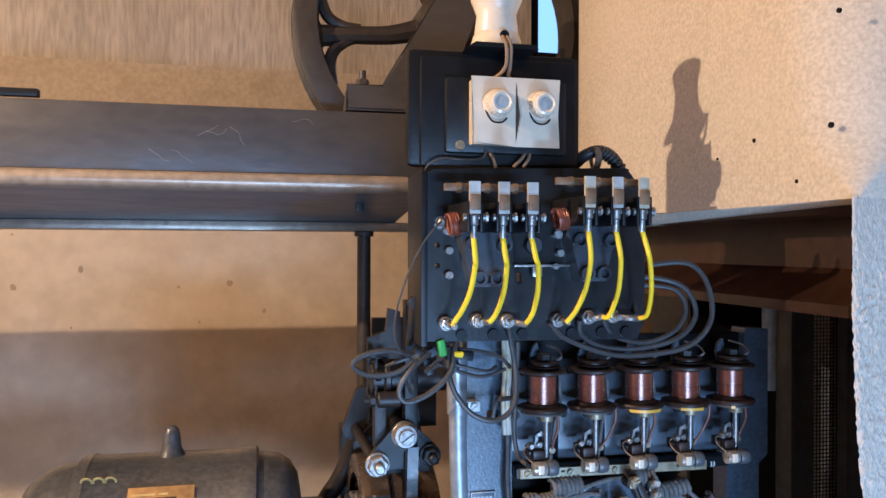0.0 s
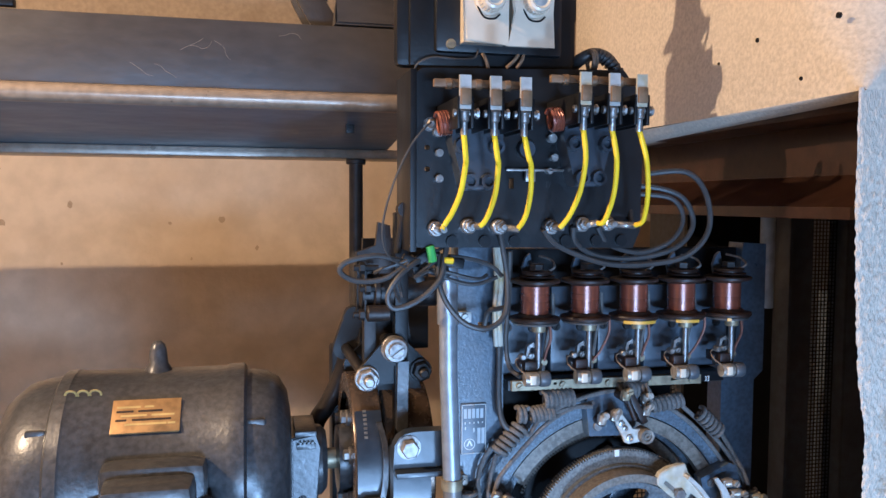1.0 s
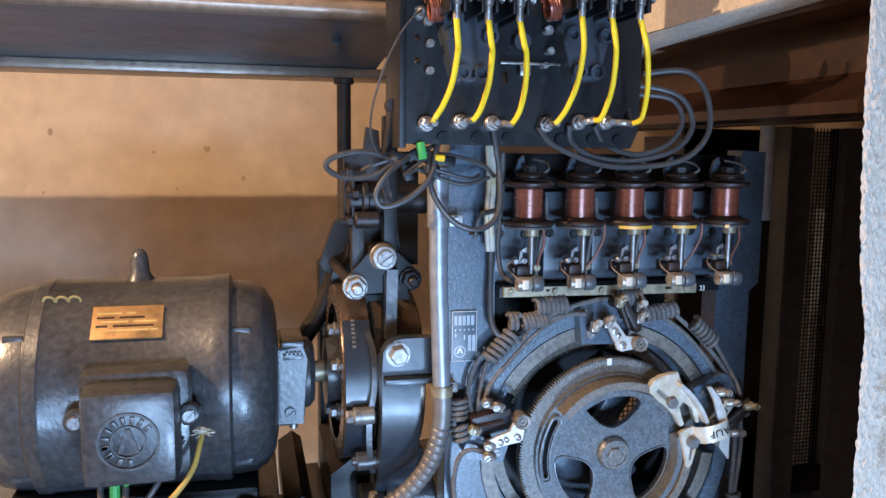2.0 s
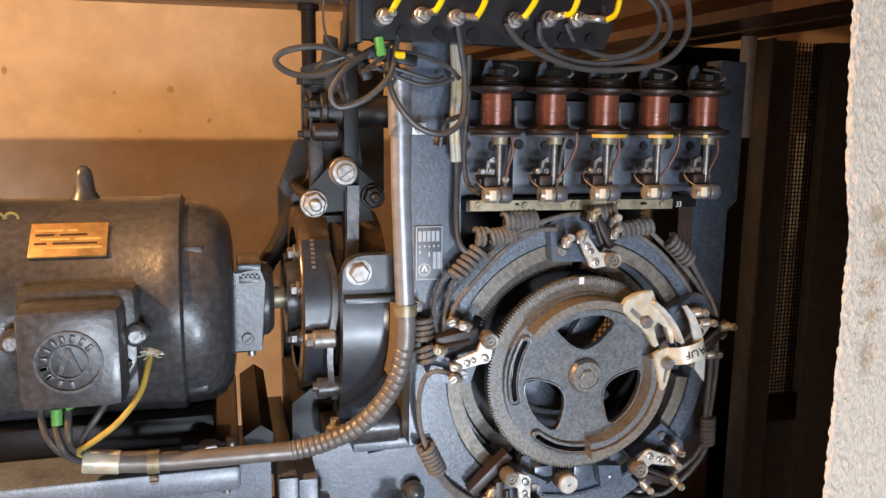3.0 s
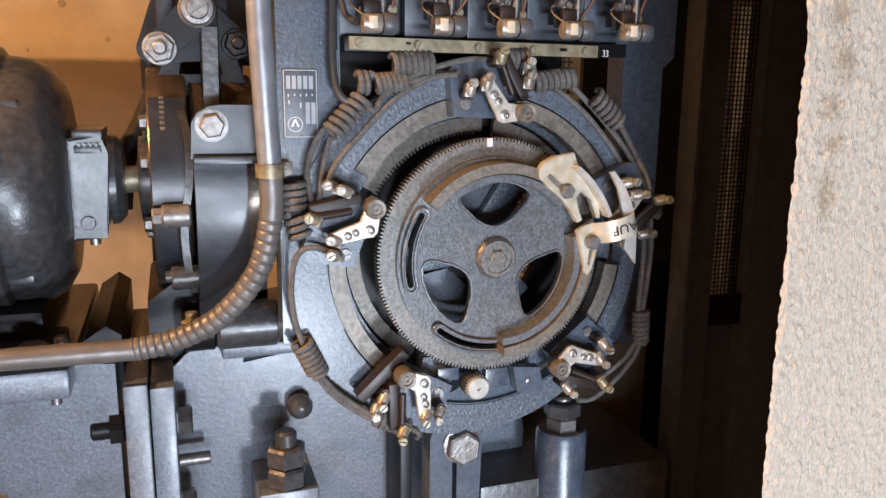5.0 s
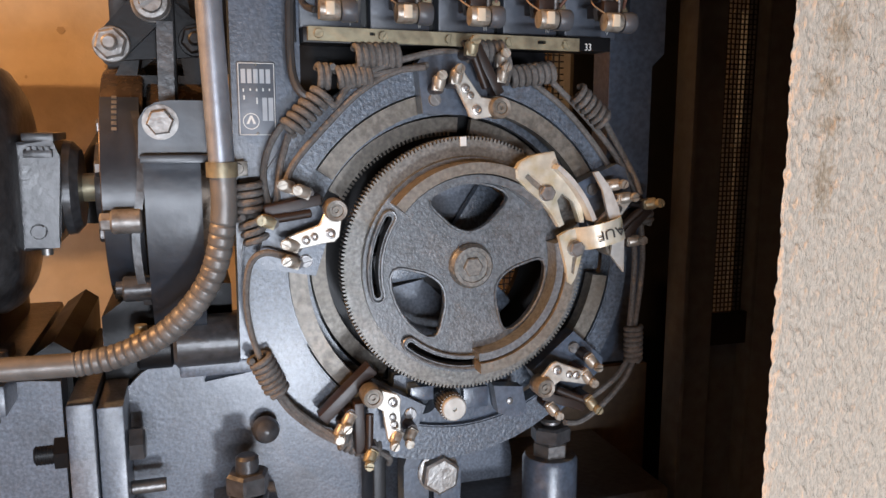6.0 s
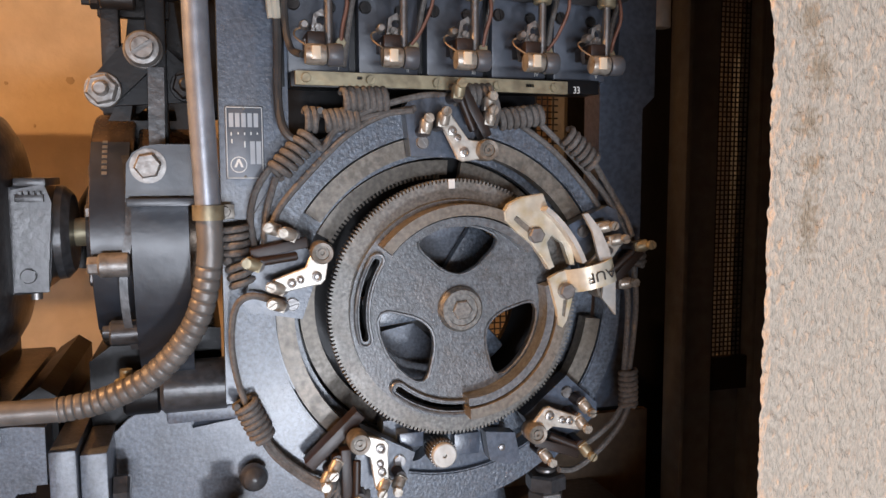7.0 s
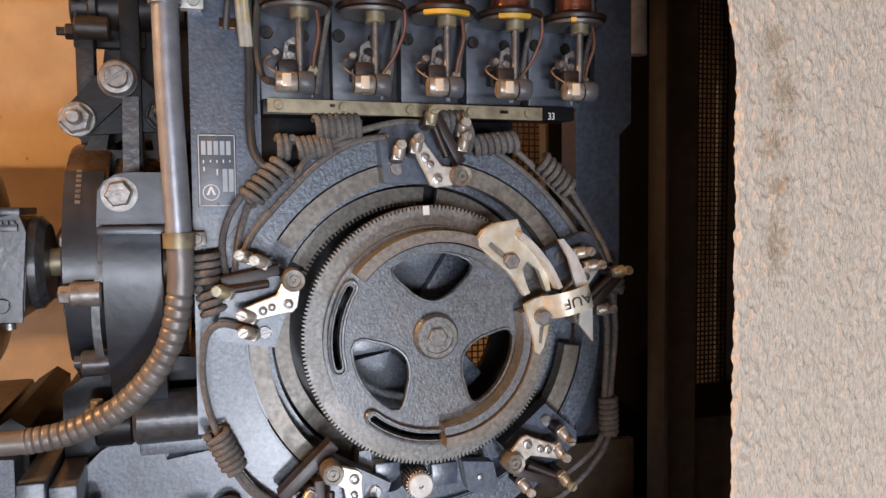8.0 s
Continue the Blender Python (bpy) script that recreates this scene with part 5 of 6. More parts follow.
part("coupling_flange", bm, CAST, gear_case, "grey machined flange")
bm = B()
box(bm, 0.0745, 0.100, 1.095, 1.40, 0.45, 0.948, 0.002)
part("coupling_flange", bm, CAST, gear_case, "grey machined flange")
for z, l in ((0.895, 0.036), (0.79, 0.036)):
    bm = B()
    hexagon(bm, (0.102, 1.125, z), (1, 0, 0), 0.0185, 0.016, 0)
    part("flange_nut", bm, MOTOR, gear_case, "dark hexagon nut")
    bm = B()
    hexagon(bm, (0.030, 1.125, z), (1, 0, 0), 0.0185, 0.016, 0)
    cyl(bm, (0.010, 1.125, z), (0.048, 1.125, z), 0.0115, 14, 0.002)
    for k in range(5):
        cyl(bm, (0.012 + 0.0035 * k, 1.125, z), (0.0135 + 0.0035 * k, 1.125, z), 0.0122, 12)
    part("flange_bolt", bm, BLACK, gear_case, "black threaded bolt and nut")
bm = B()
cyl(bm, (0.100, 1.13, 0.843), (0.136, 1.13, 0.843), 0.0075, 14, 0.001)
part("dowel", bm, STEEL, gear_case, "steel dowel pin")
for x, y, z in ((0.220, 1.095, 0.880),):
    bm = B()
    cyl(bm, (x, y, 0.70), (x, y, z), 0.0125, 16, 0.003)
    part("case_stud", bm, MOTOR, gear_case, "dark stud with lock nuts")
    for zz in (z - 0.040, z - 0.066):
        part("stud_nut", hexagon(B(), (x, y, zz), (0, 0, 1), 0.0235, 0.022, 15), MOTOR, gear_case)
    bm = B()
    box(bm, x - 0.035, x + 0.035, y - 0.02, 1.18, 0.66, z - 0.068, 0.004)
    part("stud_lug", bm, CAST, gear_case)
bm = B()
lathe(bm, (0.245, 1.16, 0.882), (0.1, -1, 0.15), [(0, 0.015), (0.01, 0.0155), (0.018, 0.013), (0.023, 0.006), (0.024, 0)], 20)
part("round_plug", bm, MOTOR, gear_case)
bm = B()
lathe(bm, (0.574, 1.085, 0.60), (0, 0, 1), [(0, 0.033), (0.235, 0.033), (0.240, 0.030), (0.24, 0)], 28)
post = part("spring_post", bm, GREY, gear_case, "grey round stud housing")
part("post_nut", hexagon(B(), (0.574, 1.085, 0.840), (0, 0, 1), 0.0215, 0.018, 0), STEEL, post)
part("post_nut", hexagon(B(), (0.574, 1.085, 0.859), (0, 0, 1), 0.024, 0.018, 22), MOTOR, post)
part("post_tip", cyl(B(), (0.574, 1.085, 0.877), (0.574, 1.085, 0.885), 0.012, 16, 0.003), STEEL, post)
bm = B()
lathe(bm, (0.56, 1.13, 0.889), (1, 0, 0), [(0, 0.008), (0.03, 0.008), (0.032, 0.0105), (0.036, 0.0105), (0.038, 0.008), (0.05, 0.008), (0.052, 0.0105), (0.056, 0.0105), (0.058, 0.006), (0.066, 0.006)], 18)
lathe(bm, (0.548, 1.12, 0.893), (0, -1, 0.1), [(0, 0.012), (0.02, 0.0125), (0.026, 0.009), (0.028, 0)], 18)
part("oil_cock", bm, STEEL, gear_case, "steel oil cock")
bm = B()
box(bm, 0.36, 0.375, 1.10, 1.17, 0.40, 0.90, 0.002)
part("guide_rod", bm, BLACK, gear_case)
bm = B()
box(bm, 0.46, 0.74, 1.08, 1.45, 0.40, 0.775, 0.006)
part("side_foot", bm, MOTOR, gear_case, "dark side foot of the casting")

motor_bed = thing("motor_bed", "grey enamelled cast motor bed with an arched opening", "motor bed")
bm = B()
plate(bm, [(-0.95, 0.40), (-0.50, 0.40), *arc(-0.25, 0.645, 0.255, 180, 0, 20), (0.005, 0.40), (0.040, 0.40), (0.040, 0.972), (0.012, 0.975), (-0.95, 0.975)], 1.12, 1.24)
part("side_casting", bm, CAST, motor_bed)
bm = B()
box(bm, -0.95, 0.000, 1.07, 1.45, 0.955, 0.988, 0.006)
part("top_flange", bm, CAST, motor_bed)
# black lug: the shade below the motor is put into its colour
bm = B()
plate(bm, [(0.006, 0.93), (0.046, 0.93), (0.046, 0.992), (0.030, 1.004), (0.006, 0.988)], 1.16, 1.44)
part("end_lug", bm, BLACK, motor_bed)
for x in (-0.018,):
    bm = B()
    cyl(bm, (x, 1.10, 0.955), (x, 1.10, 0.941), 0.0055, 12)
    part("bolt_tip", bm, STEEL, motor_bed)

# ---- motor ----
motor = thing("electric_motor", "dark grey enamelled electric motor with cast terminal cover", "electric motor")
MY, MZ = 1.27, 1.158
bm = B()
lathe(bm, (-0.325, MY, MZ), (1, 0, 0), [(0, 0.148), (0.004, 0.154), (0.020, 0.156), (0.024, 0.1535), (0.232, 0.1535), (0.236, 0.156), (0.258, 0.156), (0.262, 0.150)], 72)
part("stator_housing", bm, MOTOR, motor)
bm = B()
lathe(bm, (-0.063, MY, MZ), (1, 0, 0), [(0, 0.146), (0.010, 0.146), (0.030, 0.143), (0.048, 0.132), (0.060, 0.112), (0.064, 0.085), (0.064, 0.05)], 64)
bell = part("end_bell", bm, MOTOR, motor)
bm = B()
lathe(bm, (-0.325, MY, MZ), (-1, 0, 0), [(0, 0.146), (0.02, 0.145), (0.045, 0.138), (0.068, 0.118), (0.08, 0.09), (0.082, 0.05)], 64)
part("end_bell", bm, MOTOR, motor)
for sx, s in ((-0.063, 1), (-0.325, -1)):
    for a in (42, 138, 222, 318):
        t = radians(a)
        y, z = MY - 0.132 * math.cos(radians(a)), MZ + 0.132 * math.sin(radians(a))
        bm = B()
        box(bm, min(sx, sx + s * 0.026), max(sx, sx + s * 0.026), y - 0.014, y + 0.014, z - 0.011, z + 0.011, 0.004)
        lug = part("bell_lug", bm, MOTOR, motor)
        part("bell_bolt", cyl(B(), (sx + s * 0.026, y - 0.004, z), (sx + s * 0.033, y - 0.004, z), 0.0055, 10, 0.001), ZINC, lug)
bm = B()
plate(bm, [(0.0, 1.095), (0.034, 1.100), (0.040, 1.12), (0.040, 1.195), (0.034, 1.212), (0.0, 1.212)], 1.205, 1.335)
bmesh.ops.bevel(bm, geom=[e for e in bm.edges if len(e.link_faces) == 2 and e.calc_face_angle(0) > 0.7], offset=0.003, segments=2, affect="EDGES")
housing = part("bearing_housing", bm, MOTOR, motor)
bm = B()
slotted(bm, (0.017, 1.205, 1.116), 0.0085, 0.004, 35)
part("housing_screw", bm, MOTOR, housing)
bm = B()
box(bm, 0.008, 0.036, 1.200, 1.235, 1.196, 1.2045, 0.001)
for k in range(4):
    box(bm, 0.012 + 0.006 * k, 0.0155 + 0.006 * k, 1.199, 1.206, 1.204, 1.2075)
part("oil_lid", bm, MOTOR, housing)
part("oil_lid_top", box(B(), 0.006, 0.038, 1.205, 1.30, 1.213, 1.222, 0.002), MOTOR, housing)
part("drip_plug", cyl(B(), (0.022, 1.215, 1.096), (0.022, 1.215, 1.089), 0.006, 12), ZINC, housing)
bm = B()
lathe(bm, (0.040, MY, MZ), (1, 0, 0), [(0, 0.055), (0.008, 0.054), (0.016, 0.045), (0.017, 0.02)], 32)
part("bearing_cap", bm, MOTOR, motor)
part("shaft", cyl(B(), (0.05, MY, MZ), (0.13, MY, MZ), 0.0165, 20), BRASS, motor, "oily bronze-coloured shaft")
# lifting eye
bm = B()
lathe(bm, (-0.193, MY, 1.306), (0, 0, 1), [(0, 0.022), (0.006, 0.020), (0.015, 0.0145), (0.035, 0.0125), (0.044, 0.0100), (0.049, 0.005), (0.050, 0)], 24)
part("lifting_peg", bm, MOTOR, motor)
# stripe writing painted on top
for k in range(3):
    y, z = MY - 0.1545 * math.cos(radians(62)), MZ + 0.1545 * math.sin(radians(62))
    m4 = Matrix.Translation((-0.300 + 0.016 * k, y - 0.0008, z + 0.0008)) @ Matrix.Rotation(radians(28), 4, "X")
    bm = B()
    sector(bm, 0, 0, 0.0058, 0.0088, 0, 360, -0.0006, 0.0006, 18)
    bmesh.ops.transform(bm, matrix=m4, verts=bm.verts)
    part("painted_mark", bm, GOLD_INK, motor, "gold painted ring mark")


def on_motor(a):
    """The place and turn of the motor's skin, a degrees up from the front."""
    return Matrix.Translation((0, MY - 0.1545 * math.cos(radians(a)), MZ + 0.1545 * math.sin(radians(a)))) @ Matrix.Rotation(radians(-a), 4, "X")


bm = B()
box(bm, -0.242, -0.152, -0.0022, 0.0015, -0.0262, 0.0262, 0.0008)
bmesh.ops.transform(bm, matrix=on_motor(46), verts=bm.verts)
plate_ob = part("nameplate", bm, PLATE_BRASS, motor, "worn brass nameplate")
for r in range(5):
    for x0, x1 in (((-0.236, -0.205), (-0.200, -0.188)), ((-0.236, -0.214), (-0.208, -0.176)), ((-0.230, -0.196), (-0.190, -0.160)), ((-0.236, -0.222), (-0.215, -0.164)), ((-0.224, -0.17), (-0.168, -0.158)))[r]:
        bm = B()
        box(bm, x0, x1, -0.0027, -0.002, 0.0125 - 0.0068 * r, 0.0155 - 0.0068 * r)
        bmesh.ops.transform(bm, matrix=on_motor(46), verts=bm.verts)
        part("print_bar", bm, BAKELITE if r % 2 else GOLD_INK, plate_ob, smooth=0)
# terminal cover
bm = B()
box(bm, -0.250, -0.114, 1.088, 1.14, 1.080, 1.222, 0.016)
part("terminal_base", bm, MOTOR, motor)
bm = B()
box(bm, -0.243, -0.125, 1.040, 1.094, 1.086, 1.212, 0.014)
for v in bm.verts:
    k = (1.094 - v.co.y) / 0.054
    v.co.x = -0.184 + (v.co.x + 0.184) * (1 - 0.06 * k)
    v.co.z = 1.149 + (v.co.z - 1.149) * (1 - 0.06 * k)
cover = part("terminal_cover", bm, MOTOR, motor)
bm = B()
sector(bm, -0.184, 1.148, 0.0335, 0.0365, 0, 360, 1.0365, 1.041, 48)
part("emblem_ring", bm, MOTOR, cover)
bm = B()
sector(bm, -0.184, 1.148, 0.0185, 0.0205, 0, 360, 1.0365, 1.041, 36)
part("emblem_ring", bm, MOTOR, cover)
for k in range(13):
    a = 215 - 22.5 * k if k < 9 else -35 - 27 * (k - 8) - 25
    t = radians(a)
    bm = B()
    box(bm, -0.0045, 0.0045, 1.0368, 1.041, -0.0026, 0.0026, 0.0006, Matrix.Translation((-0.184 + 0.027 * math.cos(t), 0, 1.148 + 0.027 * math.sin(t))) @ Matrix.Rotation(-t, 4, "Y"))
    part("raised_bar", bm, MOTOR, cover)
bm = B()
plate(bm, [(-0.197, 1.135), (-0.192, 1.134), (-0.184, 1.154), (-0.176, 1.134), (-0.171, 1.135), (-0.182, 1.164), (-0.186, 1.164)], 1.0365, 1.041)
part("emblem_mark", bm, MOTOR, cover)
for x in (-0.1165, -0.2525):
    bm = B()
    lathe(bm, (x, 1.094, 1.162), (0, -1, 0), [(0, 0.015), (0.010, 0.014), (0.012, 0.010), (0.012, 0.0)], 20)
    ear = part("cover_ear", bm, MOTOR, motor)
    bm = B()
    slotted(bm, (x, 1.082, 1.162), 0.0085, 0.005, 50)
    part("cover_screw", bm, STEEL, ear, "slotted steel cover screw")
# foot coloured black for the shade under the motor
bm = B()
box(bm, -0.36, -0.03, 1.15, 1.39, 0.986, 1.03, 0.010)
part("foot", bm, BLACK, motor)
bm = B()
box(bm, -0.075, -0.01, 1.125, 1.18, 0.988, 1.003, 0.003)
part("foot_pad", bm, BLACK, motor)
bm = B()
lathe(bm, (-0.038, 1.115, 0.990), (0, 0, 1), [(0, 0.018), (0.003, 0.018), (0.004, 0.016)], 22)
hexagon(bm, (-0.038, 1.115, 0.994), (0, 0, 1), 0.015, 0.011, 10)
part("foot_bolt", bm, STEEL, motor, "steel hexagon foot bolt")
part("foot_pin", cyl(B(), (-0.010, 1.11, 0.985), (-0.010, 1.11, 1.012), 0.007, 14, 0.001), STEEL, motor, "steel foot pin")

# leads out of the terminal cover
for k, (mat, name, label, pts, r) in enumerate((
        (RUBBER, "motor_lead", "grey-black motor lead below the terminal cover", [(-0.222, 1.07, 1.10), (-0.222, 1.062, 1.075), (-0.214, 1.05, 1.055), (-0.200, 1.052, 1.034), (-0.178, 1.062, 1.020)], 0.0040),
        (RUBBER, "motor_lead", "grey-black motor lead below the terminal cover", [(-0.206, 1.07, 1.10), (-0.207, 1.058, 1.07), (-0.200, 1.045, 1.048), (-0.193, 1.050, 1.030), (-0.176, 1.062, 1.017)], 0.0042),
        (RUBBER, "motor_lead", "grey-black motor lead below the terminal cover", [(-0.192, 1.07, 1.10), (-0.192, 1.056, 1.08), (-0.191, 1.045, 1.058), (-0.190, 1.052, 1.040), (-0.176, 1.064, 1.023)], 0.0042),
        (RUBBER, "motor_lead", "grey-black motor lead below the terminal cover", [(-0.125, 1.085, 1.130), (-0.140, 1.075, 1.105), (-0.160, 1.060, 1.075), (-0.178, 1.060, 1.048), (-0.178, 1.064, 1.025)], 0.0040),
        (SOILED, "earth_lead", "dirty yellow earth lead from the motor to conduit", [(-0.100, 1.085, 1.142), (-0.103, 1.070, 1.128), (-0.112, 1.055, 1.100), (-0.135, 1.042, 1.072), (-0.165, 1.046, 1.048), (-0.184, 1.055, 1.034), (-0.178, 1.062, 1.020)], 0.0036))):
    bm = B()
    wire(bm, pts, r, 10)
    tagged(part(name, bm, mat), label, "wire", "leads out of the motor")
bm = B()
wire(bm, [(-0.108, 1.078, 1.143), (-0.100, 1.070, 1.146), (-0.092, 1.074, 1.141)], 0.0045, 7)
for k in range(9):
    a = k * 2.4
    wire(bm, [(-0.100, 1.072, 1.143), (-0.100 + 0.010 * math.cos(a), 1.066 + 0.004 * math.sin(3 * a), 1.143 + 0.005 * math.sin(a)), (-0.100 + 0.016 * math.cos(a), 1.067, 1.142 + 0.006 * math.sin(a))], 0.0007, 4, steps=3)
tagged(part("frayed_braid", bm, GREASY), "frayed pale cable braid beside the cover", "cable end")
for pts, r in (([(-0.205, 1.060, 1.086), (-0.2045, 1.056, 1.068)], 0.0064), ([(-0.1935, 1.060, 1.098), (-0.186, 1.056, 1.088)], 0.0075)):
    bm = B()
    sweep(bm, [Vector(p) for p in pts], r, 10)
    tagged(part("tape_band", bm, GREEN), "bright green tape round a motor lead", "tape", "green tape on the leads")

# ---- brake and coupling ----
brake = thing("brake_drum", "steel brake drum on the motor shaft", "brake drum")
bm = B()
lathe(bm, (0.088, MY, MZ), (1, 0, 0), [(0, 0.105), (0, 0.134), (0.003, 0.136), (0.040, 0.136), (0.043, 0.134), (0.043, 0.105), (0.035, 0.100), (0.008, 0.100)], 72, caps=False)
part("coupling_rim", bm, RIM, brake, "worn steel coupling rim")
bm = B()
lathe(bm, (0.108, MY, MZ), (1, 0, 0), [(0, 0.03), (0, 0.10), (0.012, 0.101), (0.012, 0.03)], 48)
part("coupling_disc", bm, MOTOR, brake)
bm = B()
lathe(bm, (0.134, MY, MZ), (1, 0, 0), [(0, 0.03), (0, 0.126), (0.002, 0.128), (0.072, 0.128), (0.074, 0.126), (0.074, 0.03)], 72)
part("drum", bm, RIM, brake)
for a in (20, 70, 140, 200, 250, 320):
    y, z = MY - 0.075 * math.cos(radians(a)), MZ + 0.075 * math.sin(radians(a))
    bm = B()
    cyl(bm, (0.085, y, z), (0.108, y, z), 0.013, 16, 0.002)
    hexagon(bm, (0.085, y, z), (-1, 0, 0), 0.009, 0.008, a)
    part("coupling_bolt", bm, STEEL, brake)
bm = B()
lathe(bm, (0.060, MY - 0.002, MZ), (1, 0, 0), [(0.012, 0.03), (0.014, 0.052), (0.03, 0.055), (0.045, 0.05)], 36)
part("shaft_collar", bm, MOTOR, brake)

front_shoe = thing("brake_shoe", "grey cast brake shoe arm against the drum", "brake shoe")


def shoe_arm(x0, x1, r0, r1, a0, a1, mat, name, label=""):
    """A curved block that lies round the drum's front between two angles."""
    bm = B()
    n = 14
    rows = []
    for i in range(n + 1):
        a = radians(a0 + (a1 - a0) * i / n)
        rows.append([bm.verts.new((x, MY - r * math.cos(a), MZ + r * math.sin(a))) for x, r in ((x0, r0), (x1, r0), (x1, r1), (x0, r1))])
    for p, q in zip(rows, rows[1:]):
        for k in range(4):
            bm.faces.new((p[k], p[(k + 1) % 4], q[(k + 1) % 4], q[k]))
    bm.faces.new(rows[0])
    bm.faces.new(rows[-1][::-1])
    bmesh.ops.bevel(bm, geom=[e for e in bm.edges if len(e.link_faces) == 2 and e.calc_face_angle(0) > 0.7], offset=0.002, segments=2, affect="EDGES")
    return part(name, bm, mat, front_shoe, label)


shoe_arm(0.133, 0.186, 0.165, 0.195, -62, 22, ARM, "shoe_casting")
shoe_arm(0.137, 0.182, 0.130, 0.164, -50, 26, BLACK, "lining")
shoe_arm(0.090, 0.128, 0.138, 0.146, -42, 44, ARM, "guard_strip")
for k in range(7):
    a = radians(28 + 2.6 * k)
    bm = B()
    box(bm, 0.1015, 0.1065, -0.0006, 0.0006, -0.0018, 0.0018, 0, Matrix.Translation((0, MY - 0.1463 * math.cos(a), MZ + 0.1463 * math.sin(a))) @ Matrix.Rotation(-a, 4, "X"))
    part("stamped_bar", bm, DULL, front_shoe, "stamped pale mark bar")
bm = B()
strap = smooth_path([(0.124, 1.150, 1.245), (0.129, 1.122, 1.215), (0.128, 1.113, 1.170), (0.121, 1.112, 1.125), (0.122, 1.116, 1.080), (0.128, 1.125, 1.045)], steps=6)
for k, p in enumerate(strap):
    strap[k] = [bm.verts.new((p.x + dx, p.y + dy, p.z)) for dx, dy in ((-0.004, 0), (0.004, 0), (0.004, 0.006), (-0.004, 0.006))]
for p, q in zip(strap, strap[1:]):
    for k in range(4):
        bm.faces.new((p[k], p[(k + 1) % 4], q[(k + 1) % 4], q[k]))
bm.faces.new(strap[0])
bm.faces.new(strap[-1][::-1])
part("curved_strap", bm, MOTOR, front_shoe, "curved dark steel strap")
bm = B()
cyl(bm, (0.098, 1.112, 1.135), (0.128, 1.112, 1.135), 0.0125, 18, 0.002)
hexagon(bm, (0.098, 1.112, 1.135), (-1, 0, 0), 0.0095, 0.010, 0)
part("strap_bolt", bm, NUT, front_shoe, "worn steel strap bolt")
bm = B()
plate(bm, [(0.130, 1.200), (0.200, 1.200), (0.200, 1.254), (0.160, 1.254), (0.148, 1.252), (0.138, 1.246), (0.132, 1.236)], 1.062, 1.085)
part("adjuster_block", bm, ARM, front_shoe)
bm = B()
box(bm, 0.132, 0.196, 1.045, 1.09, 1.196, 1.2035, 0.001)
part("adjuster_shelf", bm, ARM, front_shoe)
bm = B()
lathe(bm, (0.1515, 1.062, 1.2335), (0, -1, 0), [(0, 0.0165), (0.002, 0.0165)], 24)
hexagon(bm, (0.1515, 1.060, 1.2335), (0, -1, 0), 0.0125, 0.013, 8)
part("adjuster_bolt", bm, NUT, front_shoe, "zinc hexagon adjuster bolt")
bm = B()
cyl(bm, (0.104, 1.13, 1.062), (0.136, 1.13, 1.062), 0.0135, 18, 0.002)
cyl(bm, (0.098, 1.125, 1.065), (0.106, 1.125, 1.065), 0.0065, 12)
part("lower_pin", bm, MOTOR, front_shoe)
bm = B()
box(bm, 0.148, 0.168, 1.155, 1.18, 1.20, 1.55, 0.002)
part("upright_arm", bm, BLACK, front_shoe)
bm = B()
hexagon(bm, (0.122, 1.085, 1.013), (0, 0, 1), 0.011, 0.012, 0)
cyl(bm, (0.122, 1.085, 1.02), (0.122, 1.085, 1.034), 0.006, 12)
part("spring_nut", bm, BRASS, front_shoe, "small brass nut")

rear = thing("rear_brake_with_shade", "rear brake arm, with black bodies added for the dark behind", "brake casting")
# black bodies added to hide the wall and darken the space behind the drum
bm = B()
box(bm, 0.078, 0.215, 1.405, 1.46, 0.93, 1.31, 0.006)
part("rear_arm", bm, BLACK, rear)
bm = B()
plate(bm, [(0.075, 0.93), (0.215, 0.93), (0.215, 1.05), (0.13, 1.06), (0.075, 1.02)], 1.19, 1.405)
part("rear_foot", bm, BLACK, rear)

# black plate added to keep the gap behind the linkage dark
bm = B()
plate(bm, [(0.130, 1.30), (0.255, 1.30), (0.255, 1.50), (0.136, 1.50)], 1.425, 1.445)
part("back_plate", bm, BLACK, rear)
bm = B()
plate(bm, arc(0.112, 1.372, 0.017, 10, 150, 8) + arc(0.094, 1.318, 0.018, 150, 330, 10), 1.350, 1.372)
part("rear_link", bm, IRON, rear, "brown-black rear brake link")
bm = B()
wire(bm, [(0.108, 1.39, 1.320), (0.098, 1.40, 1.270), (0.075, 1.41, 1.215), (0.050, 1.42, 1.170), (0.040, 1.42, 1.10)], 0.016, 12, steps=6)
part("rear_arm_tube", bm, IRON, rear, "curved brown-black rear brake arm")

# release lever on top of the brake
lever = thing("brake_lever", "dark brake release linkage with bright slotted bolts", "brake linkage")
L1, L2, L3 = (0.146, 1.353), (0.106, 1.311), (0.187, 1.318)
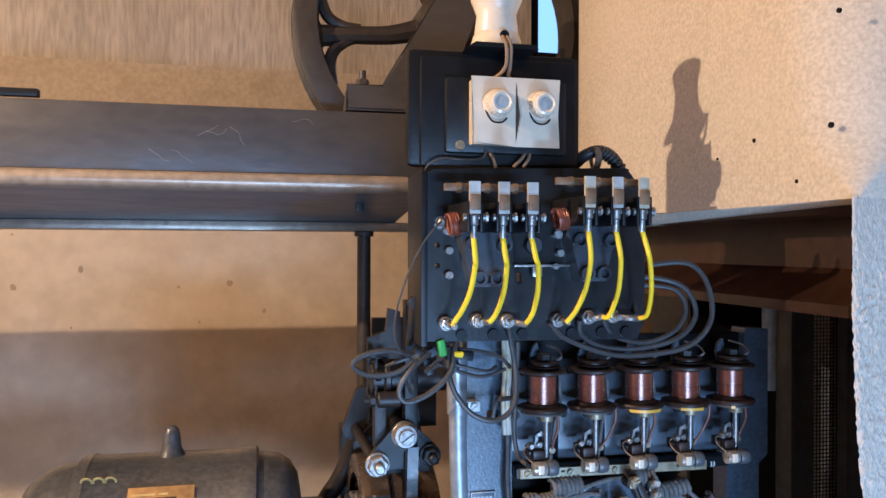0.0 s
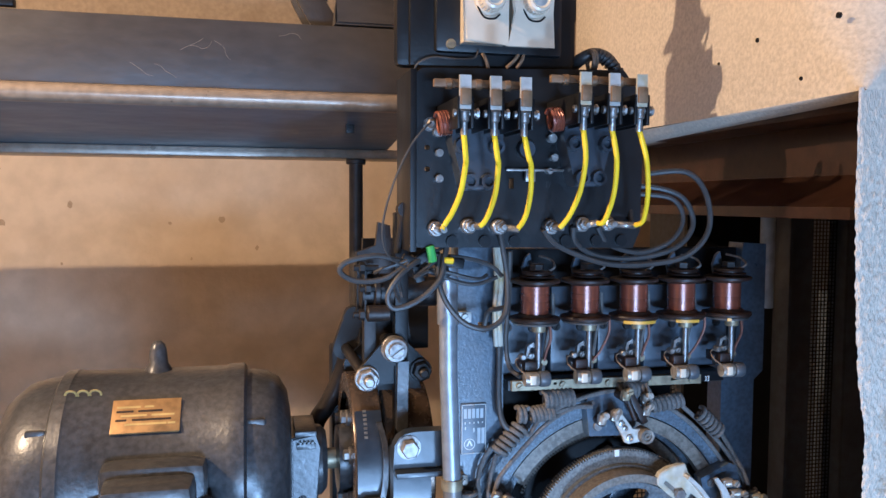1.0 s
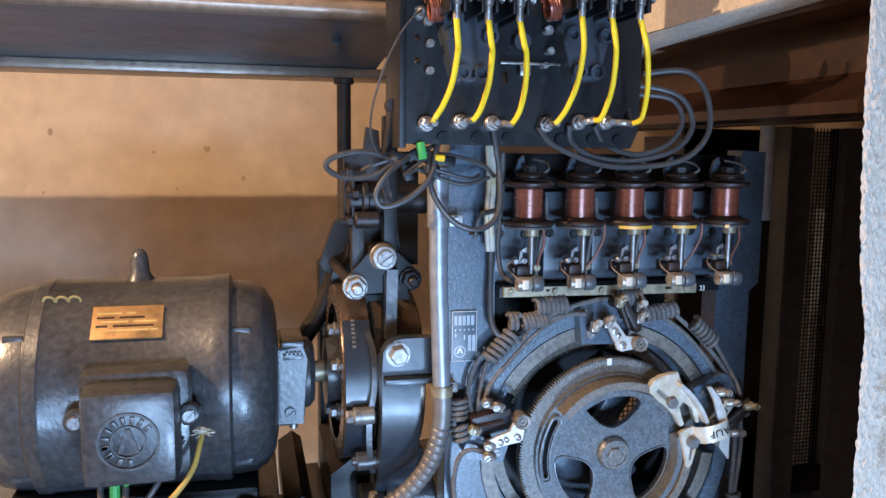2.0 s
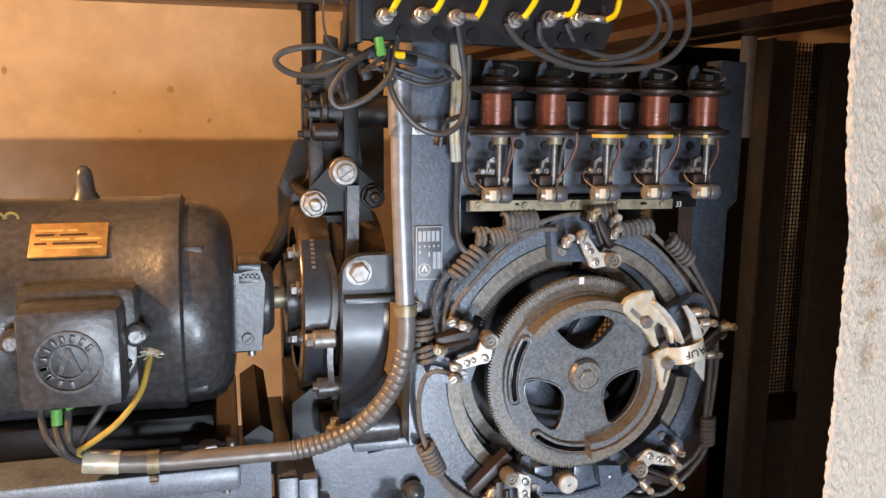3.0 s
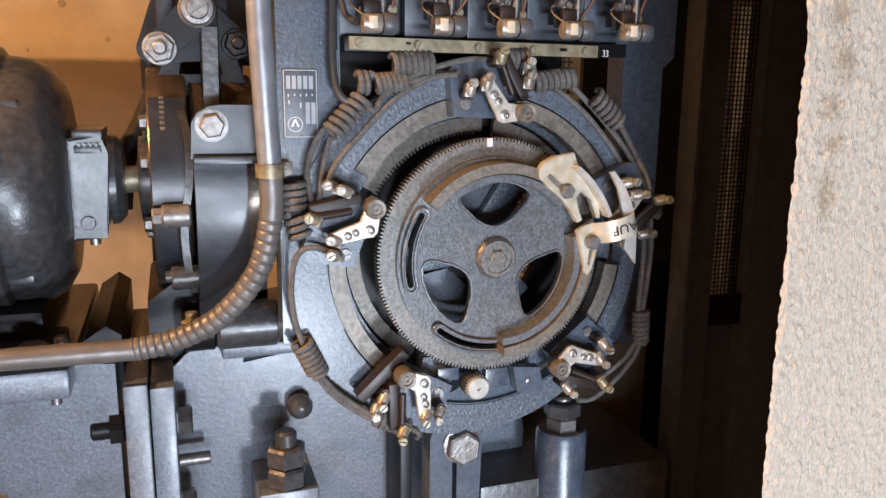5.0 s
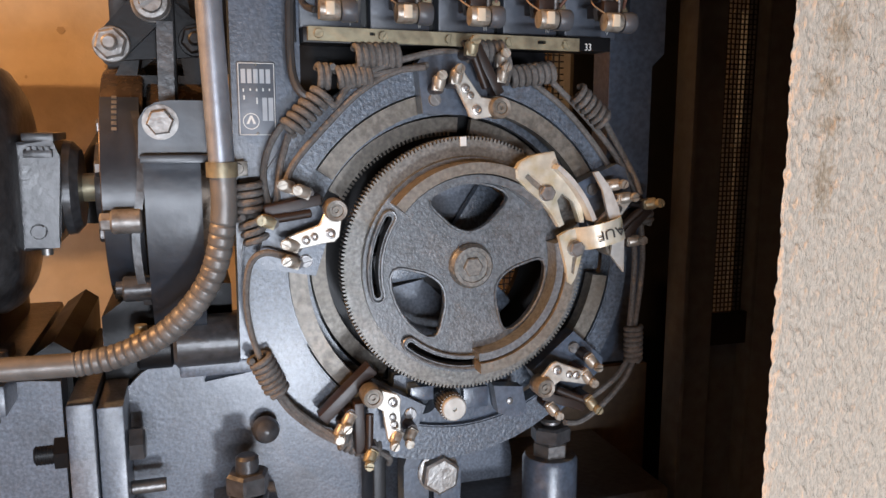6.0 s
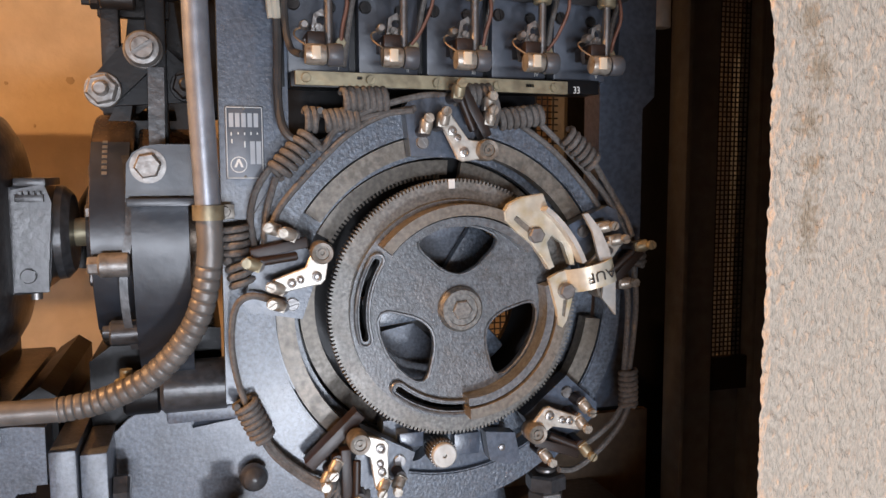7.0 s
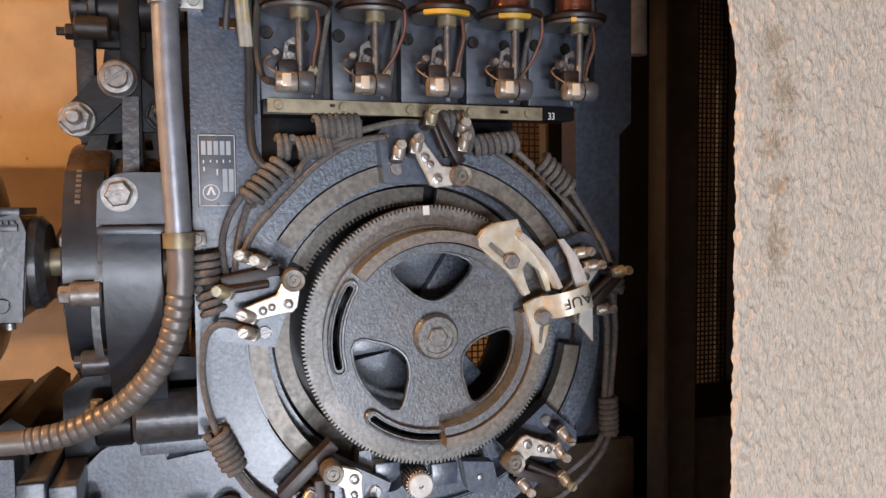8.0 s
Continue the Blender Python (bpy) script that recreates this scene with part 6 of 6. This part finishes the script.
for (ax, az), (bx, bz), y, mat in ((L1, L2, 1.150, BLACK), (L1, L3, 1.165, BLACK), ((0.150, 1.34), (0.105, 1.30), 1.30, BLACK)):
    d = Vector((bx - ax, bz - az)).normalized()
    q = Vector((-d.y, d.x)) * 0.016
    a = math.degrees(math.atan2(q.y, q.x))
    outline = arc(ax, az, 0.0185, a, a + 180, 10)
    if (Vector(outline[5]) - Vector((bx, bz))).length < (Vector((ax, az)) - Vector((bx, bz))).length:
        outline = arc(ax, az, 0.0185, a, a - 180, 10)
    far = arc(bx, bz, 0.0165, a + 180, a + 360, 10)
    if (Vector(far[5]) - Vector((ax, az))).length < (Vector((ax, az)) - Vector((bx, bz))).length:
        far = arc(bx, bz, 0.0165, a + 180, a, 10)
    part("link", plate(B(), outline + far, y, y + 0.010), mat, lever)
part("link_plate", plate(B(), [(L1[0] - 0.017, L1[1]), (L1[0], L1[1] + 0.017), (L1[0] + 0.017, L1[1]), (L3[0] + 0.014, L3[1] - 0.004), (L3[0] + 0.002, L3[1] - 0.016), (0.166, 1.300), (0.132, 1.298), (L2[0] + 0.002, L2[1] - 0.015), (L2[0] - 0.014, L2[1])], 1.161, 1.171), BLACK, lever)
for (x, z), r, y, dark in ((L1, 0.0195, 1.128, 0), (L2, 0.0180, 1.128, 0), (L3, 0.0165, 1.140, 1)):
    bm = B()
    lathe(bm, (x, y + 0.022, z), (0, -1, 0), [(0, r), (0.006, r), (0.007, r * 0.95)], 28)
    if (x, z) == L1:
        lathe(bm, (x, y + 0.015, z), (0, -1, 0), [(0, r * 0.94), (0.009, r * 0.92), (0.012, r * 0.82), (0.0125, r * 0.6), (0.010, r * 0.56)], 28)
    else:
        hexagon(bm, (x, y + 0.015, z), (0, -1, 0), r * 0.88, 0.012, 14)
    nut = part("pivot_nut", bm, IRON if dark else NUT, lever, "dark pivot nut" if dark else "bright pivot nut")
    bm = B()
    if (x, z) == L1:
        slotted(bm, (x, y + 0.004, z), r * 0.62, 0.007, 35)
    else:
        cyl(bm, (x, y + 0.004, z), (x, y - 0.012, z), r * 0.42, 14, 0.002)
    part("pivot_end", bm, IRON if dark else NUT, nut)
    bm = B()
    cyl(bm, (x, y + 0.03, z), (x - 0.012, 1.42, z + 0.01), 0.0085, 14)
    part("pivot_rod", bm, IRON, lever)
bm = B()
plate(bm, [(0.098, 1.395), (0.170, 1.395), (0.176, 1.50), (0.150, 1.505), (0.148, 1.53), (0.130, 1.535), (0.126, 1.50), (0.098, 1.49)], 1.20, 1.215)
part("cheek_plate", bm, IRON, lever)
for x0, x1, y, z, r in ((0.100, 0.215, 1.18, 1.432, 0.022), (0.118, 0.128, 1.175, 1.435, 0.026), (0.106, 0.140, 1.15, 1.405, 0.012)):
    part("cross_shaft", cyl(B(), (x0, y, z), (x1, y, z), r, 22, 0.002), IRON, lever)
for x, y, z in ((0.104, 1.16, 1.470), (0.104, 1.16, 1.402), (0.112, 1.155, 1.44)):
    bm = B()
    hexagon(bm, (x, y, z), (-1, 0, 0), 0.0085, 0.008, 20)
    cyl(bm, (x - 0.016, y, z), (x + 0.02, y, z), 0.0045, 10)
    part("shaft_nut", bm, IRON, lever)
bm = B()
box(bm, 0.104, 0.122, 1.165, 1.19, 1.33, 1.42, 0.002)
box(bm, 0.104, 0.108, 1.16, 1.20, 1.395, 1.47, 0.001)
part("side_strap", bm, IRON, lever)
bm = B()
plate(bm, [(0.150, 1.335), (0.166, 1.335), (0.164, 1.235), (0.156, 1.222), (0.148, 1.235)], 1.140, 1.152)
part("hanging_link", bm, MOTOR, lever)
bm = B()
plate(bm, [(0.090, 1.26), (0.205, 1.26), (0.19, 1.31), (0.175, 1.42), (0.130, 1.42), (0.115, 1.31)], 1.22, 1.27, [[(0.125, 1.285), (0.175, 1.285), (0.165, 1.34), (0.135, 1.34)]])
part("yoke", bm, IRON, lever)
bm = B()
cyl(bm, (0.136, 1.02, 1.560), (0.129, 1.025, 1.500), 0.005, 10)
cyl(bm, (0.136, 1.012, 1.556), (0.136, 1.030, 1.556), 0.009, 14)
part("trip_latch", bm, IRON, lever)

# ---- conduit ----
conduit = thing("cable_conduit", "galvanised steel conduit with a flexible bend", "conduit")
bm = B()
sweep(bm, [Vector(q) for q in ((0.197, 1.032, 1.478), (0.199, 1.032, 1.335), (0.2045, 1.032, 1.195))], 0.0120, 20)
part("upper_tube", bm, TUBE, conduit)
bm = B()
lathe(bm, (0.1965, 1.032, 1.466), (-0.01, 0, 1), [(-0.055, 0.0135), (0.015, 0.0140), (0.017, 0.010)], 20)
part("top_bush", bm, TUBE, conduit, "cream enamelled end bush")
bend = smooth_path([(0.2045, 1.032, 1.196), (0.2045, 1.034, 1.145), (0.190, 1.042, 1.085), (0.152, 1.054, 1.036), (0.104, 1.063, 1.011), (0.062, 1.065, 1.004)], steps=64)
bm = B()
n = len(bend)
sweep(bm, bend, 0.012, 18, radii=[0.0124 - (0.0013 * max(0.0, 1 - abs(i % 11 - 5) / 2.2) if i > 64 else 0) for i in range(n)])
part("flexible_bend", bm, FLEX, conduit)
bm = B()
sweep(bm, [Vector((0.066, 1.065, 1.004)), Vector((-0.08, 1.065, 1.006)), Vector((-0.130, 1.065, 1.010))], 0.0115, 20)
part("lower_tube", bm, FLEX, conduit)
bm = B()
cyl(bm, (-0.104, 1.065, 1.008), (-0.146, 1.065, 1.012), 0.0132, 20, 0.001)
part("lower_sleeve", bm, FLEX, conduit)
bm = B()
cyl(bm, (-0.140, 1.065, 1.0115), (-0.181, 1.065, 1.017), 0.0145, 20, 0.001)
part("end_bush", bm, GREASY, conduit, "cream end bush")
for x, y, z, ax in ((0.2045, 1.032, 1.190, (0, 0, 1)), (0.198, 1.032, 1.412, (0, 0, 1)), (-0.102, 1.065, 1.0075, (1, 0, 0))):
    bm = B()
    lathe(bm, (x, y, z), ax, [(-0.007, 0.0118), (-0.007, 0.0145), (0.007, 0.0145), (0.007, 0.0118)], 22)
    clip = part("saddle_clip", bm, BRASS if z < 1.3 else TUBE, conduit, "sheet metal saddle clip")
    bm = B()
    if ax[0] < 0.5:
        wide = 0.034 if z > 1.3 else 0.024
        box(bm, x + 0.012, x + wide, 1.040, 1.0425, z - 0.007, z + 0.007, 0.0005)
        slotted(bm, (x + wide - 0.009, 1.040, z), 0.0055, 0.004, 40)
        box(bm, x + 0.013, x + wide - 0.002, 1.0425, 1.058, z - 0.006, z + 0.006)
    else:
        slotted(bm, (x, y - 0.006, z - 0.020), 0.006, 0.006, 0)
    part("clip_tab", bm, BRIGHT if z > 1.3 else DULL, clip)

# ---- loose wiring ----
CABLES = [
    ([(0.128, 0.985, 1.492), (0.095, 0.975, 1.500), (0.060, 0.972, 1.494), (0.050, 0.972, 1.482), (0.070, 0.974, 1.470), (0.105, 0.976, 1.472), (0.135, 0.980, 1.490)], 0.0034),
    ([(0.150, 0.985, 1.494), (0.125, 0.972, 1.478), (0.108, 0.970, 1.452), (0.116, 0.970, 1.436), (0.145, 0.970, 1.445), (0.172, 0.970, 1.470), (0.180, 0.975, 1.500), (0.186, 0.985, 1.520)], 0.0036),
    ([(0.176, 0.985, 1.500), (0.172, 0.975, 1.470), (0.182, 0.970, 1.440), (0.205, 0.968, 1.415), (0.235, 0.970, 1.408), (0.258, 0.974, 1.425), (0.262, 0.978, 1.465), (0.255, 0.975, 1.505), (0.247, 0.965, 1.532)], 0.0036),
    ([(0.252, 0.990, 1.470), (0.215, 0.985, 1.462), (0.165, 0.985, 1.478), (0.130, 0.985, 1.492)], 0.0026),
    ([(0.262, 1.00, 1.470), (0.245, 1.00, 1.485), (0.210, 0.99, 1.495), (0.165, 0.985, 1.500)], 0.0028),
    ([(0.270, 1.00, 1.43), (0.262, 1.02, 1.425), (0.255, 1.04, 1.418), (0.252, 1.05, 1.39)], 0.0034),
    ([(0.345, 0.965, 1.535), (0.352, 0.975, 1.515), (0.385, 0.985, 1.497), (0.440, 0.990, 1.492), (0.500, 0.990, 1.505), (0.530, 0.995, 1.535), (0.520, 1.000, 1.570), (0.490, 1.01, 1.585), (0.44, 1.02, 1.59)], 0.0038),
    ([(0.305, 0.965, 1.532), (0.330, 0.975, 1.510), (0.390, 0.980, 1.488), (0.450, 0.985, 1.484), (0.515, 0.985, 1.495), (0.548, 0.985, 1.530), (0.545, 0.990, 1.580), (0.520, 1.000, 1.608), (0.470, 1.02, 1.605)], 0.0038),
    ([(0.380, 0.970, 1.535), (0.400, 0.980, 1.512), (0.450, 0.990, 1.500), (0.495, 0.99, 1.515), (0.515, 0.995, 1.545), (0.500, 1.00, 1.572), (0.455, 1.015, 1.578)], 0.0034),
    ([(0.282, 1.030, 1.50), (0.283, 1.035, 1.44), (0.279, 1.035, 1.38), (0.283, 1.030, 1.345), (0.292, 1.010, 1.335)], 0.0034),
    ([(0.272, 1.045, 1.44), (0.273, 1.045, 1.36), (0.272, 1.040, 1.29), (0.280, 1.035, 1.262), (0.300, 1.035, 1.255)], 0.0042),
    ([(0.425, 0.965, 1.540), (0.432, 0.985, 1.565), (0.440, 1.00, 1.585)], 0.0034),
]
for pts, r in CABLES:
    bm = B()
    wire(bm, pts, r, 8)
    tagged(part("loose_cable", bm, RUBBER), "grey-black rubber cable looping between panel and relays", "cable", "loose cables under the panel")
tangle = thing("cable_joint", "tangle of black wire joints with green tape", "cable joint")
rng = random.Random(5)
for k in range(9):
    a = Vector((0.130 + rng.random() * 0.05, 0.975 + rng.random() * 0.02, 1.475 + rng.random() * 0.03))
    b = a + Vector((rng.uniform(-0.03, 0.05), rng.uniform(-0.015, 0.01), rng.uniform(-0.03, 0.03)))
    c = b + Vector((rng.uniform(-0.02, 0.02), rng.uniform(0, 0.02), rng.uniform(-0.03, 0.02)))
    bm = B()
    wire(bm, [a, b, c], 0.0024, 6)
    part("wire_end", bm, RUBBER, tangle)
for x, z, t in ((0.140, 1.492, 20), (0.158, 1.498, -30), (0.180, 1.482, 60), (0.195, 1.490, 10), (0.148, 1.478, 75)):
    bm = B()
    box(bm, -0.012, 0.012, -0.006, 0.006, -0.006, 0.006, 0.002, Matrix.Translation((x, 0.988, z)) @ Matrix.Rotation(radians(t), 4, "Y"))
    part("joint_block", bm, BLACK, tangle)
bm = B()
cyl(bm, (0.160, 0.972, 1.512), (0.164, 0.972, 1.492), 0.0055, 10, 0.001)
part("green_tape", bm, GREEN, tangle, "bright green tape")
bm = B()
cyl(bm, (0.178, 0.972, 1.494), (0.190, 0.972, 1.493), 0.0042, 10, 0.001)
part("yellow_stub", bm, YELLOW, tangle, "yellow wire stub")
for x in (0.2645, 0.2700):
    bm = B()
    wire(bm, [(x, 1.04, 1.515), (x + 0.001, 1.035, 1.46), (x - 0.001, 1.036, 1.42), (x + 0.003, 1.04, 1.372)], 0.0040, 8)
    tagged(part("fabric_wire", bm, GREASY), "cream fabric-covered wire down the frame", "wire", "fabric wires on the frame")

SPRINGS = [((0.228, 1.176), (0.230, 1.150), 0.012, 3.5), ((0.229, 1.146), (0.235, 1.118), 0.012, 3.5), ((0.268, 1.226), (0.302, 1.262), 0.011, 6), ((0.296, 1.278), (0.310, 1.277), 0.011, 2.2), ((0.315, 1.276), (0.349, 1.279), 0.010, 6), ((0.333, 1.297), (0.378, 1.298), 0.0115, 7), ((0.443, 1.303), (0.488, 1.305), 0.0105, 7), ((0.494, 1.280), (0.544, 1.286), 0.010, 7),
           ((0.571, 1.266), (0.606, 1.234), 0.010, 6), ((0.656, 1.146), (0.658, 1.122), 0.010, 4), ((0.651, 1.004), (0.652, 0.962), 0.009, 7), ((0.232, 1.006), (0.250, 0.968), 0.011, 7), ((0.312, 0.912), (0.352, 0.892), 0.011, 7)]
for (x0, z0), (x1, z1), r, n in SPRINGS:
    bm = B()
    coil(bm, (x0, 1.035, z0), (x1, 1.035, z1), r * 0.9, 0.0034, n, 8)
    tagged(part("wire_coil", bm, COTTON), "brown-grey cotton-covered wire wound into a coil", "wire coil", "coiled wires round the selector")
HARNESS = [
    [(0.247, 1.03, 1.150), (0.243, 1.04, 1.185), (0.252, 1.045, 1.215), (0.272, 1.045, 1.240), (0.297, 1.04, 1.255)],
    [(0.254, 1.03, 1.155), (0.258, 1.035, 1.190), (0.268, 1.04, 1.222)],
    [(0.262, 1.025, 1.176), (0.272, 1.03, 1.196), (0.300, 1.03, 1.228), (0.335, 1.03, 1.262), (0.370, 1.03, 1.282), (0.405, 1.03, 1.290)],
    [(0.300, 1.03, 1.262), (0.312, 1.03, 1.250), (0.325, 1.03, 1.268), (0.360, 1.03, 1.288), (0.410, 1.03, 1.302), (0.443, 1.035, 1.303)],
    [(0.349, 1.03, 1.279), (0.380, 1.03, 1.285), (0.400, 1.02, 1.287)],
    [(0.488, 1.03, 1.304), (0.492, 1.03, 1.290), (0.484, 1.02, 1.272)],
    [(0.540, 1.04, 1.280), (0.575, 1.045, 1.252), (0.605, 1.045, 1.222), (0.628, 1.045, 1.195), (0.645, 1.04, 1.165), (0.655, 1.035, 1.148)],
    [(0.520, 1.045, 1.278), (0.560, 1.045, 1.250), (0.595, 1.045, 1.215), (0.622, 1.045, 1.180), (0.635, 1.04, 1.155)],
    [(0.606, 1.035, 1.234), (0.628, 1.04, 1.205), (0.644, 1.035, 1.175), (0.650, 1.03, 1.155)],
    [(0.655, 1.035, 1.122), (0.662, 1.04, 1.085), (0.660, 1.04, 1.045), (0.652, 1.035, 1.004)],
    [(0.645, 1.035, 1.118), (0.652, 1.04, 1.08), (0.651, 1.04, 1.04), (0.646, 1.035, 1.005)],
    [(0.652, 1.035, 0.962), (0.640, 1.035, 0.940), (0.615, 1.035, 0.915), (0.585, 1.03, 0.900), (0.560, 1.02, 0.905)],
    [(0.645, 1.035, 0.965), (0.630, 1.035, 0.945), (0.600, 1.035, 0.925), (0.575, 1.03, 0.918)],
    [(0.262, 1.015, 1.106), (0.240, 1.015, 1.112), (0.226, 1.02, 1.100), (0.222, 1.03, 1.065), (0.226, 1.035, 1.030), (0.234, 1.035, 1.002)],
    [(0.250, 1.035, 0.968), (0.268, 1.035, 0.945), (0.295, 1.035, 0.922), (0.318, 1.025, 0.908)],
    [(0.246, 1.04, 0.970), (0.262, 1.04, 0.944), (0.290, 1.04, 0.918), (0.312, 1.035, 0.905)],
    [(0.352, 1.035, 0.892), (0.362, 1.03, 0.885), (0.366, 1.05, 0.87)],
]
for pts in HARNESS:
    bm = B()
    wire(bm, pts, 0.0033, 8)
    tagged(part("harness_wire", bm, COTTON), "brown-grey cotton-covered wire round the selector ring", "wire", "wires round the selector")

# ---- steel enclosure behind the plaster wall ----
enclosure = thing("shaft_enclosure", "dark steel angle frame with wire mesh panels", "steel enclosure")
for x0, x1, y0, y1, mat in ((0.776, 0.782, 1.120, 1.16, CAGE), (0.782, 0.842, 1.150, 1.156, CAGE), (0.905, 0.911, 1.15, 1.19, CAGE), (0.911, 0.99, 1.150, 1.156, CAGE)):
    part("angle_post", box(B(), x0, x1, y0, y1, 0.0, 1.545, 0.001), mat, enclosure)
part("cross_bar", box(B(), 0.842, 0.99, 1.158, 1.168, 0.93, 0.975, 0.001), BLACK, enclosure)
bm = B()
for k in range(22):
    x = 0.838 + 0.0065 * k
    box(bm, x, x + 0.0016, 1.172, 1.1736, 0.97, 1.545)
for k in range(88):
    z = 0.972 + 0.0065 * k
    box(bm, 0.838, 0.98, 1.1738, 1.1754, z, z + 0.0016)
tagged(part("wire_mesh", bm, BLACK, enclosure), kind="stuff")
part("lower_panel", box(B(), 0.838, 0.99, 1.176, 1.182, 0.0, 0.93), CAGE, enclosure)
# sheet added so that the gap beside the relay stand stays dark
part("back_sheet", box(B(), 0.70, 0.905, 1.30, 1.31, 0.0, 1.545), BLACK, enclosure, "near-black sheet added for the shaded gap")
part("side_sheet", box(B(), 0.995, 1.003, 1.15, 2.0, 0.0, 1.545), CAGE, enclosure)
# sheet added low in the gap; its brown stands for the lit backdrop
part("lower_board", box(B(), 0.60, 0.83, 1.285, 1.297, 0.0, 0.87), LIT_BROWN, enclosure, "added brown sheet standing for the lit backdrop")
guard = thing("mesh_guard", "dark wire mesh guard behind the selector", "mesh guard")
bm = B()
for k in range(20):
    x = 0.52 + 0.009 * k
    box(bm, x, x + 0.0018, 1.330, 1.3318, 0.96, 1.42)
for k in range(52):
    z = 0.96 + 0.009 * k
    box(bm, 0.515, 0.70, 1.332, 1.3338, z, z + 0.0018)
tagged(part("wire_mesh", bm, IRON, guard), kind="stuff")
part("guard_frame", box(B(), 0.50, 0.515, 1.325, 1.34, 0.955, 1.43), IRON, guard)
part("guard_frame", box(B(), 0.515, 0.70, 1.325, 1.34, 1.42, 1.435), IRON, guard)
inner = thing("worm_shaft_cover", "grey cast cover behind the wheel openings", "casting")
bm = B()
plate(bm, [(0.35, 0.95), (0.42, 0.95), (0.46, 1.02), (0.42, 1.06), (0.37, 1.05)], 1.10, 1.16)
part("rib", bm, CAST, inner)
bm = B()
plate(bm, [(0.43, 1.10), (0.50, 1.16), (0.47, 1.20), (0.42, 1.17)], 1.10, 1.16)
part("rib", bm, CAST, inner)
bm = B()
lathe(bm, (CX, 1.20, CZ), (0, -1, 0), [(0, 0.06), (0.085, 0.055), (0.10, 0.04)], 24)
part("bearing_tube", bm, MOTOR, inner)
pipe = part("pale_pipe", cyl(B(), (0.742, 1.13, 1.40), (0.742, 1.13, 1.547), 0.0115, 16, 0.001), PALE_PIPE)
tagged(pipe, "pale painted pipe beside the relay frame", "pipe")
